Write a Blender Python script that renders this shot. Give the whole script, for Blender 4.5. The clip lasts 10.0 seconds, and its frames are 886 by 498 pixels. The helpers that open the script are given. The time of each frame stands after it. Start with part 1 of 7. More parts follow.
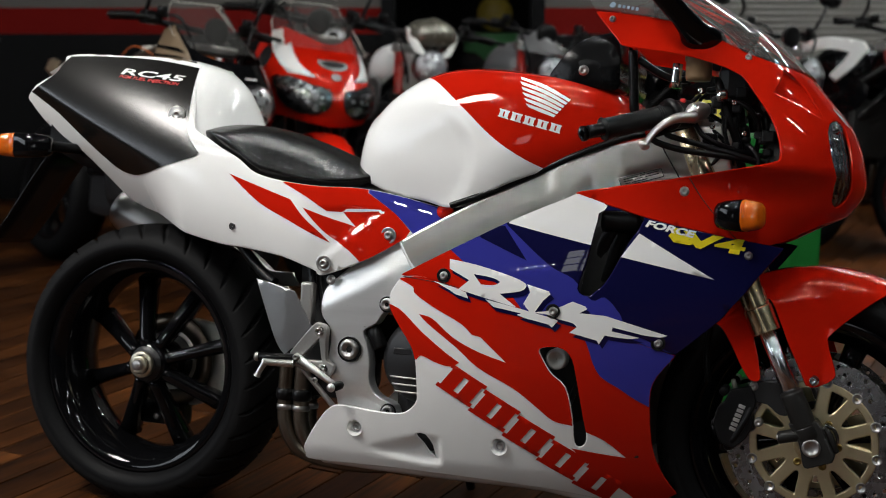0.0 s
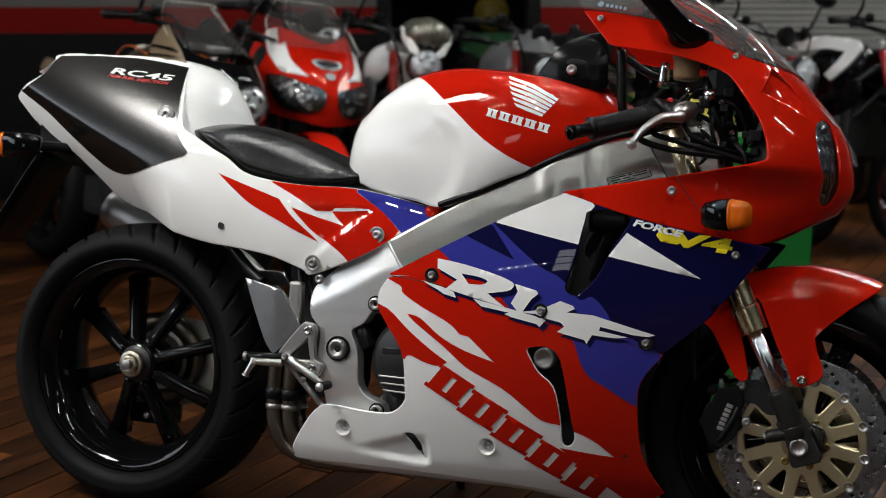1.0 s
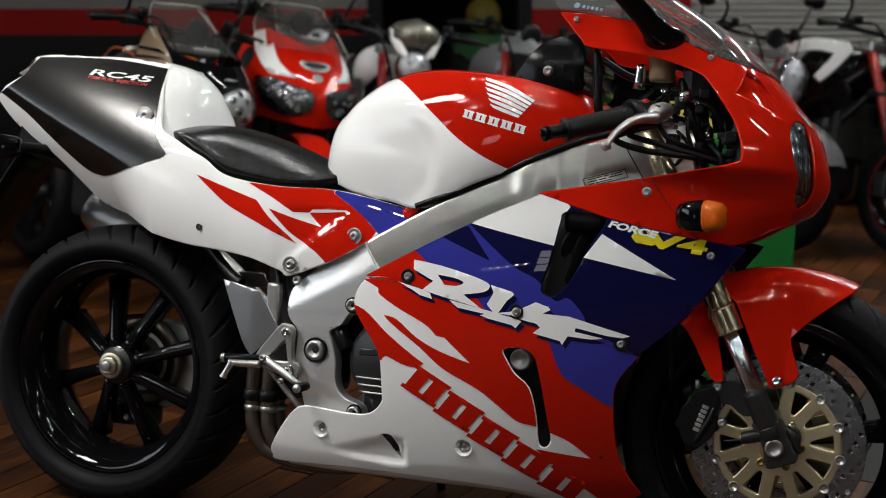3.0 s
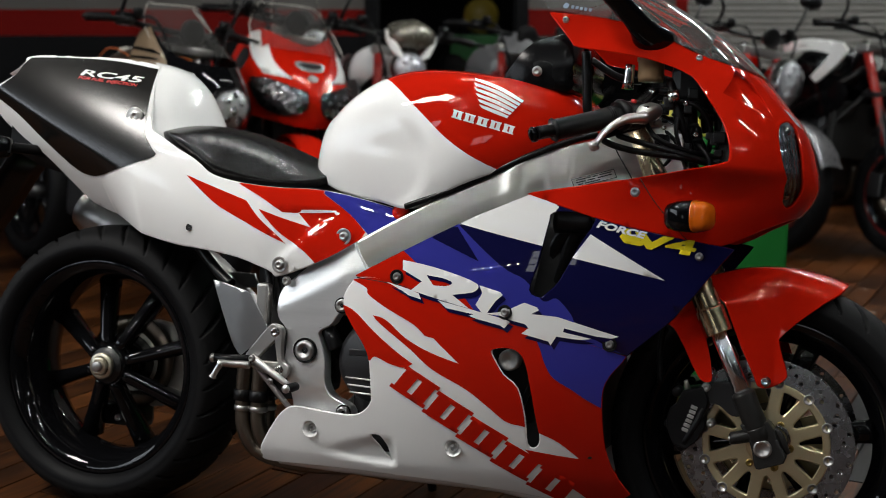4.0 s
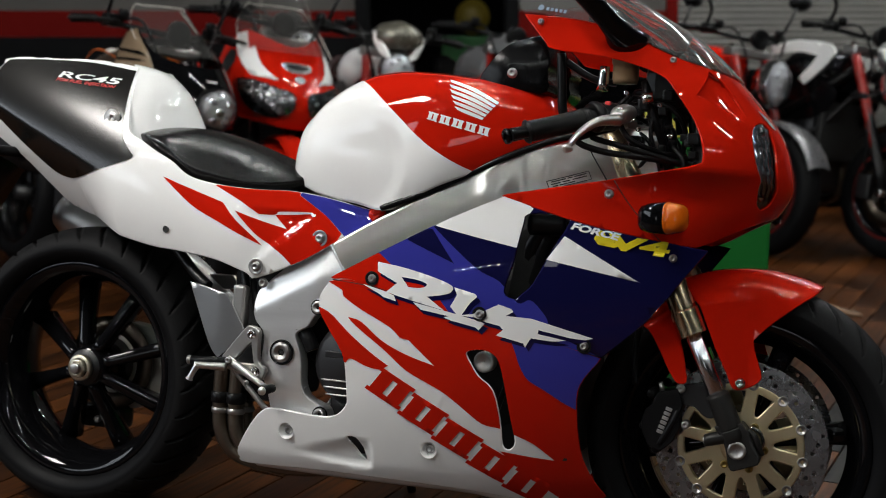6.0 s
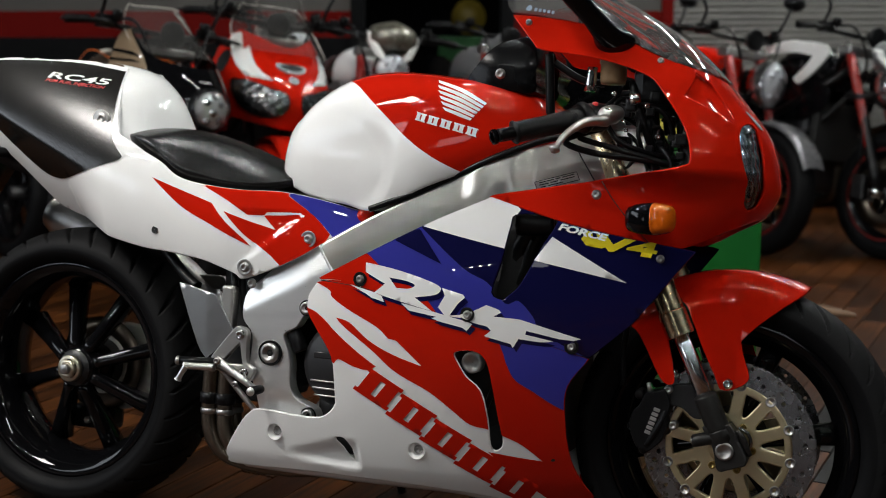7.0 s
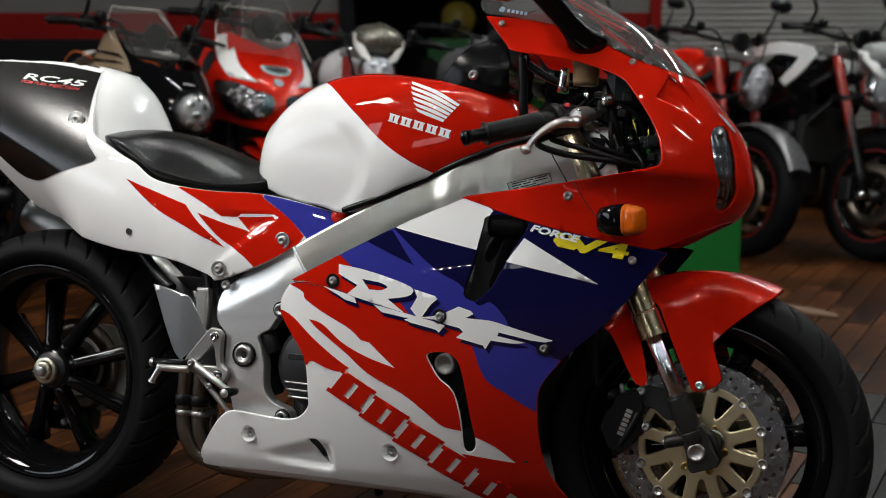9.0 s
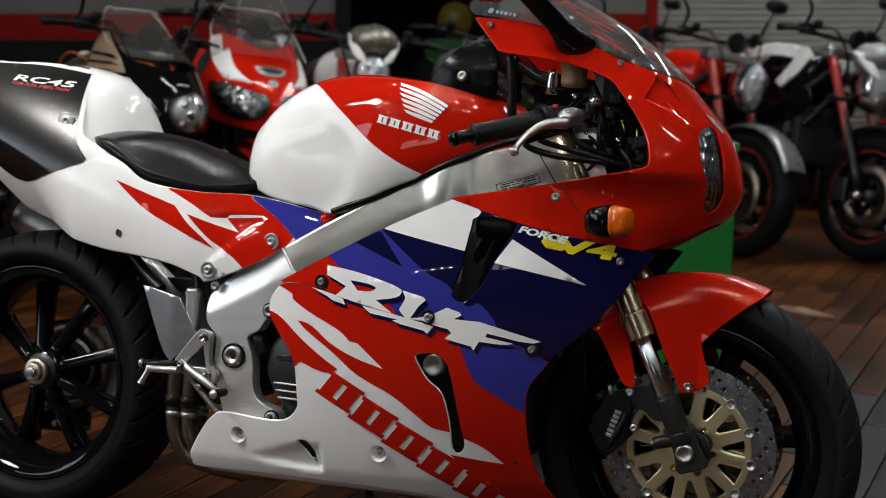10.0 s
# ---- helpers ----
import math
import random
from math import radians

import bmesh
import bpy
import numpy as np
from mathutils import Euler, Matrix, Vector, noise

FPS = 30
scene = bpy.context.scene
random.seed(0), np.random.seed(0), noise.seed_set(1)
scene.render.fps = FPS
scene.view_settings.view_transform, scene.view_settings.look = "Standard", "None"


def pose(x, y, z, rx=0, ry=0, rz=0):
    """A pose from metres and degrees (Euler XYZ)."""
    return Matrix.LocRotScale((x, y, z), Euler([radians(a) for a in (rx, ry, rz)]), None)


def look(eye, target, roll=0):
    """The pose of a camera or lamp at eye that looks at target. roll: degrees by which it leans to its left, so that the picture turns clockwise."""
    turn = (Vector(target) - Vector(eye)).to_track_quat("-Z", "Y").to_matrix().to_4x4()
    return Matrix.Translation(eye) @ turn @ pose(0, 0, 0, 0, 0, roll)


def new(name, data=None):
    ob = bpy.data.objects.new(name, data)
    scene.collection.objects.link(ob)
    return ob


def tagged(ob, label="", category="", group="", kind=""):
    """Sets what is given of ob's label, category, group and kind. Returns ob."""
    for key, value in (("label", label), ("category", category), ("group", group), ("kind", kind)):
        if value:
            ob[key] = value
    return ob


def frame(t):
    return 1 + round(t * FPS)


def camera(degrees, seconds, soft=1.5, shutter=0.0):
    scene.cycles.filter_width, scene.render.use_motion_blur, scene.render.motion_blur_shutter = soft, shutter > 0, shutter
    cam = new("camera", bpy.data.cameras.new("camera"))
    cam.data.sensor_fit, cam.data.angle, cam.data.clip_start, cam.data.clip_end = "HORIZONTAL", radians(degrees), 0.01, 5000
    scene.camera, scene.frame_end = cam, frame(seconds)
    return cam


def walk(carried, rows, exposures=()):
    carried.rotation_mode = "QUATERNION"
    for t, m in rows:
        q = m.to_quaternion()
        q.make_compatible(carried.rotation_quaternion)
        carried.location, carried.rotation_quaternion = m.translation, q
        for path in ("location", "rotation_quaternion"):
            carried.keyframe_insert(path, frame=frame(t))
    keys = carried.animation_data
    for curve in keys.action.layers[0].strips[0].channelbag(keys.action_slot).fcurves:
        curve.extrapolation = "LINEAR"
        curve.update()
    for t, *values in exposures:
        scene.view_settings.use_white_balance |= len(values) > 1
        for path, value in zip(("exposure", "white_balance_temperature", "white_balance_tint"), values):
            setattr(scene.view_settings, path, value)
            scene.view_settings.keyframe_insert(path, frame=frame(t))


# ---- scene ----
cam = camera(39.1, 10.0, 1.0)
cam.data.dof.use_dof, cam.data.dof.focus_distance, cam.data.dof.aperture_fstop = True, 2.42, 3.6
PATH = [
    (0, (1.528, -2.334, 1.052), (0.844, -0.488, 0.7), -0.0),
    (0.5, (1.537, -2.331, 1.051), (0.854, -0.484, 0.699), 0.0),
    (1, (1.548, -2.326, 1.052), (0.865, -0.48, 0.699), -0.0),
    (1.5, (1.558, -2.323, 1.052), (0.875, -0.476, 0.7), -0.0),
    (2, (1.567, -2.319, 1.051), (0.885, -0.471, 0.699), -0.0),
    (2.5, (1.576, -2.316, 1.051), (0.896, -0.468, 0.7), -0.0),
    (4, (1.606, -2.304, 1.05), (0.925, -0.456, 0.701), -0.0),
    (4.5, (1.615, -2.301, 1.051), (0.937, -0.452, 0.702), -0.0),
    (5, (1.625, -2.296, 1.052), (0.948, -0.447, 0.702), -0.0),
    (5.5, (1.635, -2.293, 1.051), (0.958, -0.444, 0.703), -0.0),
    (7, (1.664, -2.282, 1.052), (0.988, -0.431, 0.705), -0.0),
    (7.5, (1.674, -2.279, 1.052), (1.0, -0.428, 0.705), 0.0),
    (8, (1.684, -2.274, 1.051), (1.012, -0.423, 0.705), -0.0),
    (8.5, (1.694, -2.271, 1.052), (1.024, -0.418, 0.706), 0.0),
    (9, (1.703, -2.266, 1.051), (1.034, -0.413, 0.707), 0.0),
    (9.5, (1.713, -2.263, 1.051), (1.044, -0.41, 0.708), -0.0),
    (10, (1.723, -2.259, 1.052), (1.054, -0.406, 0.709), -0.0),
]
walk(cam, [(t, look(eye, target, roll)) for t, eye, target, roll in PATH])

# ---- light ----
from mathutils import geometry

world = bpy.data.worlds.new("showroom_air")
scene.world = world
world.use_nodes = True
world.node_tree.nodes["Background"].inputs[0].default_value = (0.9, 0.95, 1.0, 1)
world.node_tree.nodes["Background"].inputs[1].default_value = 0.01

# The room's axes are turned against the motorcycle's.
ROOM = pose(1.62, -2.30, 0, 0, 0, 20.1)


def area(name, spot, target, size_x, size_y, watts, colour):
    lamp = bpy.data.lights.new(name, "AREA")
    lamp.shape, lamp.size, lamp.size_y, lamp.energy, lamp.color = "RECTANGLE", size_x, size_y, watts, colour
    ob = new(name, lamp)
    ob.matrix_world = ROOM @ look(spot, target)
    return ob


area("window_daylight", (-6.93, 1.0, 2.62), (0, 1.0, 2.62), 5.6, 1.5, 110, (0.84, 0.92, 1.0))
area("front_window_daylight", (-2.45, -4.93, 1.95), (-2.45, 0, 1.95), 1.2, 0.9, 8, (0.95, 0.97, 1.0))
area("skylight_daylight", (-2.7, 1.7, 3.42), (-2.7, 1.7, 0), 0.9, 0.9, 118, (1.0, 0.96, 0.91))
LAMPS = [(x, y) for y in (-1.2, 0.8, 2.6, 4.4) for x in (-2.7, 0.2, 3.1) if x > 0 or y < 1 or y > 4]
GLOW = 166.0
TUBES = [2.4, 3.3]


# ---- materials ----
def material(name, colour, rough=0.5, metal=0.0, coat=0.0, vary=0.12, scale=6.0, bump=0.0, bump_scale=60.0, rough_vary=0.1, stretch=(1, 1, 1), spec=0.5):
    m = bpy.data.materials.new(name)
    m.use_nodes = True
    nt = m.node_tree
    b = nt.nodes["Principled BSDF"]
    b.inputs["Metallic"].default_value = metal
    b.inputs["Coat Weight"].default_value = coat
    b.inputs["Coat Roughness"].default_value = 0.012
    b.inputs["Specular IOR Level"].default_value = spec
    co = nt.nodes.new("ShaderNodeTexCoord")
    mp = nt.nodes.new("ShaderNodeMapping")
    mp.inputs["Scale"].default_value = stretch
    nt.links.new(co.outputs["Object"], mp.inputs["Vector"])
    big = nt.nodes.new("ShaderNodeTexNoise")
    big.inputs["Scale"].default_value = scale
    big.inputs["Detail"].default_value = 6
    fine = nt.nodes.new("ShaderNodeTexNoise")
    fine.inputs["Scale"].default_value = bump_scale
    fine.inputs["Detail"].default_value = 4
    for n in (big, fine):
        nt.links.new(mp.outputs["Vector"], n.inputs["Vector"])
    ramp = nt.nodes.new("ShaderNodeMapRange")
    ramp.inputs["To Min"].default_value, ramp.inputs["To Max"].default_value = 1 - vary, 1 + vary
    nt.links.new(big.outputs["Fac"], ramp.inputs["Value"])
    mul = nt.nodes.new("ShaderNodeVectorMath")
    mul.operation = "SCALE"
    mul.inputs[0].default_value = colour
    nt.links.new(ramp.outputs["Result"], mul.inputs["Scale"])
    nt.links.new(mul.outputs["Vector"], b.inputs["Base Color"])
    rr = nt.nodes.new("ShaderNodeMapRange")
    rr.inputs["To Min"].default_value, rr.inputs["To Max"].default_value = max(0.02, rough - rough_vary), min(1, rough + rough_vary)
    nt.links.new(fine.outputs["Fac"], rr.inputs["Value"])
    nt.links.new(rr.outputs["Result"], b.inputs["Roughness"])
    if bump:
        bp = nt.nodes.new("ShaderNodeBump")
        bp.inputs["Strength"].default_value = bump
        bp.inputs["Distance"].default_value = 0.002
        nt.links.new(fine.outputs["Fac"], bp.inputs["Height"])
        nt.links.new(bp.outputs["Normal"], b.inputs["Normal"])
    return m


def glass(name, colour, rough=0.02, haze=0.0):
    m = bpy.data.materials.new(name)
    m.use_nodes = True
    nt = m.node_tree
    nt.nodes.remove(nt.nodes["Principled BSDF"])
    out = nt.nodes["Material Output"]
    clear = nt.nodes.new("ShaderNodeBsdfTransparent")
    clear.inputs[0].default_value = colour
    gloss = nt.nodes.new("ShaderNodeBsdfGlossy")
    gloss.inputs["Roughness"].default_value = rough
    mix = nt.nodes.new("ShaderNodeMixShader")
    fr = nt.nodes.new("ShaderNodeFresnel")
    fr.inputs[0].default_value = 1.5
    nt.links.new(fr.outputs[0], mix.inputs[0])
    nt.links.new(clear.outputs[0], mix.inputs[1])
    nt.links.new(gloss.outputs[0], mix.inputs[2])
    if haze:
        # Pale diffuse share painted in for reflected sheen, so that screens show.
        pale_sheen = nt.nodes.new("ShaderNodeBsdfDiffuse")
        pale_sheen.inputs[0].default_value = (0.8, 0.78, 0.75, 1)
        sheen_mix = nt.nodes.new("ShaderNodeMixShader")
        sheen_mix.inputs[0].default_value = haze
        nt.links.new(mix.outputs[0], sheen_mix.inputs[1])
        nt.links.new(pale_sheen.outputs[0], sheen_mix.inputs[2])
        nt.links.new(sheen_mix.outputs[0], out.inputs[0])
    else:
        nt.links.new(mix.outputs[0], out.inputs[0])
    return m


RED = material("gloss_red_paint", (0.51, 0.0115, 0.0035), 0.3, coat=0.8, vary=0.03, rough_vary=0.04, spec=0.0)
WHITE = material("gloss_white_paint", (0.88, 0.88, 0.87), 0.3, coat=1.0, vary=0.02, rough_vary=0.04, spec=0.0)
WHITE.node_tree.nodes["Principled BSDF"].inputs["Coat Roughness"].default_value = 0.025
BLUE = material("gloss_violet_blue_paint", (0.034, 0.036, 0.28), 0.3, coat=1.0, vary=0.04, rough_vary=0.04, spec=0.0)
NAVY = material("gloss_navy_paint", (0.006, 0.006, 0.042), 0.3, coat=1.0, vary=0.05, rough_vary=0.04, spec=0.0)
YELLOW = material("yellow_decal", (0.75, 0.62, 0.02), 0.25, coat=0.6, vary=0.04)
SATIN = material("satin_black_panel", (0.006, 0.0055, 0.005), 0.25, vary=0.15, rough_vary=0.02, bump_scale=30)
BLACKP = material("black_plastic", (0.004, 0.004, 0.0045), 0.32, spec=0.22, vary=0.2, bump=0.05, bump_scale=400)
SHROUD = material("satin_black_shroud", (0.0035, 0.0035, 0.004), 0.24, spec=0.14, vary=0.2, rough_vary=0.03, bump=0.03, bump_scale=400)
GLOSSB = material("gloss_black_paint", (0.003, 0.003, 0.0035), 0.3, coat=0.65, vary=0.1, rough_vary=0.03, spec=0.0)
# Tread rubber, set lighter than the sidewall's.
TREAD = material("dusty_tread_rubber", (0.0095, 0.0095, 0.010), 0.6, spec=0.09, vary=0.3, scale=9, bump=0.12, bump_scale=260)
RUBBER = material("tyre_rubber", (0.0045, 0.0045, 0.005), 0.52, spec=0.09, vary=0.25, scale=14, bump=0.12, bump_scale=260)
GRIPRUB = material("worn_grip_rubber", (0.006, 0.006, 0.0062), 0.42, spec=0.2, vary=0.35, scale=30, bump=0.1, bump_scale=300)
WORNRUBBER = material("worn_raised_rubber", (0.02, 0.02, 0.021), 0.55, spec=0.1, vary=0.3, scale=40)
LEATHER = material("black_seat_vinyl", (0.006, 0.0055, 0.0055), 0.27, vary=0.15, rough_vary=0.0, scale=9)
ALLOY = material("brushed_aluminium", (0.95, 0.95, 0.95), 0.33, 0.85, vary=0.13, scale=4, bump=0.06, bump_scale=40, rough_vary=0.12, stretch=(1.2, 1, 12))
SPARM = material("brushed_aluminium_beam", (0.70, 0.69, 0.655), 0.28, 1.0, vary=0.10, scale=3.0, rough_vary=0.0, stretch=(0.5, 6, 18))
brush = SPARM.node_tree.nodes.new("ShaderNodeCombineXYZ")
brush.inputs[0].default_value, brush.inputs[2].default_value = 0.10, 1.0
SPARM.node_tree.links.new(brush.outputs[0], SPARM.node_tree.nodes["Principled BSDF"].inputs["Tangent"])
SPARM.node_tree.nodes["Principled BSDF"].inputs["Anisotropic"].default_value = 0.95
DULLPLATE = material("scuffed_aluminium_plate", (0.36, 0.36, 0.36), 0.36, 1.0, vary=0.15, scale=12, bump=0.05, bump_scale=90)
CARRIER = material("pale_cast_alloy", (0.62, 0.60, 0.56), 0.5, 0.15, vary=0.12, bump=0.12, bump_scale=220)
CAST = material("cast_alloy", (0.46, 0.45, 0.43), 0.42, 1.0, vary=0.12, bump=0.12, bump_scale=220)
CHROME = material("polished_steel", (0.74, 0.74, 0.74), 0.16, 1.0, vary=0.05, rough_vary=0.06)
LEVER = material("satin_polished_alloy", (0.70, 0.69, 0.67), 0.33, 1.0, vary=0.05, rough_vary=0.05)
SLIDER = material("chromed_fork_steel", (0.68, 0.68, 0.70), 0.15, 1.0, vary=0.03, rough_vary=0.0)
honing = SLIDER.node_tree.nodes.new("ShaderNodeCombineXYZ")
honing.inputs[0].default_value, honing.inputs[2].default_value = 0.4226, -0.9063
SLIDER.node_tree.links.new(honing.outputs[0], SLIDER.node_tree.nodes["Principled BSDF"].inputs["Tangent"])
SLIDER.node_tree.nodes["Principled BSDF"].inputs["Anisotropic"].default_value = 0.95
STEEL = material("dull_steel", (0.42, 0.41, 0.40), 0.38, 1.0, vary=0.15, bump=0.05)
CREAMSTEEL = material("zinc_plated_steel", (0.62, 0.57, 0.46), 0.36, 1.0, vary=0.15, scale=40, bump=0.05)
BOWL = material("lamp_reflector", (0.9, 0.9, 0.9), 0.16, 0.65, vary=0.05)
LAMPBOWL = material("dark_headlamp_reflector", (0.60, 0.60, 0.64), 0.14, 0.8, vary=0.3, scale=40)
HEADBOWL = material("headlamp_reflector", (0.80, 0.81, 0.84), 0.16, 0.35, vary=0.06)
CLUSTER = material("grey_lamp_cluster", (0.10, 0.10, 0.105), 0.2, 0.6, coat=0.8, vary=0.4, scale=60)
BRASS = material("yellow_plated_bolt", (0.42, 0.31, 0.10), 0.3, 1.0, vary=0.1)
GOLD = material("gold_anodised", (0.70, 0.60, 0.38), 0.33, 1.0, vary=0.08, rough_vary=0.03)
FORKGOLD = material("champagne_fork_tube", (0.60, 0.50, 0.33), 0.26, 1.0, vary=0.06, rough_vary=0.06, stretch=(1, 1, 0.2))
ENGINE = material("grey_engine_paint", (0.020, 0.020, 0.022), 0.42, 0.3, vary=0.12, bump=0.1, bump_scale=300)
FOOTCAST = material("satin_black_fork_casting", (0.012, 0.0115, 0.011), 0.36, spec=0.3, vary=0.25, scale=12, bump=0.1, bump_scale=260)
DARKCAST = material("black_cast_alloy", (0.008, 0.008, 0.009), 0.42, vary=0.2, bump=0.1, bump_scale=260)
DISC = material("drilled_disc_steel", (0.31, 0.31, 0.32), 0.27, 1.0, vary=0.06, rough_vary=0.08)
PIPE = material("heat_stained_steel", (0.17, 0.14, 0.11), 0.36, 1.0, vary=0.3, scale=18)
AMBER = material("amber_lens", (0.55, 0.10, 0.004), 0.12, coat=0.8, vary=0.15, scale=60)
GREEN = material("green_painted_box", (0.006, 0.14, 0.02), 0.45, vary=0.12, bump=0.05)
SCREEN = glass("clear_tinted_screen", (0.86, 0.88, 0.90, 1), 0.012, 0.06)
LENS = glass("clear_lens", (0.93, 0.94, 0.95, 1), 0.03)
# Near-black for joints and black parts, and for shade filled into openings.
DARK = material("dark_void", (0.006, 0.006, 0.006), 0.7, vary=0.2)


# ---- mesh tools ----
def curve(xs, ys):
    """A smooth function through the points."""
    xs, ys = np.array(xs, float), np.array(ys, float)
    slope = np.gradient(ys, xs)

    def f(x):
        x = min(max(x, xs[0]), xs[-1])
        i = min(int(np.searchsorted(xs, x, side="right")) - 1, len(xs) - 2)
        h = xs[i + 1] - xs[i]
        k = (x - xs[i]) / h
        return float((2 * k**3 - 3 * k**2 + 1) * ys[i] + (k**3 - 2 * k**2 + k) * h * slope[i] + (3 * k**2 - 2 * k**3) * ys[i + 1] + (k**3 - k**2) * h * slope[i + 1])

    return f


def smooth(points, steps=4, closed=True):
    """A Catmull-Rom curve through 2D or 3D points. A point given with a trailing 'c' stays a corner."""
    corner = [p[-1] == "c" for p in points]
    pts = [np.array([v for v in p if v != "c"], float) for p in points]
    n, out = len(pts), []
    for i in range(n if closed else n - 1):
        a, b = pts[i], pts[(i + 1) % n]
        pa = pts[i - 1] if (closed or i) and not corner[i] else a
        pb = pts[(i + 2) % n] if (closed or i + 2 < n) and not corner[(i + 1) % n] else b
        for j in range(steps):
            t = j / steps
            out.append(tuple(0.5 * (2 * a + (b - pa) * t + (2 * pa - 5 * a + 4 * b - pb) * t**2 + (3 * a - pa - 3 * b + pb) * t**3)))
    if not closed:
        out.append(tuple(pts[-1]))
    return out


def inside(poly, xy):
    """Which of the points lie inside a polygon."""
    p = np.array(poly)
    q = np.roll(p, -1, 0)
    x, y = xy[:, 0][:, None], xy[:, 1][:, None]
    cross = (p[:, 1] > y) != (q[:, 1] > y)
    with np.errstate(divide="ignore", invalid="ignore"):
        at = p[:, 0] + (y - p[:, 1]) / (q[:, 1] - p[:, 1]) * (q[:, 0] - p[:, 0])
    return (cross & (x < at)).sum(1) % 2 == 1


def away(poly, xy):
    """The points' distances from a polygon's edge."""
    p = np.array(poly)
    d = np.roll(p, -1, 0) - p
    rel = xy[:, None, :] - p[None]
    k = np.clip((rel * d).sum(-1) / ((d * d).sum(-1) + 1e-15), 0, 1)
    return np.sqrt((((rel - k[..., None] * d) ** 2).sum(-1)).min(1))


def dense(poly, step):
    out = []
    for i, a in enumerate(poly):
        b = poly[(i + 1) % len(poly)]
        n = max(1, math.ceil(math.dist(a, b) / step))
        if math.dist(a, b) > 1e-5:
            out += [(a[0] + (b[0] - a[0]) * k / n, a[1] + (b[1] - a[1]) * k / n) for k in range(n)]
    return out


def sheet(outline, place, step=0.014, rim=0.006, lift=0.0, holes=(), within=None):
    """A skin over a 2D outline with holes, laid into space by place(a, b, depth), with a rolled rim of that depth."""
    loops = [dense([p[:2] for p in outline], step)] + [dense([p[:2] for p in h], step) for h in holes]
    pts, edges = [], []
    for lp in loops:
        n = len(pts)
        pts += lp
        edges += [(n + i, n + (i + 1) % len(lp)) for i in range(len(lp))]
    if within:
        lp = dense([p[:2] for p in within], step)
        edges += [(len(pts) + i, len(pts) + (i + 1) % len(lp)) for i in range(len(lp))]
        pts = pts + lp
    o = np.array(loops[0])
    lo, hi = o.min(0), o.max(0)
    gx, gy = np.meshgrid(np.arange(lo[0], hi[0], step), np.arange(lo[1], hi[1], step * 0.87))
    gx = gx + (np.arange(gx.shape[0]) % 2)[:, None] * step / 2
    grid = np.stack([gx.ravel(), gy.ravel()], 1)
    if len(grid):
        ok = inside(loops[0], grid) & (away(loops[0], grid) > step * 0.45)
        for h in loops[1:]:
            ok &= ~inside(h, grid) & (away(h, grid) > step * 0.45)
        grid = grid[ok]
    co, _, faces, *_ = geometry.delaunay_2d_cdt([Vector(p) for p in pts] + [Vector(p) for p in grid.tolist()], edges, [], 0, 1e-7)
    co = np.array([tuple(c) for c in co])
    tri = [f for f in faces if len(f) == 3]
    mid = np.array([co[list(f)].mean(0) for f in tri])
    keep = inside(loops[0], mid)
    for h in loops[1:]:
        keep &= ~inside(h, mid)
    if within:
        keep &= inside([p[:2] for p in within], mid)
    bm = bmesh.new()
    verts = [bm.verts.new((c[0], c[1], 0)) for c in co]
    for f, k in zip(tri, keep):
        if k:
            a, b, c = co[list(f)]
            order = f if (b[0] - a[0]) * (c[1] - a[1]) - (b[1] - a[1]) * (c[0] - a[0]) > 0 else f[::-1]
            bm.faces.new([verts[i] for i in order])
    for v in [v for v in bm.verts if not v.link_faces]:
        bm.verts.remove(v)
    flat = {v: v.co.copy() for v in bm.verts}
    border = [e for e in bm.edges if len(e.link_faces) == 1] if rim else []
    lean = {}
    for e in border:
        f = e.link_faces[0]
        d = e.verts[1].co - e.verts[0].co
        nrm = Vector((d.y, -d.x, 0)).normalized()
        if nrm.dot(f.calc_center_median() - e.verts[0].co) > 0:
            nrm = -nrm
        for v in e.verts:
            lean.setdefault(v, []).append(nrm)
    roll = min(0.0022, rim * 0.4)
    rings = {}
    for v, ns in lean.items():
        m = sum(ns, Vector())
        m = m.normalized() if m.length > 0.1 else ns[0]
        c = flat[v]
        rings[v] = [bm.verts.new(place(c.x + m.x * roll * out, c.y + m.y * roll * out, lift - deep)) for out, deep in ((0.7, roll * 0.3), (1.0, roll), (1.0, rim))]
    for v, c in flat.items():
        v.co = place(c.x, c.y, lift)
    for e in border:
        e.smooth = False
        a, b = e.verts
        loop = list(e.link_faces[0].verts)
        if loop[(loop.index(a) + 1) % len(loop)] is b:
            a, b = b, a
        before = (a, b)
        for r in range(3):
            now = (rings[a][r], rings[b][r])
            bm.faces.new((before[0], before[1], now[1], now[0]))
            before = now
    for f in bm.faces:
        f.smooth = True
    return bm


def loft(rings, closed_ring=True, caps=True):
    """Joins rings of equal length into a skin."""
    bm = bmesh.new()
    rows = [[bm.verts.new(p) for p in ring] for ring in rings]
    n = len(rows[0])
    for a, b in zip(rows, rows[1:]):
        for i in range(n if closed_ring else n - 1):
            j = (i + 1) % n
            bm.faces.new((a[i], a[j], b[j], b[i]))
    if caps and closed_ring:
        bm.faces.new(rows[0][::-1])
        bm.faces.new(rows[-1])
    for f in bm.faces:
        f.smooth = len(f.verts) == 4
    bmesh.ops.recalc_face_normals(bm, faces=bm.faces)
    return bm


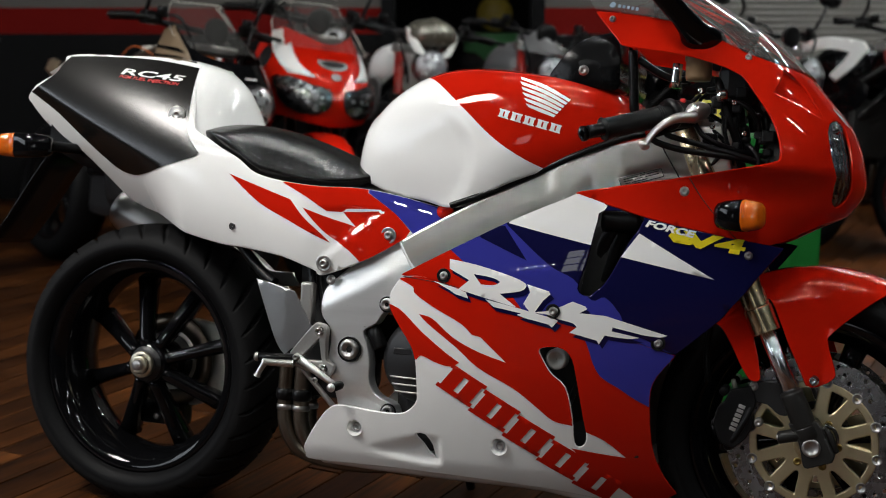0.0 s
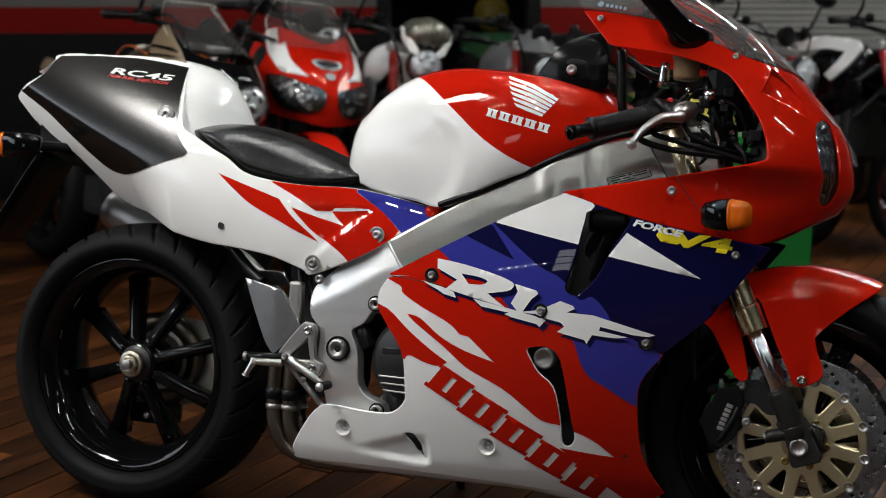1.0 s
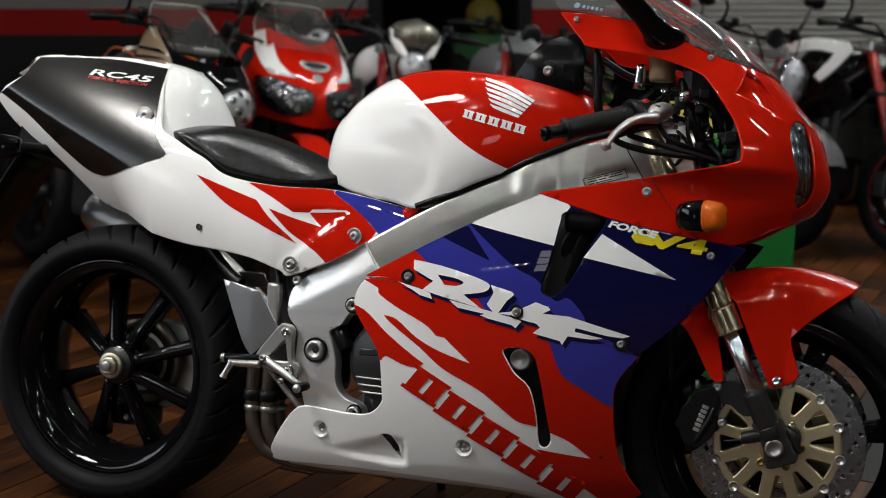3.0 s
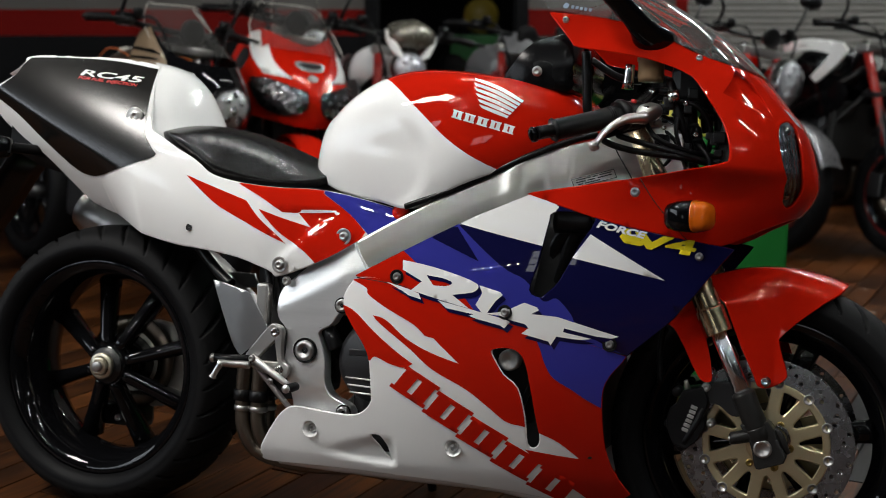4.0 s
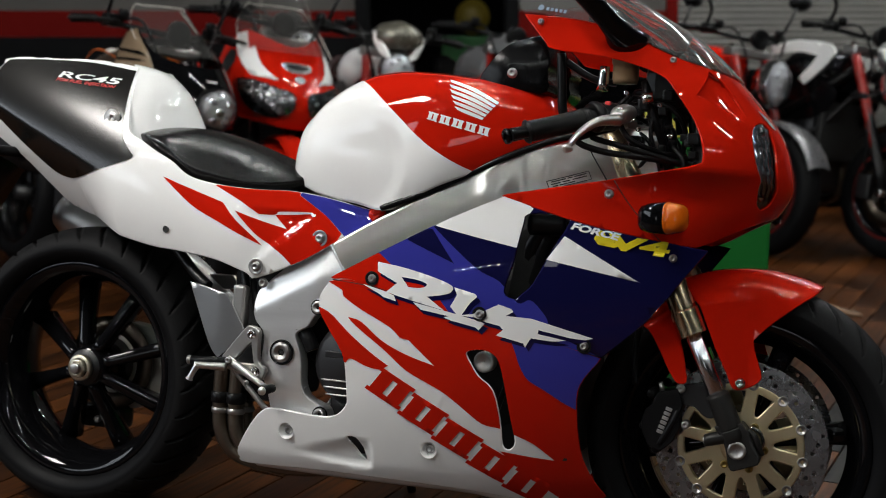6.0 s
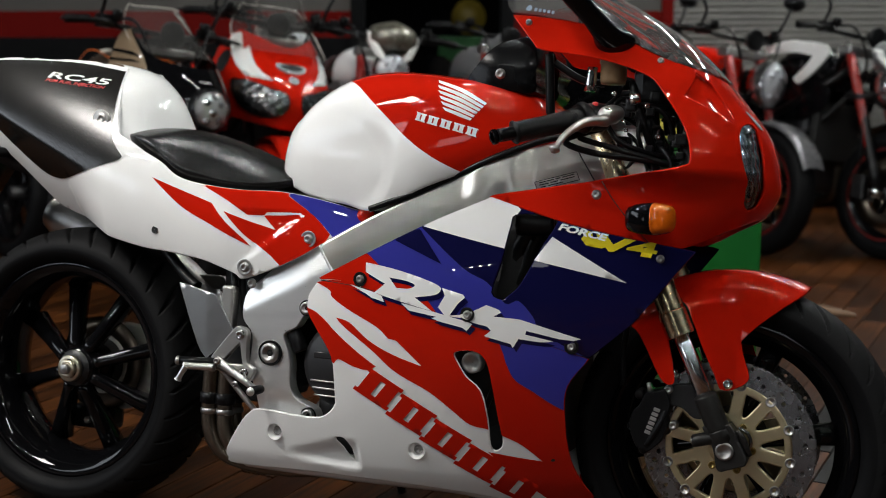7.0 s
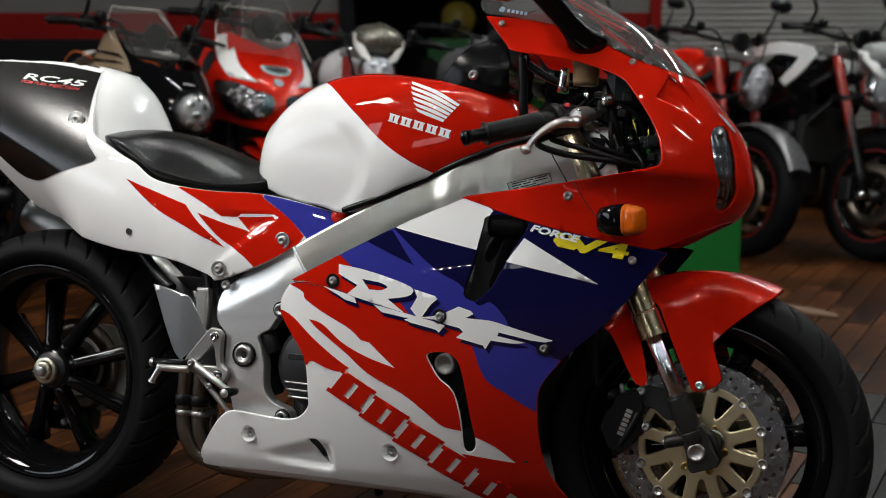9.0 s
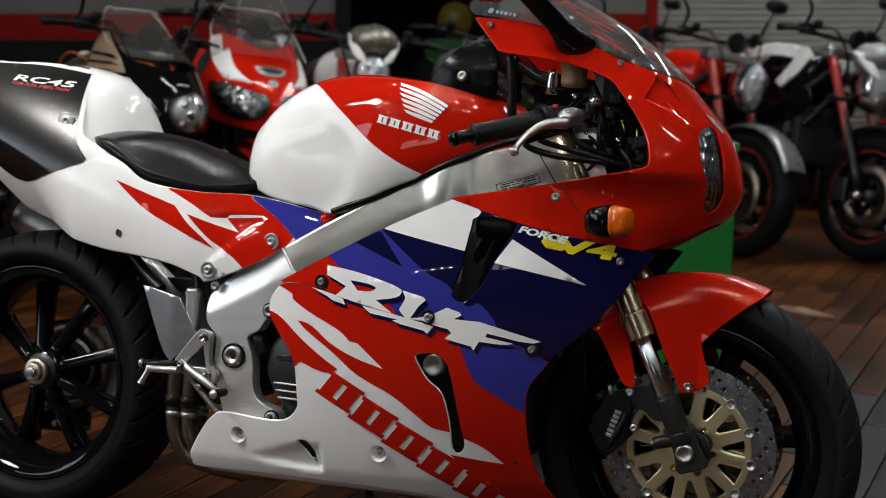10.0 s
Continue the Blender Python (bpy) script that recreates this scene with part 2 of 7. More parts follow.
def tube(points, radius, sides=12, steps=5, cap=True):
    """A round bar along a smooth path. radius: a number, or one for each point."""
    radii = radius if isinstance(radius, (list, tuple)) else [radius] * len(points)
    path = smooth([(*p, r) for p, r in zip(points, radii)], steps, closed=False)
    rings, up = [], Vector((0.13, 0.29, 0.95)).normalized()
    for i, p in enumerate(path):
        here = Vector(p[:3])
        ahead = (Vector(path[min(i + 1, len(path) - 1)][:3]) - Vector(path[max(i - 1, 0)][:3])).normalized()
        side = ahead.cross(up)
        side = side.normalized() if side.length > 0.05 else ahead.orthogonal().normalized()
        top = side.cross(ahead)
        up = top
        rings.append([here + (side * math.cos(2 * math.pi * k / sides) + top * math.sin(2 * math.pi * k / sides)) * p[3] for k in range(sides)])
    return loft(rings, caps=cap)


def lathe(profile, sides=64, axis="y", centre=(0, 0, 0)):
    """Turns a profile of (radius, along) about an axis."""
    bm = bmesh.new()
    rows = []
    for r, z in profile:
        row = []
        for k in range(sides):
            a = 2 * math.pi * k / sides
            x, y = r * math.cos(a), r * math.sin(a)
            row.append(bm.verts.new({"y": (x, z, y), "x": (z, x, y), "z": (x, y, z)}[axis]))
        rows.append(row)
    for a, b in zip(rows, rows[1:]):
        for i in range(sides):
            j = (i + 1) % sides
            bm.faces.new((a[i], a[j], b[j], b[i]))
    bmesh.ops.remove_doubles(bm, verts=bm.verts, dist=1e-6)
    bmesh.ops.recalc_face_normals(bm, faces=bm.faces)
    for f in bm.faces:
        f.smooth = True
    bmesh.ops.translate(bm, verts=bm.verts, vec=centre)
    return bm


def plate(outline, s0, s1, holes=(), step=0.03):
    """A flat plate over an outline in x and z, from s0 to s1 to the right, with rolled edges."""
    bm = sheet(outline, lambda a, b, d: Vector((a, -(s1 + d), b)), step=step, rim=abs(s1 - s0), holes=holes)
    bm.normal_update()
    for f in bm.faces:
        f.smooth = abs(f.normal.y) < 0.98
    return bm


def ring_of(r, n=24, cx=0.0, cz=0.0, a0=0.0):
    return [(cx + r * math.cos(a0 + 2 * math.pi * k / n), cz + r * math.sin(a0 + 2 * math.pi * k / n)) for k in range(n)]


def box(x0, x1, y0, y1, z0, z1, bevel=0.004):
    bm = bmesh.new()
    bmesh.ops.create_cube(bm, size=1)
    bmesh.ops.scale(bm, verts=bm.verts, vec=(x1 - x0, y1 - y0, z1 - z0))
    bmesh.ops.translate(bm, verts=bm.verts, vec=((x0 + x1) / 2, (y0 + y1) / 2, (z0 + z1) / 2))
    if bevel:
        bmesh.ops.bevel(bm, geom=bm.edges[:], offset=bevel, segments=2, affect="EDGES", profile=0.6)
    return bm


def mirrored(bm):
    """A copy of a mesh on the other side of y = 0."""
    other = bm.copy()
    for v in other.verts:
        v.co.y = -v.co.y
    bmesh.ops.reverse_faces(other, faces=other.faces)
    return other


def part(name, bm, mat, parent, label=""):
    mesh = bpy.data.meshes.new(name)
    bm.to_mesh(mesh)
    bm.free()
    mesh.materials.append(mat)
    ob = new(name, mesh)
    ob.parent = parent
    return tagged(ob, label)


def pair(name, bm, mat, parent, label=""):
    """A part and its like on the other side."""
    other = mirrored(bm)
    return part(name, bm, mat, parent, label), part(name, other, mat, parent, label)


def thing(name, label, category, m=None, group="", kind=""):
    ob = new(name)
    ob.empty_display_size = 0.1
    if m is not None:
        ob.matrix_world = m
    return tagged(ob, label, category, group, kind)


def solid(name, bm, mat, label="", category="", kind="", m=None, group=""):
    ob = part(name, bm, mat, None, label)
    if m is not None:
        ob.matrix_world = m
    return tagged(ob, "", category, group, kind)


# ---- the room ----
def wood_floor(name, dark, light):
    m = bpy.data.materials.new(name)
    m.use_nodes = True
    nt = m.node_tree
    b = nt.nodes["Principled BSDF"]
    b.inputs["Specular IOR Level"].default_value = 0.2
    info = nt.nodes.new("ShaderNodeNewGeometry")
    oi = nt.nodes.new("ShaderNodeObjectInfo")
    add = nt.nodes.new("ShaderNodeMath")
    nt.links.new(info.outputs["Random Per Island"], add.inputs[0])
    nt.links.new(oi.outputs["Random"], add.inputs[1])
    frac = nt.nodes.new("ShaderNodeMath")
    frac.operation = "FRACT"
    nt.links.new(add.outputs[0], frac.inputs[0])
    co = nt.nodes.new("ShaderNodeTexCoord")
    mp = nt.nodes.new("ShaderNodeMapping")
    mp.inputs["Scale"].default_value = (3, 40, 3)
    nt.links.new(co.outputs["Object"], mp.inputs["Vector"])
    shift = nt.nodes.new("ShaderNodeVectorMath")
    shift.operation = "ADD"
    sc = nt.nodes.new("ShaderNodeVectorMath")
    sc.operation = "SCALE"
    sc.inputs[0].default_value = (7, 3, 5)
    nt.links.new(frac.outputs[0], sc.inputs["Scale"])
    nt.links.new(mp.outputs["Vector"], shift.inputs[0])
    nt.links.new(sc.outputs["Vector"], shift.inputs[1])
    grain = nt.nodes.new("ShaderNodeTexNoise")
    grain.inputs["Scale"].default_value = 2.0
    grain.inputs["Detail"].default_value = 8
    grain.inputs["Distortion"].default_value = 0.6
    nt.links.new(shift.outputs["Vector"], grain.inputs["Vector"])
    ramp = nt.nodes.new("ShaderNodeValToRGB")
    ramp.color_ramp.elements[0].position, ramp.color_ramp.elements[0].color = 0.25, (*dark, 1)
    ramp.color_ramp.elements[1].position, ramp.color_ramp.elements[1].color = 0.8, (*light, 1)
    nt.links.new(grain.outputs["Fac"], ramp.inputs[0])
    tone = nt.nodes.new("ShaderNodeMapRange")
    tone.inputs["To Min"].default_value, tone.inputs["To Max"].default_value = 0.55, 1.1
    nt.links.new(frac.outputs[0], tone.inputs["Value"])
    mul = nt.nodes.new("ShaderNodeVectorMath")
    mul.operation = "SCALE"
    nt.links.new(ramp.outputs[0], mul.inputs[0])
    nt.links.new(tone.outputs[0], mul.inputs["Scale"])
    nt.links.new(mul.outputs[0], b.inputs["Base Color"])
    stain = nt.nodes.new("ShaderNodeTexNoise")
    stain.inputs["Scale"].default_value = 1.7
    stain.inputs["Detail"].default_value = 6
    nt.links.new(co.outputs["Object"], stain.inputs["Vector"])
    worn = nt.nodes.new("ShaderNodeMapRange")
    worn.inputs["From Min"].default_value, worn.inputs["From Max"].default_value = 0.35, 0.65
    worn.inputs["To Min"].default_value, worn.inputs["To Max"].default_value = 0.22, 1.45
    nt.links.new(stain.outputs["Fac"], worn.inputs["Value"])
    both = nt.nodes.new("ShaderNodeMath")
    both.operation = "MULTIPLY"
    nt.links.new(tone.outputs[0], both.inputs[0])
    nt.links.new(worn.outputs[0], both.inputs[1])
    nt.links.new(both.outputs[0], mul.inputs["Scale"])
    rr = nt.nodes.new("ShaderNodeMapRange")
    rr.inputs["To Min"].default_value, rr.inputs["To Max"].default_value = 0.22, 0.6
    nt.links.new(stain.outputs["Fac"], rr.inputs["Value"])
    nt.links.new(rr.outputs[0], b.inputs["Roughness"])
    bp = nt.nodes.new("ShaderNodeBump")
    bp.inputs["Strength"].default_value = 0.25
    bp.inputs["Distance"].default_value = 0.002
    nt.links.new(grain.outputs["Fac"], bp.inputs["Height"])
    nt.links.new(bp.outputs["Normal"], b.inputs["Normal"])
    return m


WOOD = wood_floor("worn_brown_boards", (0.0055, 0.0017, 0.0005), (0.135, 0.042, 0.0080))
# Greyer copy of the boards, for the near right corner.
GREYWOOD = wood_floor("dusty_grey_boards", (0.008, 0.008, 0.0085), (0.034, 0.033, 0.034))
WALLGREY = material("grey_wall_paint", (0.075, 0.069, 0.062), 0.75, vary=0.1, scale=2, bump=0.1, bump_scale=80)
WALLRED = material("red_wall_band_paint", (0.12, 0.003, 0.002), 0.8, spec=0.1, vary=0.12, scale=2)
WALLDARK = material("dark_wall_paint", (0.004, 0.004, 0.0045), 0.9, spec=0.15, vary=0.2, scale=2)
CEIL = material("dark_ceiling_paint", (0.022, 0.022, 0.022), 0.85, vary=0.15, scale=1.5)
SHUTTER = material("grey_shutter_steel", (0.12, 0.115, 0.105), 0.5, 0.0, vary=0.1, scale=3)

solid("floor", box(-7, 7, -5, 10.2, -0.10, -0.012, 0), DARK, "dark sub-floor below the wooden boards", "floor", "structure", ROOM)

def V(u, s, v):
    """A place on the motorcycle: ahead of the rear axle, to its right, up."""
    return Vector((u, -s, v))


# ---- the motorcycle ----
bike = thing("sport_motorcycle", "red, white and blue faired sport motorcycle leaning on its side stand", "motorcycle", pose(0, -0.026, 0, -8.5, 0, 0))


def fair_s(u, v):
    return -0.002 + 0.304 * u + 0.491 * v - 0.286 * u * u + 0.254 * u * v - 0.637 * v * v


def tail_s(u, v):
    """The tail's side: a sharp fold under the number panel and a wedge-shaped dip beside the seat."""
    fold = 0.775 - 0.442 * u - v
    dent = 0.55 * max(0, fold) * max(0, min(1, (0.12 - u) / 0.12)) if fold > 0 else 0
    back = 0.577 - u
    gap = min(0.675 + 0.05 * back - v, v - 0.675 + 0.85 * back)
    dip = 0.0
    if back > 0 and gap > 0:
        k = min(1.0, gap / 0.009)
        dip = 0.008 * k * k * (3 - 2 * k) * max(0.0, min(1.0, (u - 0.42) / 0.07))
    return -dent - dip + 0.007 * max(0, min(1, (u - 0.30) / 0.1)) + -1.019 + 1.109 * u + 3.167 * v - 0.44 * u * u - 1.291 * u * v - 2.092 * v * v


def on(surface):
    return lambda a, b, d: V(a, surface(a, b) + d, b)


# side fairings
UPPER = [(0.649, 0.557, "c"), (0.744, 0.609), (0.851, 0.666), (0.913, 0.696), (0.979, 0.726, "c"), (1.032, 0.708), (1.13, 0.682), (1.268, 0.657), (1.337, 0.647, "c"), (1.299, 0.598), (1.245, 0.524), (1.163, 0.447, "c"), (1.039, 0.480), (0.947, 0.499), (0.828, 0.526), (0.749, 0.547), (0.689, 0.559)]
DUCT = smooth([(1.023, 0.699), (1.084, 0.699), (1.100, 0.686), (1.073, 0.636), (1.042, 0.573), (1.022, 0.551), (1.007, 0.540), (0.986, 0.554), (0.999, 0.601), (1.007, 0.642), (1.014, 0.678)], 3)
LOWER = [(0.646, 0.549, "c"), (0.629, 0.523), (0.628, 0.496), (0.646, 0.465), (0.671, 0.429), (0.682, 0.398), (0.684, 0.331), (0.681, 0.314), (0.666, 0.296), (0.641, 0.285), (0.592, 0.284), (0.516, 0.288), (0.489, 0.277), (0.462, 0.248), (0.426, 0.195), (0.424, 0.175), (0.441, 0.164), (0.628, 0.171), (0.857, 0.165), (1.000, 0.150), (1.085, 0.130), (1.16, 0.17, "c"), (1.135, 0.215), (1.121, 0.262), (1.117, 0.335), (1.124, 0.392), (1.161, 0.443, "c"), (1.039, 0.476), (0.947, 0.495), (0.828, 0.522), (0.749, 0.543), (0.689, 0.555)]
VENT = smooth([(0.919, 0.437), (0.932, 0.445), (0.958, 0.446), (0.978, 0.434), (0.989, 0.403), (1.002, 0.317), (1.007, 0.272), (0.995, 0.254), (0.980, 0.262), (0.978, 0.315), (0.967, 0.369), (0.942, 0.393), (0.926, 0.419)], 3)
SLOT = smooth([(0.674, 0.250), (0.692, 0.253), (0.702, 0.242), (0.710, 0.198, "c"), (0.693, 0.212), (0.683, 0.228)], 3)


CUPS = ((0.840, 0.241), (0.545, 0.247))


def low_s(u, v):
    """The lower fairing, tucked under towards the belly."""
    k = max(0.0, min(1.0, (u - 0.53) / 0.15))
    low, high = 0.203 - 0.013 * k, 0.203 + 0.044 * k
    scoop = 0.014 * k * max(0.0, min(1.0, (v - low) / 0.008)) * max(0.0, min(1.0, (high - v) / 0.02)) if u < 0.72 else 0.0
    return fair_s(u, v) - 1.2 * max(0, 0.20 - v) ** 1.5 - scoop


upper_panel, upper_panel_left = pair("side_panel", sheet(smooth(UPPER), on(fair_s), holes=[DUCT]), NAVY, bike, "navy painted side panel with an air duct opening")
lower_panel, lower_panel_left = pair("lower_fairing", sheet(smooth(LOWER), on(low_s), step=0.008, holes=[VENT, SLOT] + [ring_of(0.0165, 24, u, v) for u, v in CUPS]), WHITE, bike, "white lower fairing with red graphics and a vent")

for panel in (lower_panel, lower_panel_left):
    panel.data.materials.append(RED)
    for poly in panel.data.polygons:
        if poly.center.x > 1.095:
            poly.material_index = 1

# belly between the two lower fairings
rings = []
for u in np.linspace(0.45, 1.12, 14):
    v = 0.168 - 0.035 * max(0, u - 0.9) / 0.2
    w = max(0.02, low_s(u, v)) - 0.004
    rings.append([V(u, w * math.cos(a), v + 0.004 - 0.035 * math.sin(a)) for a in np.linspace(0, math.pi, 13)])
part("belly_pan", loft(rings, closed_ring=False), WHITE, bike)

# upper cowl
NOSE = curve([0.60, 0.622, 0.672, 0.717, 0.755, 0.802, 0.874, 0.915, 0.967, 1.00, 1.05, 1.09, 1.16], [1.33, 1.346, 1.395, 1.444, 1.465, 1.462, 1.435, 1.402, 1.357, 1.325, 1.265, 1.20, 1.08])
WIDE = curve([0.60, 0.65, 0.70, 0.75, 0.772, 0.80, 0.88, 0.95, 1.00, 1.04, 1.08, 1.16], [0.170, 0.195, 0.215, 0.226, 0.2285, 0.2285, 0.208, 0.180, 0.150, 0.130, 0.118, 0.09])
ARC = 0.30


def flank(q, v):
    """Half the cowl's width, with a crease above the tucked-in lower part."""
    under = max(0.0, 0.786 - v)
    return max(min(WIDE(v), 0.2275 - 0.048 * (1 - math.exp(-under / 0.026))), fair_s(min(q, 1.30), v) - 0.10 * max(0.0, q - 1.30) + 0.001)



def cowl(q, v, d):
    """The cowl's skin: q runs along the flank and then round the nose to the middle."""
    n, w = NOSE(v), flank(q, v)
    u0 = min(1.25, n - 0.12)
    if q <= u0:
        return V(q, w + d, v)
    a = min((q - u0) / (1.25 + ARC - u0), 1.0) * math.pi / 2
    return V(u0 + (n - u0 + d) * math.sin(a), (w + d) * math.cos(a), v)


MID = 1.25 + ARC
COWL = [(0.973, 0.728, "c"), (1.032, 0.711), (1.13, 0.685), (1.268, 0.660), (1.337, 0.652), (1.39, 0.664), (1.44, 0.688), (1.49, 0.705), (MID, 0.715, "c"), (MID, 0.955, "c"), (1.40, 0.972), (1.297, 0.990), (1.20, 1.024), (1.15, 1.042), (1.06, 1.062), (0.968, 1.072, "c"), (1.015, 1.020), (1.035, 1.006), (1.13, 0.992), (1.205, 0.972), (1.255, 0.948), (1.289, 0.914), (1.312, 0.876), (1.323, 0.837), (1.324, 0.806), (1.313, 0.796), (1.264, 0.783), (1.165, 0.764), (1.063, 0.745)]
LAMP = smooth([(1.423, 0.866), (1.437, 0.876), (1.463, 0.882), (1.479, 0.872), (1.476, 0.853), (1.472, 0.812), (1.467, 0.784), (1.464, 0.756), (1.458, 0.733), (1.442, 0.724), (1.421, 0.736), (1.415, 0.762), (1.420, 0.778), (1.413, 0.813), (1.414, 0.848)], 3)
DENT = smooth([(1.384, 0.970, "c"), (1.322, 0.921, "c"), (1.358, 0.907), (1.394, 0.891), (1.419, 0.873, "c"), (1.424, 0.915), (1.414, 0.950)], 3)
pair("upper_cowl", sheet(smooth(COWL), cowl, step=0.011, holes=[LAMP, DENT]), RED, bike, "red upper cowl round the headlamps")
under = [(1.337, 0.652), (1.39, 0.664), (1.44, 0.688), (1.49, 0.705), (MID, 0.714)]
rings = [[cowl(q, v, -0.003), cowl(q, v, -0.003) + Vector((-0.05, 0.0, -0.004)), Vector((cowl(q, v, 0).x - 0.16, cowl(q, v, 0).y * 0.75, v - 0.035))] for q, v in smooth(under, 4, closed=False)]
pair("chin_underside", loft(rings, closed_ring=False), RED, bike)
pair("headlamp_lens", sheet(LAMP, lambda a, b, d: cowl(a, b, d - 0.003), rim=0), LENS, bike)
pair("headlamp_bowl", sheet(LAMP, lambda a, b, d: cowl(a, b, d - 0.009 + 0.0013 * math.sin(a * 520) + 0.0010 * math.sin(b * 240) + 0.005 * (abs(b - 0.80) / 0.075) ** 4), step=0.0030, rim=0.0), LAMPBOWL, bike)
for q, v, r in ((1.452, 0.862, 0.011), (1.432, 0.748, 0.010), (1.434, 0.775, 0.006)):
    p = cowl(q, v, -0.012)
    pair("bulb", lathe([(0.0005, -r), (r * 0.7, -r * 0.7), (r, 0.0), (r * 0.7, r * 0.7), (0.0005, r)], 14, "y", tuple(p)), CHROME, bike)
pair("cowl_recess", sheet(DENT, lambda a, b, d: cowl(a, b, d - 0.016 * max(0.0, 1 - max(0.0, (a - 1.322) * 0.62 + (0.921 - b) * 0.785) / 0.09)), step=0.008, rim=0), RED, bike)
SCR = [(0.968, 1.078, "c"), (1.06, 1.066), (1.15, 1.046), (1.20, 1.028), (1.297, 0.994), (1.40, 0.976), (MID, 0.960, "c"), (MID, 1.15, "c"), (1.2, 1.15), (1.0, 1.12), (0.955, 1.10)]
pair("windscreen", sheet(smooth(SCR), lambda a, b, d: cowl(a, b, d + 0.004), rim=0.003), SCREEN, bike, "clear tinted windscreen")

PALEINK = material("pale_blue_print", (0.20, 0.27, 0.36), 0.4, vary=0.1)
sticker = part("screen_mark", sheet(smooth([(0.992, 1.083), (1.000, 1.080), (1.004, 1.087), (0.997, 1.091)], 3), lambda a, b, d: cowl(a, b, d + 0.0055), step=0.006, rim=0), PALEINK, bike, "small pale blue maker's mark on the screen")
for k in range(5):
    part("print_bar", sheet([(1.008 + 0.0085 * k, 1.080 - 0.0015 * k), (1.0135 + 0.0085 * k, 1.079 - 0.0015 * k), (1.0145 + 0.0085 * k, 1.085 - 0.0015 * k), (1.009 + 0.0085 * k, 1.086 - 0.0015 * k)], lambda a, b, d: cowl(a, b, d + 0.0055), step=0.006, rim=0), PALEINK, sticker)

# tank
T_TOP = curve([0.455, 0.475, 0.521, 0.583, 0.633, 0.695, 0.768, 0.853, 0.958, 1.028, 1.075], [0.775, 0.840, 0.895, 0.943, 0.963, 0.971, 0.968, 0.958, 0.946, 0.915, 0.870])
T_BOT = curve([0.455, 0.519, 0.551, 0.649, 0.709, 0.743, 0.833, 0.943, 1.028, 1.075], [0.735, 0.728, 0.717, 0.699, 0.690, 0.702, 0.744, 0.787, 0.822, 0.838])
T_WIDE = curve([0.455, 0.484, 0.52, 0.58, 0.65, 0.75, 0.82, 0.90, 0.98, 1.075], [0.045, 0.095, 0.132, 0.156, 0.168, 0.180, 0.187, 0.175, 0.155, 0.11])
T_SQ = curve([0.45, 0.63, 0.85, 1.08], [2.2, 2.4, 4.0, 3.5])


TANK_DIP = (0.625, 0.780, 0.137, 0.120)


def tank_s(u, v):
    top, bot, n = T_TOP(u), T_BOT(u), T_SQ(u)
    mid = bot + 0.35 * (top - bot)
    s = T_WIDE(u)
    if v > mid:
        s *= max(0.0, 1 - min(1, (v - mid) / (top - mid)) ** n) ** (1 / n)
    else:
        s *= 1 - 0.10 * ((mid - v) / (mid - bot)) ** 2
    e = math.hypot((u - TANK_DIP[0]) / (TANK_DIP[2] if u > TANK_DIP[0] else 0.34), (v - TANK_DIP[1]) / TANK_DIP[3])
    k = max(0.0, min(1.0, (1.05 - e) / 0.30))
    upper = max(0.0, min(1.0, (v - 0.80) / 0.09))
    return s - 0.0115 * (1 - 0.75 * upper * upper * (3 - 2 * upper)) * k * k * (3 - 2 * k)


rings = []
STATIONS = sorted(list(np.linspace(0.456, 1.074, 110)) + [0.7745, 0.7755])
for r in STATIONS:
    sway = 0.245 * min(1, max(0, (r - 0.456) / 0.16)) ** 0.8 * min(1, max(0, (1.074 - r) / 0.18)) ** 0.8
    side = []
    for h in [0.35 * k / 14 for k in range(14)] + [0.35 + 0.65 * math.sin(math.pi / 2 * k / 32) for k in range(33)]:
        u = min(1.074, max(0.456, r + sway * (0.5 - h) - 0.22 * sway * max(0.0, (h - 0.55) / 0.45) ** 2))
        v = T_BOT(u) + (T_TOP(u) - T_BOT(u)) * h
        side.append((u, tank_s(u, v), v))
    rings.append([V(*p) for p in side] + [V(u, -s, v) for u, s, v in side[-2::-1]])
tank = part("fuel_tank", loft(rings), WHITE, bike, "white and red painted fuel tank with knee recesses")
tank.data.materials.append(RED)
per_ring = len(rings[0])
for k, poly in enumerate(tank.data.polygons):
    if k < per_ring * (len(rings) - 1):
        poly.material_index = int(STATIONS[k // per_ring] > 0.7748)
    else:
        poly.material_index = int(k == len(tank.data.polygons) - 1)

# tail
TAIL = [(-0.359, 0.889), (-0.345, 0.899), (-0.31, 0.917), (-0.260, 0.945), (-0.249, 0.970), (-0.243, 0.985), (-0.142, 0.986), (0.0, 0.981), (0.084, 0.968, "c"), (0.10, 0.92), (0.115, 0.875), (0.135, 0.825), (0.162, 0.809), (0.204, 0.786), (0.248, 0.765), (0.292, 0.737), (0.356, 0.723), (0.440, 0.716), (0.513, 0.716), (0.586, 0.706), (0.687, 0.683, "c"), (0.690, 0.672, "c"), (0.643, 0.642), (0.561, 0.587), (0.458, 0.544), (0.434, 0.553), (0.364, 0.575), (0.270, 0.587), (0.212, 0.592), (0.120, 0.610), (0.038, 0.637), (-0.069, 0.664), (-0.124, 0.712), (-0.191, 0.769), (-0.299, 0.828), (-0.35, 0.876)]
tail_panel, tail_panel_left = pair("tail_fairing", sheet(smooth(TAIL), on(tail_s), step=0.009), WHITE, bike, "white tail fairing with a satin black number panel")
rings = []
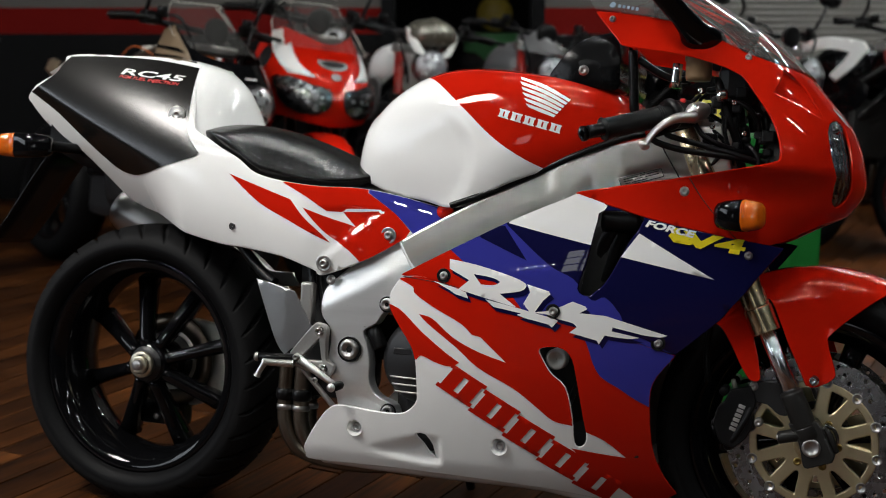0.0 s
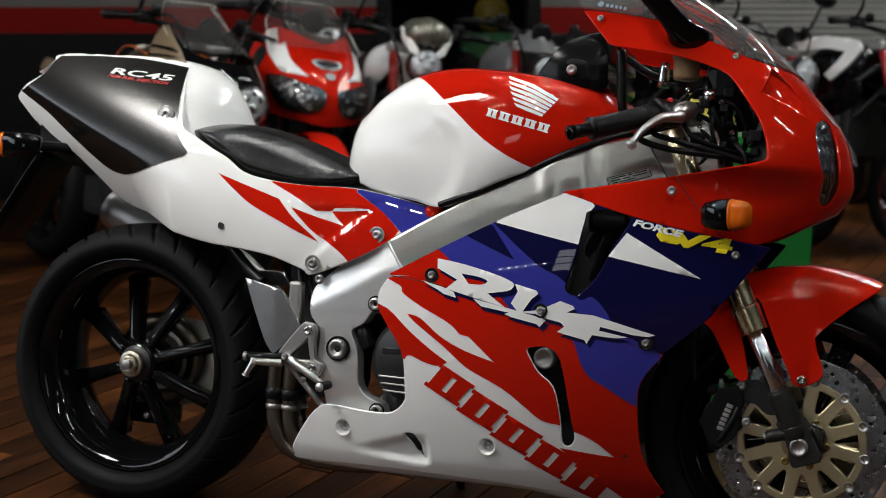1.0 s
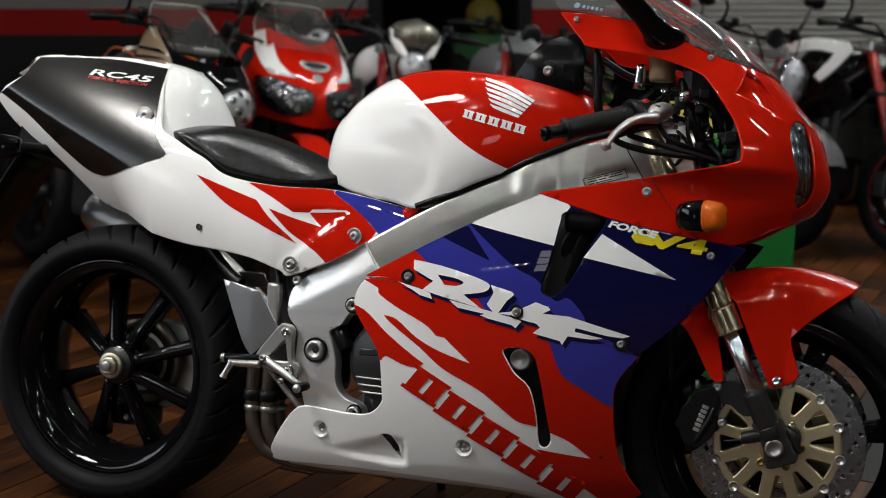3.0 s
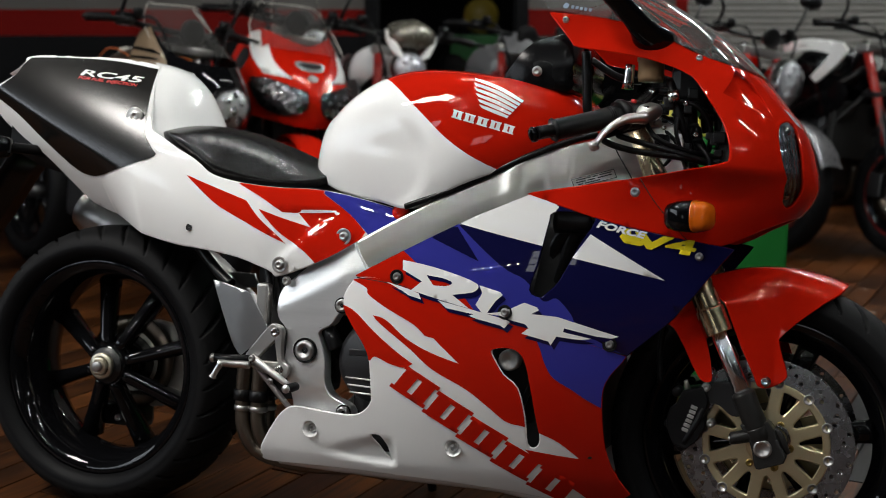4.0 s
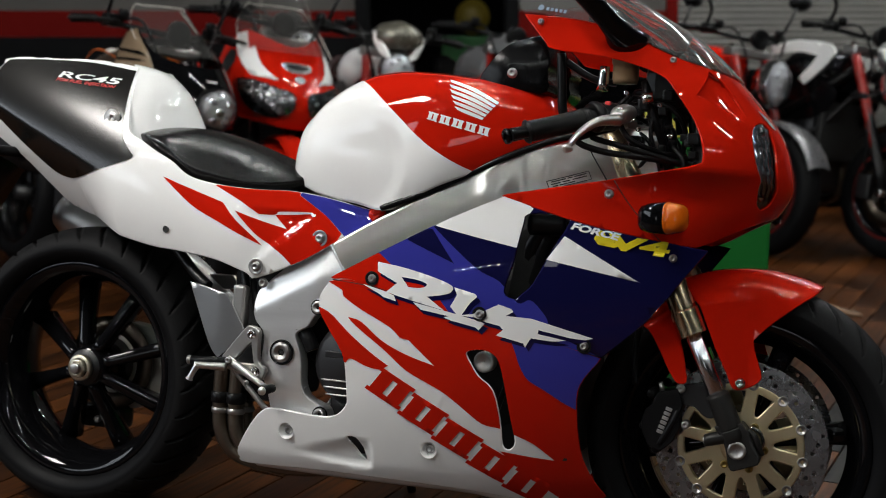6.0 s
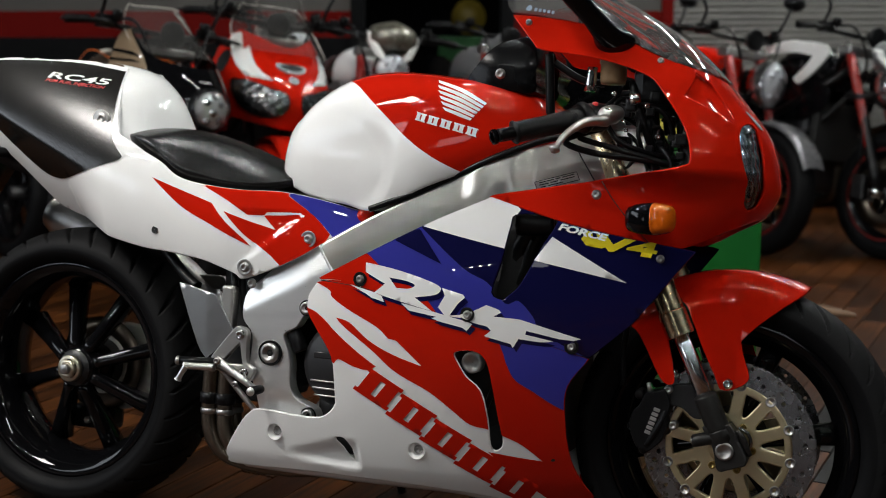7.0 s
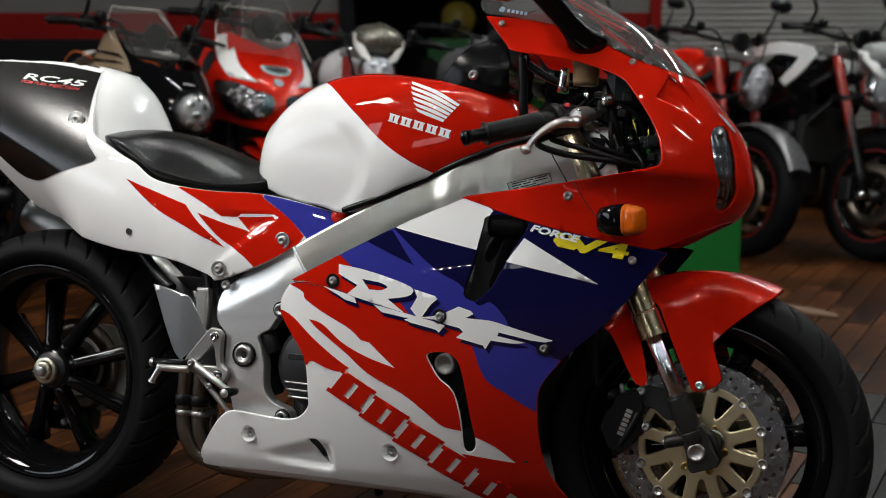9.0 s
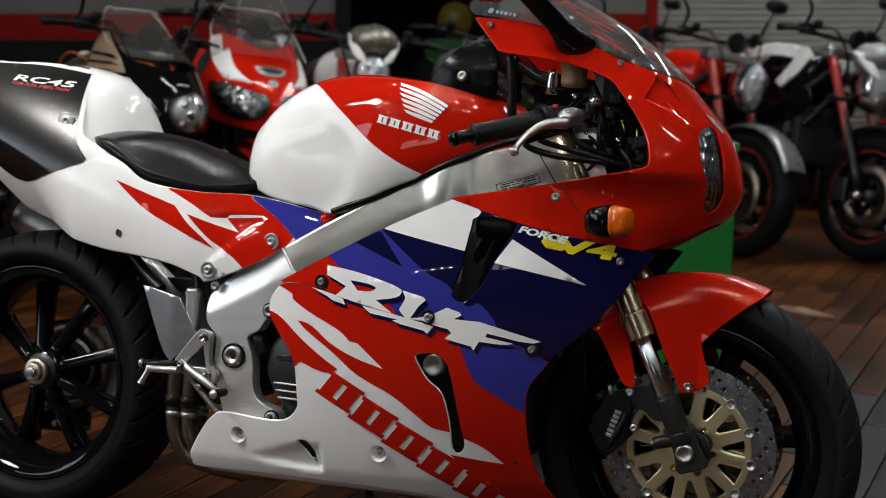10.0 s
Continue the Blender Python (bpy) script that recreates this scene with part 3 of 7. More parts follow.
for u in np.linspace(-0.285, 0.084, 20):
    v = float(np.interp(u, [-0.285, -0.255, -0.243, -0.142, 0.0, 0.084], [0.945, 0.962, 0.984, 0.985, 0.980, 0.967]))
    w = tail_s(u, v)
    rings.append([V(u, w * math.cos(a), v - 0.008 * math.sin(a)) for a in np.linspace(0, math.pi, 9)])
part("tail_top", loft(rings, closed_ring=False), WHITE, bike)
HUMP = curve([0.75, 0.844, 0.891, 0.941, 0.968, 0.982, 0.99], [0.205, 0.185, 0.168, 0.135, 0.095, 0.05, 0.0])
rings = []
for v in np.linspace(0.76, 0.989, 24):
    n = HUMP(v)
    u0 = 0.075 + 0.05 * max(0, min(1, (0.86 - v) / 0.1))
    u0 = min(u0, n - 0.004)
    w = tail_s(u0, min(v, 0.975))
    w *= max(0.15, 1 - max(0, (v - 0.955) / 0.034) ** 3)
    rings.append([V(u0 + (n - u0) * math.cos(a), w * math.sin(a), v) for a in np.linspace(math.pi / 2, -math.pi / 2, 25)])
part("seat_hump", loft(rings, closed_ring=False), WHITE, bike, "white seat hump")


# seat
S_TOP = curve([0.11, 0.14, 0.19, 0.265, 0.358, 0.45, 0.50, 0.525], [0.825, 0.840, 0.846, 0.838, 0.812, 0.780, 0.770, 0.762])
S_BOT = curve([0.11, 0.14, 0.18, 0.227, 0.269, 0.336, 0.428, 0.497, 0.525], [0.812, 0.805, 0.795, 0.771, 0.738, 0.723, 0.714, 0.722, 0.735])
S_WIDE = curve([0.11, 0.15, 0.25, 0.35, 0.45, 0.525], [0.10, 0.145, 0.172, 0.165, 0.14, 0.105])
S_EDGE = curve([0.11, 0.16, 0.23, 0.30, 0.42, 0.49, 0.525], [0.55, 0.50, 0.42, 0.30, 0.30, 0.42, 0.5])
rings = []
for u in np.linspace(0.112, 0.523, 44):
    top, bot, w = S_TOP(u), S_BOT(u), S_WIDE(u)
    edge = bot + (top - bot) * S_EDGE(u)
    side = [(w * (0.965 + 0.035 * k), bot + (edge - 0.004 - bot) * k) for k in (0, 0.35, 0.7, 1)]
    side += [(w * (1 - t) - 0.0015, edge + (top - edge) * (1 - (1 - t) ** 2.2)) for t in np.linspace(0, 1, 15)]
    rings.append([V(u, s, v) for s, v in side] + [V(u, -s, v) for s, v in side[-2::-1]])
part("seat", loft(rings), LEATHER, bike, "black vinyl rider's seat pad")

# frame
SPAR_OUT = curve([0.60, 0.68, 0.76, 0.84, 0.90, 0.95, 1.00, 1.05, 1.10, 1.16, 1.23], [0.172, 0.171, 0.166, 0.158, 0.1525, 0.150, 0.1465, 0.139, 0.1315, 0.122, 0.112])
SPAR_RIDGE = curve([0.60, 0.72, 0.83, 0.95, 1.10, 1.23], [0.580, 0.640, 0.694, 0.745, 0.796, 0.83])


def spar_s(u, v):
    """The beam's outer face, with one long soft fold along it."""
    over = v - SPAR_RIDGE(u)
    soft = 0.006
    fold = 0.5 * (over + math.sqrt(over * over + soft * soft))
    swell = 0.0105 * math.exp(-(((u - 0.935) / 0.040) ** 2)) + 0.008 * math.exp(-(((u - 1.035) / 0.030) ** 2))
    return SPAR_OUT(u) + swell - 0.07 * fold - 0.05 * max(0.0, -over)


SPAR_TOP = [(0.611, 0.617), (0.667, 0.649), (0.723, 0.680), (0.787, 0.713), (0.883, 0.7595), (0.987, 0.807), (1.091, 0.839), (1.152, 0.856), (1.21, 0.862)]
SPAR_LOW = [(0.655, 0.543), (0.715, 0.580), (0.823, 0.632), (0.955, 0.690), (1.126, 0.745), (1.235, 0.780)]


def even(points, n):
    """n points at even steps along a smooth open line."""
    line = np.array(smooth(points, 12, closed=False))
    run = np.r_[0, np.cumsum(np.linalg.norm(np.diff(line, axis=0), axis=1))]
    return [(float(np.interp(k, run, line[:, 0])), float(np.interp(k, run, line[:, 1]))) for k in np.linspace(0, run[-1], n)]


rings = []
for (u0, v0), (u1, v1) in zip(even(SPAR_LOW, 90), even(SPAR_TOP, 90)):
    ring = [(u0 + (u1 - u0) * k, v0 + (v1 - v0) * k) for k in np.linspace(0, 1, 22)]
    skin_of = [V(u, spar_s(u, v), v) for u, v in ring]
    top = spar_s(u1, v1)
    skin_of += [V(u1, top - d, v1 + h) for d, h in ((0.0012, 0.0015), (0.004, 0.0032), (0.009, 0.0040), (0.034, 0.0040))]
    low = spar_s(u0, v0)
    rings.append([V(u0, low - 0.034, v0)] + skin_of)
pair("frame_spar", loft(rings, caps=False), SPARM, bike, "brushed aluminium twin-spar frame beam")
PIVOT = [(0.479, 0.535), (0.539, 0.583), (0.609, 0.6165, "c"), (0.618, 0.612, "c"), (0.660, 0.544, "c"), (0.64, 0.53), (0.599, 0.490), (0.582, 0.472), (0.570, 0.454), (0.545, 0.437), (0.553, 0.410), (0.560, 0.380), (0.562, 0.336), (0.578, 0.310), (0.615, 0.291), (0.62, 0.255, "c"), (0.505, 0.255, "c"), (0.490, 0.318), (0.475, 0.362), (0.478, 0.430), (0.456, 0.462), (0.455, 0.507)]


def pivot_s(u, v):
    fold = v - (0.480 + 0.52 * (u - 0.459))
    k = max(0, fold + 0.005) ** 2 / 0.020 if fold < 0.005 else fold
    return 0.178 - 0.0065 * max(0.0, min(1.0, (u - 0.59) / 0.05)) - 0.24 * max(0, k) - 0.05 * max(0, 0.36 - v)


pair("pivot_plate", sheet(smooth(PIVOT), on(pivot_s), step=0.009, rim=0.03), ALLOY, bike, "cast and brushed aluminium swingarm pivot plate")


# wheels
def prof_fine(bead, half, tyre_r):
    """A road tyre's section: a short sidewall up to a soft edge, then the rounded tread."""
    fold = bead + 0.024
    prof = [(bead, -half * 0.80), (bead + 0.003, -half * 0.86), (bead + 0.010, -half * 0.93), (bead + 0.018, -half * 0.975)]
    for k in range(45):
        a = math.pi * k / 44
        prof.append((fold + (tyre_r - fold) * math.sin(a) ** 0.82, -half * math.copysign(abs(math.cos(a)) ** 0.92, math.cos(a))))
    return prof + [(bead + 0.018, half * 0.975), (bead + 0.010, half * 0.93), (bead + 0.003, half * 0.86), (bead, half * 0.80)]


def wheel(name, centre, rim_r, tyre_r, half, spokes, phase, spoke_y, label, fat=0.017):
    hub = thing(name, "", "")
    hub.parent = bike
    tagged(hub, label)
    c = (centre, 0, tyre_r - 0.004)
    hub.location = c
    bead = rim_r + 0.004
    cut = lathe(prof_fine(bead, half, tyre_r), 744)
    for v in cut.verts:
        a, r, c = math.atan2(v.co.z, v.co.x), math.hypot(v.co.x, v.co.z), v.co.y / half
        if r > bead + 0.027:
            turn = (a * 31 / (2 * math.pi) + 1.0 * abs(c) ** 1.6 + (0.5 if c > 0 else 0)) % 1.0
            reach = 0.10 < abs(c) < 0.95
            width = 0.085 * math.sin(math.pi * (abs(c) - 0.10) / 0.85) ** 0.6 if reach else 0
            if abs(turn - 0.5) < width:
                v.co.x *= (r - 0.008) / r
                v.co.z *= (r - 0.008) / r
                v.co.y *= 0.95
    tyre = part("tyre", cut, RUBBER, hub, "black road tyre with curved tread grooves")
    tyre.data.materials.append(TREAD)
    for poly in tyre.data.polygons:
        poly.material_index = int(math.hypot(poly.center.x, poly.center.z) > bead + 0.031)
    h = half * 0.80
    part("rim", lathe([(rim_r - 0.016, -h + 0.004), (rim_r, -h), (rim_r + 0.004, -h + 0.002), (rim_r + 0.002, -h + 0.012), (rim_r - 0.022, -h + 0.03), (rim_r - 0.03, -h * 0.3), (rim_r - 0.03, h * 0.3), (rim_r - 0.022, h - 0.03), (rim_r + 0.002, h - 0.012), (rim_r + 0.004, h - 0.002), (rim_r, h), (rim_r - 0.016, h - 0.004), (rim_r - 0.030, h - 0.03), (rim_r - 0.042, h * 0.3), (rim_r - 0.042, -h * 0.3), (rim_r - 0.030, -h + 0.03), (rim_r - 0.016, -h + 0.004)], 96), GLOSSB, hub, "gloss black wheel rim")
    part("hub", lathe([(0.001, -0.05), (0.042, -0.05), (0.047, -0.040), (0.05, 0.02), (0.06, 0.05), (0.001, 0.05)], 48), GLOSSB, hub)
    for k in range(spokes):
        a = radians(phase + 360 / spokes * k)
        rings = []
        for t in np.linspace(0, 1, 7):
            r = 0.035 + (rim_r - 0.04 - 0.035) * t
            wide, deep = fat + 0.005 * t * t, 0.018 + 0.012 * t
            y = spoke_y[0] + (spoke_y[1] - spoke_y[0]) * t
            ring = []
            for q in range(10):
                b = 2 * math.pi * q / 10
                x_, y_ = wide * math.copysign(abs(math.cos(b)) ** 0.6, math.cos(b)), deep * math.copysign(abs(math.sin(b)) ** 0.6, math.sin(b))
                ring.append((r * math.cos(a) - x_ * math.sin(a), y + y_, r * math.sin(a) + x_ * math.cos(a)))
            rings.append(ring)
        part("spoke", loft(rings), GLOSSB, hub)
    return hub


rear_wheel = wheel("rear_wheel", -0.035, 0.234, 0.314, 0.104, 8, 17, (-0.030, 0.040), "gloss black eight-spoke rear wheel", 0.0145)
rear_wheel.location.z = 0.304
front_wheel = wheel("front_wheel", 1.404, 0.226, 0.299, 0.064, 6, 10, (0, 0), "gloss black front wheel with twin discs")

# ---- walls ----
BACK = 7.6
solid("wall_back_left", box(-7, -0.46, BACK, BACK + 0.2, 0, 3.5, 0), WALLGREY, "grey painted showroom wall", "wall", "structure", ROOM)
solid("wall_back_middle", box(0.44, 1.40, BACK, BACK + 0.2, 0, 3.5, 0), WALLGREY, "grey painted showroom wall", "wall", "structure", ROOM)
solid("wall_back_over_door", box(-0.46, 0.44, BACK, BACK + 0.2, 2.15, 3.5, 0), WALLGREY, "grey painted wall over a doorway", "wall", "structure", ROOM)
solid("wall_back_over_shutter", box(1.40, 7, BACK, BACK + 0.2, 2.9, 3.5, 0), WALLGREY, "grey painted wall over the shutter", "wall", "structure", ROOM)
solid("wall_left", box(-7.2, -7, -5, BACK + 2.6, 0, 3.5, 0), WALLDARK, "dark painted side wall", "wall", "structure", ROOM)
solid("wall_right", box(7, 7.2, -5, BACK + 2.6, 0, 3.5, 0), WALLDARK, "dark painted side wall", "wall", "structure", ROOM)
solid("wall_front", box(-7.2, 7.2, -5.2, -5, 0, 3.5, 0), WALLDARK, "dark painted front wall", "wall", "structure", ROOM)
solid("wall_behind_door", box(-7, 7, BACK + 2.4, BACK + 2.6, 0, 3.5, 0), WALLDARK, "dark wall of the room behind", "wall", "structure", ROOM)
solid("ceiling", box(-7.2, 7.2, -5.2, BACK + 2.6, 3.5, 3.6, 0), CEIL, "dark painted ceiling", "ceiling", "structure", ROOM)
for x0, x1 in ((-7, -0.46), (0.44, 1.40)):
    solid("wall_band", box(x0, x1, BACK - 0.006, BACK, 1.005, 1.16, 0), WALLRED, "red painted band along the wall", "wall", "structure", ROOM)
    solid("wall_dado", box(x0, x1, BACK - 0.006, BACK, 0.0, 1.003, 0), WALLDARK, "black painted lower wall", "wall", "structure", ROOM)
for x in (-0.46, 0.44):
    solid("door_jamb", box(x - 0.04, x + 0.04, BACK - 0.03, BACK + 0.2, 0, 2.18, 0.006), WALLDARK, "black door jamb", "door frame", "structure", ROOM)
shutter = thing("roller_shutter", "grey steel roller shutter, closed", "shutter", ROOM, kind="structure")
slat_profile = [(BACK + 0.040, 0.0), (BACK + 0.037, 0.003), (BACK + 0.034, 0.010), (BACK + 0.034, 0.026), (BACK + 0.037, 0.034), (BACK + 0.040, 0.037)]
bm = loft([[Vector((x, y, z)) for y, z in slat_profile] for x in (1.42, 4.2, 7.0)], closed_ring=False)
slat = part("slat", bm, SHUTTER, shutter)
for k in range(1, 77):
    again = new("slat", slat.data)
    again.parent = shutter
    again.location = (0, 0, 0.038 * k)
part("guide_rail", box(1.36, 1.43, BACK - 0.02, BACK + 0.06, 0, 2.95, 0.004), WALLRED, shutter)


def glazing(name, m, wide, high, columns, rows_of, label):
    """A window's frame and glazing bars, centred on its pose and facing along its y."""
    frame_of = thing(name, label, "window", m, kind="structure")
    for x in (-wide / 2 - 0.03, wide / 2 + 0.03):
        part("window_frame", box(x - 0.035, x + 0.035, -0.04, 0.05, -high / 2 - 0.065, high / 2 + 0.065, 0.006), WALLGREY, frame_of)
    for z in (-high / 2 - 0.03, high / 2 + 0.03):
        part("window_frame", box(-wide / 2 + 0.005, wide / 2 - 0.005, -0.04, 0.05, z - 0.035, z + 0.035, 0.006), WALLGREY, frame_of)
    for k in range(1, columns):
        x = -wide / 2 + wide * k / columns
        part("glazing_bar", box(x - 0.022, x + 0.022, 0.02, 0.045, -high / 2 + 0.005, high / 2 - 0.005, 0.003), WALLGREY, frame_of)
    for k in range(1, rows_of):
        z = -high / 2 + high * k / rows_of
        part("glazing_bar", box(-wide / 2 + 0.005, wide / 2 - 0.005, 0.015, 0.04, z - 0.018, z + 0.018, 0.003), WALLGREY, frame_of)


glazing("window_1", ROOM @ pose(-6.95, 1.0, 2.62, 0, 0, -90), 5.6, 1.5, 8, 3, "wide side window with grey glazing bars")
glazing("window_2", ROOM @ pose(-2.45, -4.95, 1.95), 1.2, 0.9, 3, 3, "front window with grey glazing bars")

# ceiling lamps
TUBEGLOW = bpy.data.materials.new("lamp_glow")
TUBEGLOW.use_nodes = True
TUBEGLOW.node_tree.nodes["Principled BSDF"].inputs["Emission Color"].default_value = (0.95, 0.98, 0.96, 1)
TUBEGLOW.node_tree.nodes["Principled BSDF"].inputs["Emission Strength"].default_value = GLOW
for x, y in LAMPS:
    lamp = thing("ceiling_lamp", "white ceiling lamp with a row of square lenses", "lamp", ROOM @ pose(x, y, 3.42), group="ceiling lamps")
    part("housing", box(-0.75, 0.75, -0.07, 0.07, 0.0, 0.06, 0.01), WALLGREY, lamp)
    for k in range(6):
        part("lens", box(-0.68 + 0.24 * k, -0.57 + 0.24 * k, -0.025, 0.025, -0.012, 0.0, 0.003), TUBEGLOW, lamp)

for x in (-3.9,):
    lamp = thing("wall_lamp", "white wall lamp with a row of small square lenses", "lamp", ROOM @ pose(x, -4.92, 1.9, 90), group="wall lamps")
    part("housing", box(-0.75, 0.75, -0.07, 0.07, 0.0, 0.06, 0.01), WALLGREY, lamp)
    for k in range(6):
        part("lens", box(-0.65 + 0.24 * k, -0.60 + 0.24 * k, -0.01, 0.01, -0.012, 0.0, 0.003), TUBEGLOW, lamp)
for x in TUBES:
    lamp = thing("tube_lamp", "long white ceiling tube lamp", "lamp", ROOM @ pose(x, 6.1, 3.40), group="ceiling tube lamps")
    part("housing", box(-0.06, 0.06, -1.35, 1.35, 0.02, 0.09, 0.01), WALLGREY, lamp)
    part("tube", tube([(0, -1.3, 0), (0, 1.3, 0)], 0.013, 12, 2), TUBEGLOW, lamp)

offcut = solid("wood_offcut", loft([[Vector((x, y + w * s, z)) for s, z in ((-1, 0.001), (1, 0.001), (1, 0.014), (-0.6, 0.016))] for x, y, w in ((0.0, 0.0, 0.035), (0.09, -0.035, 0.05), (0.18, -0.09, 0.018), (0.205, -0.11, 0.003))]), material("raw_split_wood", (0.16, 0.09, 0.05), 0.7, vary=0.3, scale=20, bump=0.2, bump_scale=80), "split piece of raw wood lying on the floor boards", "wood scrap")
offcut.matrix_world = pose(1.35, 2.58, 0.0, 0, 0, 0)

# green cabinet close behind the motorcycle
cab = thing("green_cabinet", "green painted steel cabinet with a yellow box on top", "cabinet", ROOM @ pose(0, 3.36, 0, 0, 0, 0))
part("body", box(0.36, 0.92, 0.0, 0.45, 0.0, 0.73, 0.008), GREEN, cab)
part("top", box(0.355, 0.925, -0.008, 0.46, 0.732, 0.758, 0.006), GREEN, cab)
part("yellow_box", box(0.60, 0.70, 0.02, 0.20, 0.760, 0.86, 0.008), material("yellow_plastic", (0.65, 0.55, 0.10), 0.45), cab, "yellow plastic box")
dsp = thing("display_stand", "green stand with a round yellow sign", "sign", ROOM @ pose(0.27, 9.1, 0, 0, 0, 0))
part("body", box(-0.25, 0.25, 0.0, 0.4, 0.0, 1.0, 0.01), GREEN, dsp)
part("sign", lathe([(0.125, 0.0), (0.125, -0.03), (0.001, -0.03)], 40, "y", (-0.03, 0.1, 1.14)), material("yellow_sign_paint", (0.26, 0.19, 0.02), 0.5, vary=0.2), dsp, "round yellow sign")

# ---- painted graphics ----
P_WEDGE = [(1.092, 0.661, "c"), (1.062, 0.617, "c"), (1.225, 0.586, "c")]
MARK_A = [(0.745, 0.594, "c"), (0.800, 0.586), (0.858, 0.572), (0.889, 0.561), (0.895, 0.553), (0.884, 0.543), (0.846, 0.536, "c"), (0.879, 0.513, "c"), (0.864, 0.516, "c"), (0.806, 0.529), (0.765, 0.539, "c"), (0.786, 0.557, "c"), (0.746, 0.576, "c")]
MARK_GAP = [(0.794, 0.569, "c"), (0.828, 0.565), (0.845, 0.558), (0.833, 0.551), (0.809, 0.551, "c")]
MARK_B = [(0.897, 0.557, "c"), (0.937, 0.547, "c"), (0.941, 0.542, "c"), (0.928, 0.530, "c"), (0.913, 0.507, "c"), (0.944, 0.513), (0.981, 0.531, "c"), (1.004, 0.524, "c"), (1.008, 0.519, "c"), (0.994, 0.511, "c"), (1.041, 0.509, "c"), (1.150, 0.480, "c"), (1.137, 0.476, "c"), (1.110, 0.478, "c"), (1.054, 0.489, "c"), (1.052, 0.482, "c"), (1.102, 0.473, "c"), (1.080, 0.470), (1.040, 0.473, "c"), (1.030, 0.456, "c"), (1.026, 0.463, "c"), (0.977, 0.474, "c"), (0.990, 0.485, "c"), (0.983, 0.492, "c"), (0.957, 0.497, "c"), (0.938, 0.504, "c"), (0.904, 0.506, "c"), (0.891, 0.521, "c"), (0.903, 0.543, "c")]
MARK_D = [(0.819, 0.524, "c"), (0.877, 0.513), (0.947, 0.498, "c"), (0.956, 0.494, "c"), (0.945, 0.481, "c"), (0.939, 0.486, "c"), (0.894, 0.495, "c"), (0.879, 0.500, "c"), (0.888, 0.503, "c"), (0.835, 0.511, "c")]
MARK_E = [(0.716, 0.551, "c"), (0.760, 0.541, "c"), (0.781, 0.534, "c"), (0.786, 0.523, "c"), (0.761, 0.529, "c"), (0.749, 0.536, "c")]
T_FLASH = [(0.238, 0.735, "c"), (0.292, 0.717), (0.381, 0.689, "c"), (0.412, 0.656), (0.452, 0.623), (0.470, 0.607, "c"), (0.428, 0.625), (0.383, 0.646), (0.321, 0.674), (0.285, 0.698)]
T_BLACK = [(-0.338, 0.902), (-0.312, 0.911), (-0.264, 0.942), (-0.252, 0.965), (-0.238, 0.9825, "c"), (-0.142, 0.983), (-0.02, 0.9775), (0.088, 0.961, "c"), (0.096, 0.926), (0.109, 0.875), (0.126, 0.814), (0.160, 0.775, "c"), (0.151, 0.767), (0.112, 0.755), (0.042, 0.733), (0.0, 0.725), (-0.031, 0.724), (-0.080, 0.738), (-0.164, 0.795), (-0.244, 0.853), (-0.325, 0.895)]
SCOOP = [(0.883, 0.949), (0.901, 0.974), (0.922, 0.999), (0.948, 1.020), (0.997, 1.034, "c"), (1.011, 1.017, "c"), (1.019, 0.981), (1.020, 0.939), (1.009, 0.925), (0.987, 0.928), (0.953, 0.934), (0.919, 0.941)]
HEEL = [(0.301, 0.524, "c"), (0.392, 0.504, "c"), (0.440, 0.427, "c"), (0.378, 0.376, "c"), (0.353, 0.407)]
HANG = [(0.444, 0.439), (0.458, 0.444), (0.473, 0.436), (0.472, 0.408), (0.475, 0.374), (0.490, 0.362), (0.483, 0.343), (0.468, 0.342), (0.410, 0.357), (0.395, 0.369), (0.397, 0.382, "c")]
HANGH = [(0.459, 0.418, "c"), (0.468, 0.369, "c"), (0.411, 0.368, "c")]


def grown(poly, by):
    """An outline pushed out a little, to lap over a panel's rolled edge."""
    turn = 1 if sum(poly[i - 1][0] * poly[i][1] - poly[i][0] * poly[i - 1][1] for i in range(len(poly))) > 0 else -1
    out = []
    for i, p in enumerate(poly):
        a, b = poly[i - 1], poly[(i + 1) % len(poly)]
        d = math.hypot(b[0] - a[0], b[1] - a[1]) or 1
        out.append((p[0] + turn * (b[1] - a[1]) / d * by, p[1] - turn * (b[0] - a[0]) / d * by))
    return out


EDGES = {"up": (grown(smooth(UPPER), 0.0018), [grown(DUCT, -0.0018)]), "low": (grown(smooth(LOWER), 0.0018), [grown(VENT, -0.0018), SLOT] + [ring_of(0.0165, 24, u, v) for u, v in CUPS]), "tail": (grown(smooth(TAIL), 0.0018), [])}


def decal(name, shape, surface, mat, parents, lift=0.0009, corners=False, label="", hole=(), edge="", step=0.009):
    """Paint on a panel and on its like on the other side."""
    pts = shape if corners else smooth(shape)
    within, cut = EDGES[edge] if edge else (None, [])
    bm = sheet(pts, on(surface), step=step, rim=0, lift=lift, holes=list(hole) + cut, within=within)
    other = mirrored(bm)
    first = part(name, bm, mat, parents[0], label)
    if len(parents) > 1:
        part(name, other, mat, parents[1], label)
    else:
        other.free()
    return first


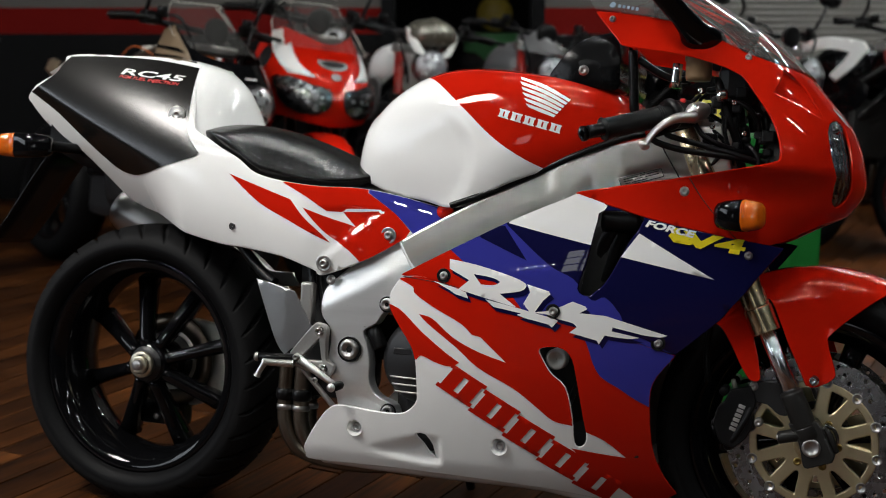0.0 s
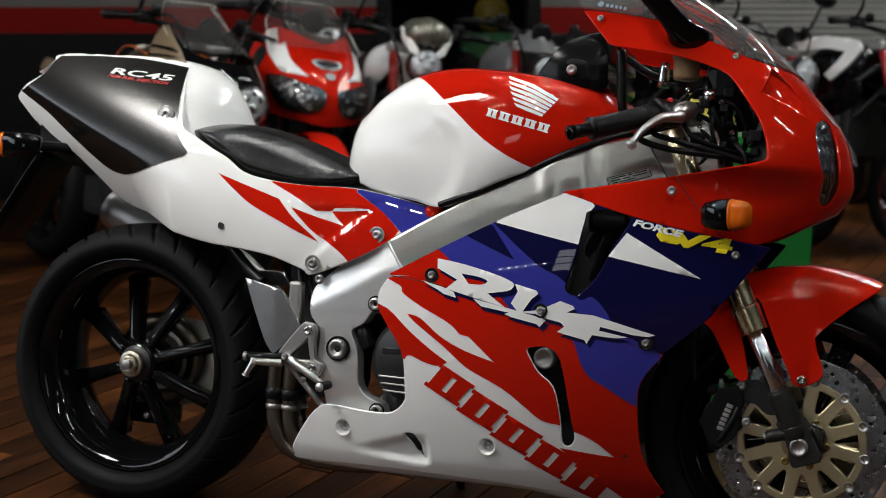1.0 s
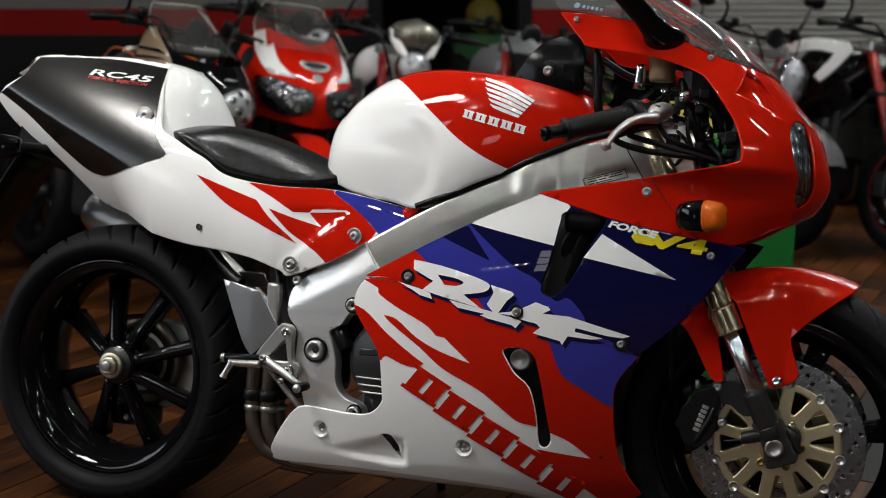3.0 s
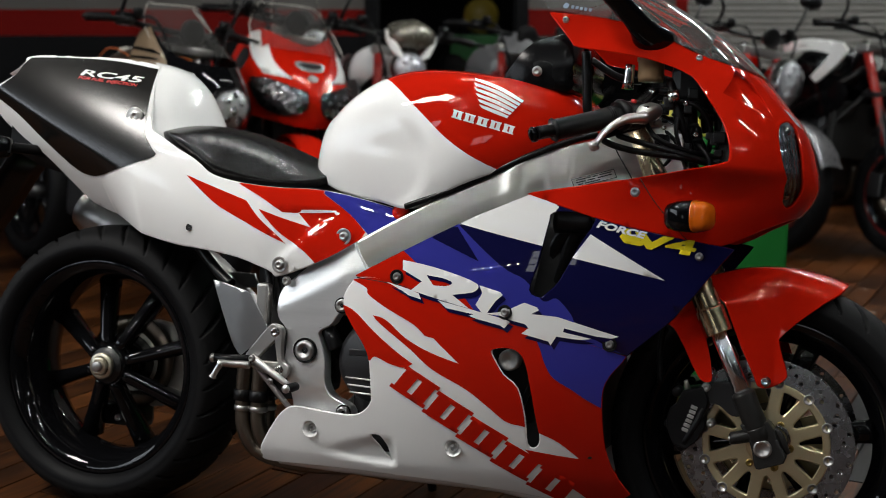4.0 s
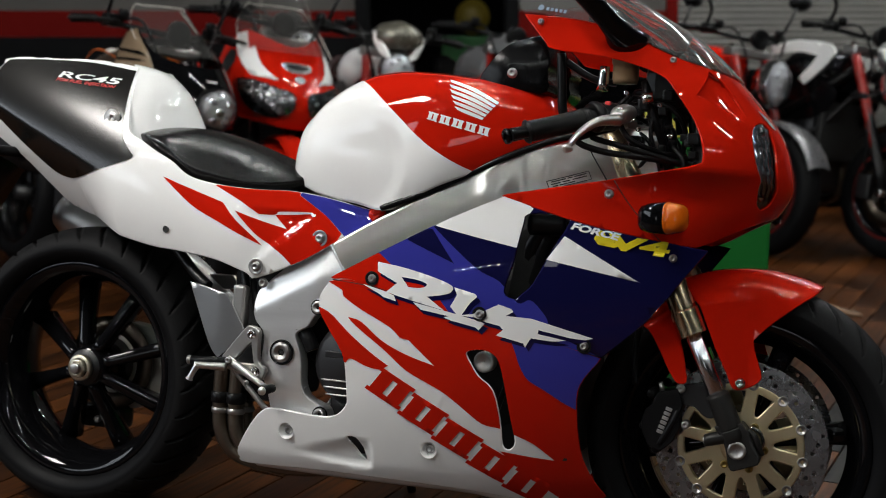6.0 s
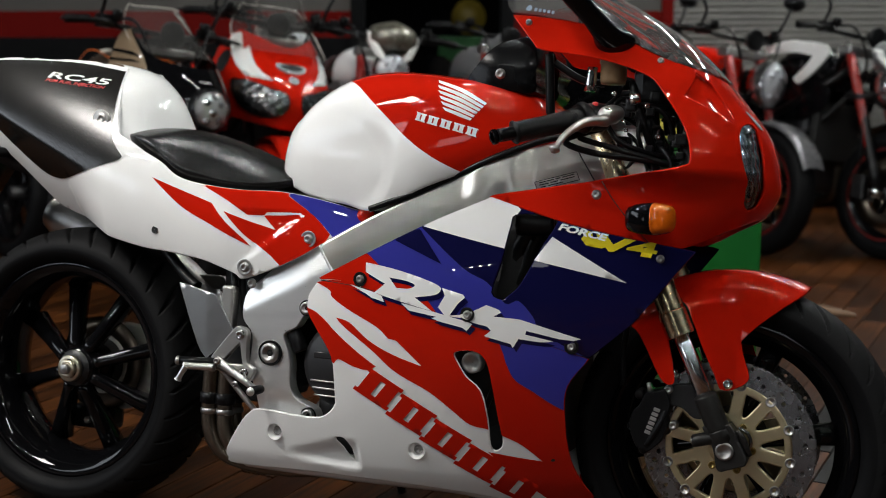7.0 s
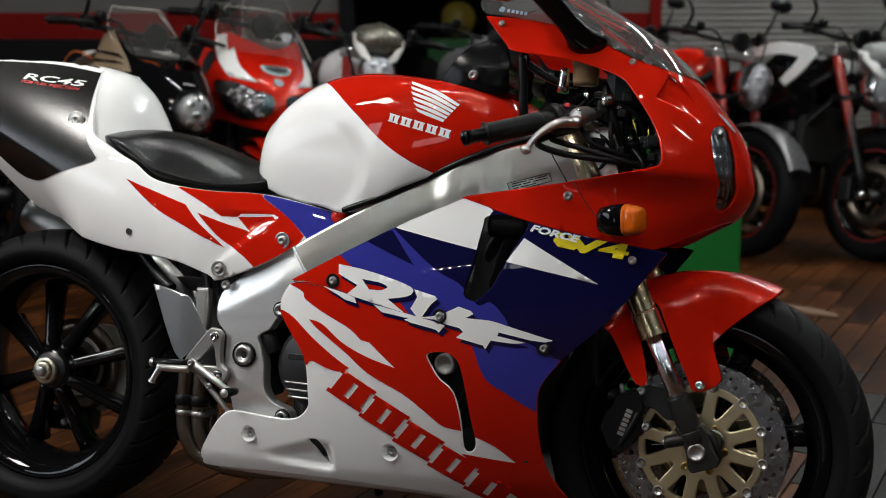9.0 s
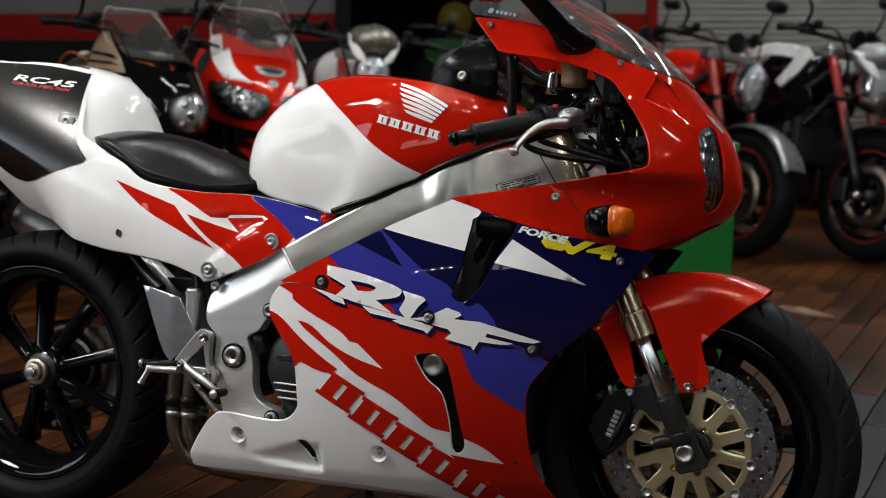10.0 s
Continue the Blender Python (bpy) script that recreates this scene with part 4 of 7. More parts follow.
UP, LOW, TAILS = (upper_panel, upper_panel_left), (lower_panel, lower_panel_left), (tail_panel, tail_panel_left)
decal("white_flash", [(0.852, 0.667, "c"), (0.90, 0.71, "c"), (0.98, 0.75, "c"), (1.032, 0.707, "c"), (1.016, 0.678), (1.009, 0.635, "c"), (0.928, 0.651)], fair_s, WHITE, UP, edge="up")
decal("blue_flash", [(0.740, 0.620, "c"), (0.848, 0.680, "c"), (0.850, 0.664, "c"), (0.934, 0.595), (0.980, 0.572), (1.014, 0.536), (1.038, 0.542), (1.064, 0.516), (1.083, 0.486), (1.159, 0.447, "c"), (1.134, 0.43, "c"), (0.77, 0.51, "c")], fair_s, BLUE, UP, edge="up")
decal("navy_flash", [(0.800, 0.638, "c"), (0.800, 0.66, "c"), (0.847, 0.661, "c"), (0.893, 0.600, "c")], fair_s, NAVY, UP, 0.0016, edge="up")
decal("red_flash", [(0.63, 0.56, "c"), (0.70, 0.62, "c"), (0.746, 0.610, "c"), (0.773, 0.589, "c"), (0.798, 0.575), (0.860, 0.544, "c"), (0.904, 0.490, "c"), (0.63, 0.52, "c")], fair_s, RED, UP, 0.0016, edge="up")
decal("white_wedge", P_WEDGE, fair_s, WHITE, UP)
decal("red_flash", [(0.63, 0.56, "c"), (0.80, 0.57, "c"), (1.19, 0.46, "c"), (1.19, 0.10, "c"), (1.11, 0.12, "c"), (1.077, 0.159), (1.031, 0.199), (0.977, 0.251, "c"), (1.034, 0.244), (1.076, 0.240, "c"), (1.040, 0.270), (1.005, 0.286), (0.980, 0.296), (0.946, 0.303), (0.913, 0.329), (0.872, 0.360), (0.807, 0.393), (0.763, 0.429), (0.705, 0.470), (0.688, 0.486, "c"), (0.716, 0.479), (0.756, 0.448), (0.804, 0.425), (0.86, 0.408, "c"), (0.811, 0.452, "c"), (0.794, 0.455, "c"), (0.771, 0.475), (0.715, 0.502), (0.678, 0.524), (0.673, 0.536), (0.645, 0.549, "c")], low_s, RED, LOW, edge="low")
decal("red_flash", [(0.60, 0.505, "c"), (0.646, 0.493), (0.694, 0.453), (0.740, 0.419), (0.770, 0.400, "c"), (0.751, 0.391), (0.723, 0.396), (0.694, 0.407), (0.684, 0.398, "c"), (0.62, 0.42, "c")], low_s, RED, LOW, edge="low")
decal("blue_flash", [(0.984, 0.51, "c"), (1.19, 0.46, "c"), (1.19, 0.343, "c"), (1.121, 0.343, "c"), (1.094, 0.357), (1.065, 0.376), (1.034, 0.395), (1.019, 0.421), (1.009, 0.452)], low_s, BLUE, LOW, 0.0018, edge="low")
decal("red_flash", [(0.359, 0.722, "c"), (0.40, 0.74, "c"), (0.534, 0.74, "c"), (0.534, 0.710, "c"), (0.592, 0.673), (0.629, 0.639, "c"), (0.60, 0.58, "c"), (0.538, 0.57, "c"), (0.512, 0.594), (0.487, 0.609, "c"), (0.453, 0.631), (0.409, 0.674, "c"), (0.462, 0.657), (0.518, 0.642, "c"), (0.490, 0.669, "c"), (0.458, 0.669, "c"), (0.415, 0.695)], tail_s, RED, TAILS, edge="tail")
decal("red_flash", T_FLASH, tail_s, RED, TAILS)
decal("blue_flash", [(0.535, 0.74, "c"), (0.72, 0.70, "c"), (0.72, 0.65, "c"), (0.65, 0.62, "c"), (0.630, 0.639, "c"), (0.592, 0.673), (0.535, 0.710, "c")], tail_s, BLUE, TAILS, edge="tail")
for k, shape in enumerate((MARK_A, MARK_B, MARK_D, MARK_E)):
    for mat, dx, dz, lift in ((NAVY, 0.006, -0.008, 0.0022), (WHITE, 0, 0, 0.0032)):
        spread = lambda pts: [(p[0] + dx, p[1] + dz) for p in smooth(pts, 3)]
        decal("logo_slab", spread(shape), fair_s, mat, UP, lift + 0.0002 * k, corners=True, hole=[spread(MARK_GAP)] if k == 0 else ())


def slab(origin, e1, e2, w, h, slit=True):
    """A leaning block with a slit, in the plane of a panel."""
    at = lambda a, b: (origin[0] + e1[0] * a + e2[0] * b, origin[1] + e1[1] * a + e2[1] * b)
    outer = [at(-w, -h), at(w, -h), at(w, -h * 0.7), at(w * 0.85, -h * 0.7), at(w * 0.85, h * 0.7), at(w, h * 0.7), at(w, h), at(-w, h), at(-w, h * 0.7), at(-w * 0.85, h * 0.7), at(-w * 0.85, -h * 0.7), at(-w, -h * 0.7)]
    inner = [at(-w * 0.14, -h * 0.62), at(w * 0.14, -h * 0.62), at(w * 0.14, h * 0.62), at(-w * 0.14, h * 0.62)]
    return outer, [inner] if slit else []


for k in range(5):
    o, i = slab((0.773 + 0.0625 * k, 0.356 - 0.0437 * k), (0.0375, -0.0215), (0.0165, 0.0200), 0.88, 1.1)
    decal("logo_block", o, low_s, RED, LOW, 0.0018, corners=True, hole=i)
for k in range(5):
    o, i = slab((0.816 + 0.0245 * k, 0.871 - 0.0058 * k), (0.0115, -0.003), (0.002, 0.0085), 0.9, 0.9)
    decal("logo_block", o, tank_s, WHITE, (tank,), 0.0012, corners=True, hole=i)
for k in range(6):
    t = k / 5
    a = (0.832 + 0.024 * t, 0.946 - 0.054 * t)
    b = (0.938 - 0.025 * t, 0.902 - 0.030 * t)
    dn = 0.0068
    mid = ((a[0] + b[0]) / 2 + 0.004, (a[1] + b[1]) / 2 + 0.004 - 0.004 * t)
    decal("logo_feather", [(a[0], a[1], "c"), mid, (b[0], b[1], "c"), (b[0] - 0.003, b[1] - 0.0042, "c"), (mid[0] - 0.004, mid[1] - 0.0056), (a[0] + 0.006, a[1] - dn, "c")], tank_s, WHITE, (tank,), 0.0012)


def lettering(name, text, surface, start, along, up, mat, parent, lift, bold=0.02):
    """Words of the built-in font laid on a panel. along: the way and length of the whole line; up: one letter's height."""
    font = bpy.data.curves.new(name, "FONT")
    font.body = text
    font.resolution_u, font.offset = 3, bold
    tmp = bpy.data.objects.new(name, font)
    mesh = bpy.data.meshes.new_from_object(tmp)
    bpy.data.objects.remove(tmp)
    xs = [v.co.x for v in mesh.vertices]
    wide = max(xs)
    for v in mesh.vertices:
        a, b = v.co.x / wide, v.co.y / 0.69
        u, w = start[0] + along[0] * a + up[0] * b, start[1] + along[1] * a + up[1] * b
        v.co = V(u, surface(u, w) + lift, w)
    mesh.materials.append(mat)
    ob = new(name, mesh)
    ob.parent = parent
    return ob


decal("number_panel", T_BLACK, tail_s, SATIN, TAILS, 0.0016, label="satin black number panel", step=0.007)
REDINK = material("red_ink", (0.55, 0.02, 0.02), 0.4)
lettering("model_lettering", "RC45", tail_s, (-0.090, 0.943), (0.155, -0.0150), (0.007, 0.0125), WHITE, tail_panel, 0.003)
lettering("small_lettering", "PGM FUEL INJECTION", tail_s, (-0.088, 0.934), (0.149, -0.0150), (0.002, 0.0062), REDINK, tail_panel, 0.003)
lettering("slogan_lettering", "FORCE", fair_s, (1.101, 0.675), (0.084, -0.016), (0.006, 0.0105), WHITE, upper_panel, 0.0040, 0.04)
lettering("slogan_lettering", "V4", fair_s, (1.168, 0.645), (0.104, -0.011), (0.007, 0.023), YELLOW, upper_panel, 0.003, 0.05)
SPLASH = [(1.143, 0.660, "c"), (1.154, 0.675, "c"), (1.162, 0.673, "c"), (1.163, 0.665, "c"), (1.182, 0.662, "c"), (1.179, 0.655, "c"), (1.193, 0.651, "c"), (1.180, 0.645, "c"), (1.152, 0.649, "c")]
decal("yellow_splash", SPLASH, fair_s, YELLOW, UP, 0.002)


# ---- small metal ----
def bolt(u, s, v, r=0.009, mat=CHROME, cup=0.0, parent=bike, name="bolt"):
    prof = [(r * 1.9, 0.001)] if cup else []
    prof = [(r * 1.25, 0.0), (r * 1.25, -0.0015), (r, -0.002), (r, -0.005), (r * 0.85, -0.0065), (r * 0.5, -0.0065), (r * 0.45, -0.003), (0.0005, -0.003)]
    ob = part(name, lathe(prof, 20, "y", (u, -s, v)), mat, parent)
    if cup:
        part("bolt_recess", lathe([(r * 2.1, -0.0015), (r * 1.9, -0.0022), (r * 1.5, -0.0008), (r * 1.2, 0.0)], 28, "y", (u, -s, v)), cup, parent)
    return ob


bolt(1.281, fair_s(1.281, 0.632) + 0.002, 0.632, 0.006, STEEL)
for u, v in ((0.735, 0.562), (0.946, 0.511), (1.134, 0.465)):
    bolt(u, fair_s(u, v) + 0.002, v, 0.0065, STEEL, BLACKP)
for u, v in CUPS:
    at = low_s(u, v)
    pair("bolt_cup", lathe([(0.0170, -0.0004), (0.0150, 0.003), (0.0125, 0.012), (0.0110, 0.013), (0.0005, 0.013)], 28, "y", (u, -at, v)), WHITE, bike)
    bolt(u, at - 0.0125, v, 0.0072, STEEL)
for u, v in ((0.460, 0.565), (0.589, 0.628)):
    bolt(u, tail_s(u, v) + 0.001, v, 0.0078, STEEL, STEEL)
part("panel_fastener", lathe([(0.0195, 0.003), (0.0195, -0.0005), (0.0175, -0.0012), (0.0115, 0.0010), (0.0095, -0.0014), (0.0040, -0.0014), (0.0036, 0.0006), (0.0005, 0.0006)], 32, "y", (0.087, -tail_s(0.087, 0.853) - 0.0035, 0.853)), CAST, bike, "round chrome quick fastener")
part("tail_hole", lathe([(0.0075, -0.0012), (0.0005, -0.0012)], 20, "y", (0.250, -tail_s(0.25, 0.628), 0.628)), DARK, bike)
bolt(1.167, 0.214, 0.740, 0.007, STEEL)
for q, v in ((1.000, 1.058), (1.285, 0.985)):
    w = cowl(q, v, 0)
    bolt(w.x, -w.y + 0.001, v, 0.005, STEEL)
part("side_cushion", lathe([(0.001, -0.014), (0.010, -0.012), (0.016, -0.004), (0.016, 0.012), (0.012, 0.016)], 20, "y", (0.686, -tail_s(0.67, 0.68) + 0.004, 0.680)), RED, bike)

# ---- engine, exhaust and linkage behind the fairing ----
part("engine_block", box(0.60, 1.06, -0.135, 0.135, 0.20, 0.60, 0.03), ENGINE, bike, "dark grey engine block")
# Plain dark box added over the engine, filling the hollow with shade.
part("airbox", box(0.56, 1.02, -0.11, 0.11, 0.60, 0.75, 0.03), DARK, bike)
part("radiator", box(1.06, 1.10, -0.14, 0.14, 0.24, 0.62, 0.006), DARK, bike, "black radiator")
part("clutch_cover", lathe([(0.085, 0.06), (0.085, 0.0), (0.080, -0.016), (0.066, -0.026), (0.001, -0.030)], 48, "y", (0.665, -0.145, 0.385)), ENGINE, bike, "dark grey clutch cover")
for k in range(3):
    z = 0.352 - 0.014 * k
    part("cover_rib", tube([V(0.605 + 0.005 * k, 0.1715, z), V(0.66, 0.1765, z), V(0.70, 0.175, z)], 0.0018, 8), STEEL, bike)
part("cover_lettering_bar", plate([(0.612, 0.398), (0.648, 0.398), (0.648, 0.407), (0.612, 0.407)], 0.168, 0.1745), ENGINE, bike)
part("crankcase_hose", tube([V(0.545, 0.15, 0.450), V(0.565, 0.16, 0.430), V(0.578, 0.16, 0.405)], 0.015), BLACKP, bike)
for u, v, r in ((0.519, 0.398, 0.016), (0.595, 0.493, 0.010), (0.606, 0.282, 0.010)):
    # Black ring and dark disc stand in for shade in groove and socket.
    part("frame_recess", lathe([(r * 1.6, 0.0015), (r * 1.56, -0.0025), (r * 1.48, -0.0030), (r * 1.35, 0.0005), (r * 1.1, 0.0005)], 32, "y", (u, -pivot_s(u, v) - 0.0025, v)), BLACKP, bike)
    part("pivot_bolt", lathe([(r * 1.3, 0.001), (r * 1.25, -0.005), (r, -0.008), (r * 0.74, -0.008), (r * 0.66, -0.004), (r * 0.5, -0.004), (r * 0.44, -0.001), (0.0005, -0.001)], 32, "y", (u, -pivot_s(u, v) - 0.0025, v)), STEEL, bike)
    part("bolt_socket", lathe([(r * 0.44, -0.0012), (r * 0.40, -0.0022), (0.0005, -0.0022)], 6, "y", (u, -pivot_s(u, v) - 0.0025, v)), DARK, bike)
bolt(0.471, 0.179, 0.533, 0.008, STEEL)
part("weld_seam", tube([V(u, max(pivot_s(u, v), spar_s(u, v)) + 0.0004, v) for u, v in ((0.611, 0.6165), (0.622, 0.598), (0.633, 0.580), (0.644, 0.5615), (0.655, 0.543))], 0.0026), ALLOY, bike, "weld bead across the frame beam")

# footrest hanger, heel guard, peg and pedal
part("footrest_hanger", plate(smooth(HANG), 0.183, 0.195, [[p[:2] for p in HANGH]], 0.01), CAST, bike, "bare aluminium footrest hanger")
bolt(0.459, 0.195, 0.430, 0.008)
bolt(0.470, 0.195, 0.356, 0.008)
part("heel_guard", sheet(smooth(HEEL), lambda a, b, d: V(a, 0.184 - 0.25 * max(0.0, 0.375 - a) ** 1.2 + d, b), step=0.012, rim=0.004), DULLPLATE, bike, "scuffed aluminium heel guard")
part("pedal_arm", loft([[V(u, s + 0.007 * math.cos(a), v + w * math.sin(a)) for a in np.linspace(0, 2 * math.pi, 12, endpoint=False)] for u, s, v, w in ((0.415, 0.203, 0.374, 0.0105), (0.435, 0.206, 0.366, 0.0095), (0.470, 0.210, 0.348, 0.0085), (0.508, 0.214, 0.328, 0.0065))]), LEVER, bike, "flat alloy pedal arm")
part("pedal_tip", lathe([(0.0085, 0.03), (0.0095, -0.012), (0.0005, -0.012)], 20, "y", (0.507, -0.220, 0.326)), BLACKP, bike, "black rubber pedal tip")
part("tip_cap", lathe([(0.0088, -0.0125), (0.0080, -0.0155), (0.0005, -0.016)], 20, "y", (0.507, -0.220, 0.326)), LEVER, bike)
bolt(0.464, 0.217, 0.335, 0.005, STEEL)
bolt(0.418, 0.210, 0.376, 0.006, STEEL)
part("footpeg", loft([[V(u, s + 0.010 * math.cos(a), v + 0.0085 * math.sin(a)) for a in np.linspace(0, 2 * math.pi, 12, endpoint=False)] for u, s, v in ((0.412, 0.196, 0.372), (0.375, 0.208, 0.371), (0.337, 0.220, 0.371))]), BLACKP, bike, "black ribbed footpeg")
part("peg_cap", tube([V(0.338, 0.220, 0.371), V(0.333, 0.222, 0.371), V(0.330, 0.223, 0.371)], [0.0095, 0.009, 0.005], 14), CAST, bike)
part("peg_bar", tube([V(0.412, 0.208, 0.362), V(0.375, 0.217, 0.362), V(0.350, 0.226, 0.363)], [0.008, 0.0075, 0.007], 10), LEVER, bike)
part("peg_feeler", tube([V(0.357, 0.226, 0.362), V(0.350, 0.228, 0.350), V(0.344, 0.230, 0.338), V(0.342, 0.230, 0.334)], [0.007, 0.006, 0.006, 0.008], 12), LEVER, bike, "alloy feeler bolt under the footpeg")
part("pedal_rod", tube([V(0.40, 0.185, 0.372), V(0.47, 0.180, 0.30), V(0.50, 0.176, 0.27)], 0.006, 10), STEEL, bike)
part("master_cylinder", box(0.405, 0.432, -0.182, -0.158, 0.44, 0.525, 0.006), CAST, bike)
part("rear_hose", tube([V(0.425, 0.165, 0.52), V(0.41, 0.15, 0.56), V(0.37, 0.12, 0.60), V(0.33, 0.10, 0.63)], 0.008), BLACKP, bike)
part("rear_hose", tube([V(0.455, 0.15, 0.44), V(0.44, 0.155, 0.50), V(0.425, 0.14, 0.58)], 0.007), BLACKP, bike)
part("subframe_tube", tube([V(0.22, 0.12, 0.60), V(0.29, 0.14, 0.54), V(0.33, 0.15, 0.515)], 0.011), BLACKP, bike)
# Dark box added for the shade in the shock bay.
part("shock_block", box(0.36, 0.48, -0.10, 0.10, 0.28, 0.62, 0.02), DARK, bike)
for s, du in ((0.115, 0.0), (0.075, 0.0)):
    for off in (0.0, 0.036):
        part("pipe_collar", lathe([(0.0168, -0.006), (0.0190, -0.005), (0.0190, 0.005), (0.0168, 0.006)], 20, "z", (0.351 + off, -s, 0.258)), STEEL, bike)
        part("exhaust_header", tube([V(0.352 + off, s, 0.355), V(0.350 + off, s, 0.27), V(0.358 + off, s, 0.21), V(0.395 + off, s * 0.9, 0.165), V(0.50, s * 0.8, 0.15), V(0.62, s * 0.7, 0.16)], 0.0165, 14), PIPE, bike, "heat-stained steel exhaust pipe")
        part("pipe_clamp", lathe([(0.0172, -0.012), (0.021, -0.010), (0.021, 0.010), (0.0172, 0.012)], 20, "z", (0.351 + off, -s, 0.285)), BLACKP, bike)
silencer = part("silencer", tube([V(0.30, -0.14, 0.36), V(0.16, -0.16, 0.46), V(0.05, -0.165, 0.525), V(-0.20, -0.165, 0.622), V(-0.262, -0.165, 0.646)], [0.03, 0.045, 0.056, 0.058, 0.046], 28), STEEL, bike, "brushed steel silencer")

# swingarm, rear brake and hub nut
arm = part("swingarm", tube([V(0.50, -0.06, 0.40), V(0.36, -0.13, 0.39), V(0.20, -0.155, 0.36), V(0.05, -0.15, 0.325), V(-0.03, -0.15, 0.313)], [0.05, 0.04, 0.032, 0.036, 0.03], 20), ENGINE, bike, "cast single-sided swingarm")
part("hub_carrier", plate(smooth([(-0.06, 0.385), (0.0, 0.395), (0.06, 0.388), (0.16, 0.405), (0.20, 0.37), (0.17, 0.32), (0.10, 0.25), (0.06, 0.215), (-0.01, 0.20), (-0.09, 0.235), (-0.11, 0.31)], 3), -0.112, -0.078, [ring_of(0.013, 16, 0.052, 0.310)], 0.02), CARRIER, bike, "cast alloy rear hub carrier")
part("carrier_ring", lathe([(0.058, 0.06), (0.078, 0.06), (0.080, 0.066), (0.080, 0.098), (0.058, 0.098)], 48, "y", (-0.035, 0, 0.304)), CARRIER, bike)
part("carrier_ring", lathe([(0.086, 0.078), (0.094, 0.078), (0.096, 0.084), (0.096, 0.1), (0.086, 0.1)], 48, "y", (-0.035, 0, 0.304)), STEEL, bike)
part("carrier_bolt", lathe([(0.017, 0.101), (0.017, 0.094), (0.012, 0.092), (0.010, 0.098), (0.0005, 0.098)], 20, "y", (0.052, 0, 0.310)), BLACKP, bike)
part("chain_guard", plate(smooth([(0.09, 0.500, "c"), (0.15, 0.516), (0.22, 0.517, "c"), (0.24, 0.49, "c"), (0.17, 0.487), (0.10, 0.477, "c")], 3), -0.155, -0.147, (), 0.02), CAST, bike, "alloy chain guard")
part("carrier_rib", tube([V(-0.01, -0.097, 0.235), V(0.035, -0.096, 0.28), V(0.075, -0.098, 0.36)], 0.007, 10), CAST, bike)
part("brake_torque_rod", tube([V(0.03, -0.09, 0.215), V(0.085, -0.10, 0.27), V(0.12, -0.10, 0.345)], 0.007, 10), STEEL, bike)
part("nut_cone", lathe([(0.050, -0.02), (0.044, -0.050), (0.040, -0.070), (0.020, -0.072)], 40, "y"), DARKCAST, rear_wheel)
part("axle_nut", lathe([(0.024, -0.08), (0.0300, -0.085), (0.0300, -0.098), (0.028, -0.102), (0.022, -0.102)], 40, "y"), CREAMSTEEL, rear_wheel, "stepped steel centre nut")
part("axle_nut_hex", lathe([(0.0225, -0.100), (0.0225, -0.114), (0.020, -0.117), (0.0135, -0.117), (0.0125, -0.110), (0.0005, -0.110)], 6, "y"), CREAMSTEEL, rear_wheel)
part("nut_cap", lathe([(0.012, -0.116), (0.012, -0.128), (0.009, -0.131), (0.0005, -0.131)], 20, "y"), STEEL, rear_wheel)
part("rear_disc", lathe([(0.070, 0.050), (0.108, 0.050), (0.108, 0.055), (0.070, 0.055), (0.070, 0.050)], 64, "y"), PIPE, rear_wheel, "steel rear brake disc")
part("sprocket", lathe([(0.04, 0.09), (0.098, 0.09), (0.10, 0.097), (0.04, 0.097)], 64, "y"), PIPE, rear_wheel)
for ob in rear_wheel.children:
    if "nut" in ob.name:
        for v in ob.data.vertices:
            v.co = (v.co.x * 0.98, -0.058 + (v.co.y + 0.08) * 0.6, v.co.z * 0.98)
for k, a in enumerate(list(range(205, 236, 5)) + list(range(292, 326, 6)) + list(range(60, 84, 6))):
    mid, wide, grow = radians(a), radians(1.5 if k % 3 else 1.9), 0.009 if k % 2 else 0.012
    rows_ = [[(r * math.cos(mid + d), y, r * math.sin(mid + d)) for d in (-wide, wide)] for r, y in ((0.256, -0.0955), (0.256 + grow, -0.0953))]
    quad = [rows_[0][0], rows_[0][1], rows_[1][1], rows_[1][0]]
    bar = bmesh.new()
    low = [bar.verts.new((x, y + 0.004, z)) for x, y, z in quad]
    high = [bar.verts.new((x, y - 0.001, z)) for x, y, z in quad]
    bar.faces.new(high)
    for i in range(4):
        bar.faces.new((low[i], low[(i + 1) % 4], high[(i + 1) % 4], high[i]))
    part("sidewall_bar", bar, WORNRUBBER, rear_wheel)
part("rear_calliper", box(-0.12, 0.005, 0.04, 0.10, 0.150, 0.205, 0.016), BLACKP, bike, "black rear brake calliper")
for u in (-0.105, -0.055, -0.01):
    part("calliper_bolt", lathe([(0.008, 0.04), (0.008, 0.032), (0.004, 0.030), (0.0005, 0.032)], 12, "y", (u, 0, 0.172)), STEEL, bike)

# tail end
part("rear_mudguard", loft([[V(u, s, v) for s, v in ((0.085, v0), (0.08, v0 + 0.05), (-0.08, v0 + 0.05), (-0.085, v0))] for u, v0 in ((0.10, 0.66), (-0.05, 0.705), (-0.2, 0.74), (-0.29, 0.78))]), BLACKP, bike, "black plastic rear mudguard")
part("plate_bracket", loft([[V(u, s, v) for s in (0.075, 0.03, -0.03, -0.075)] + [V(u - 0.012, s, v - 0.01) for s in (-0.075, -0.03, 0.03, 0.075)] for u, v in ((-0.27, 0.80), (-0.33, 0.72), (-0.40, 0.62), (-0.45, 0.56))]), BLACKP, bike, "black number plate bracket")
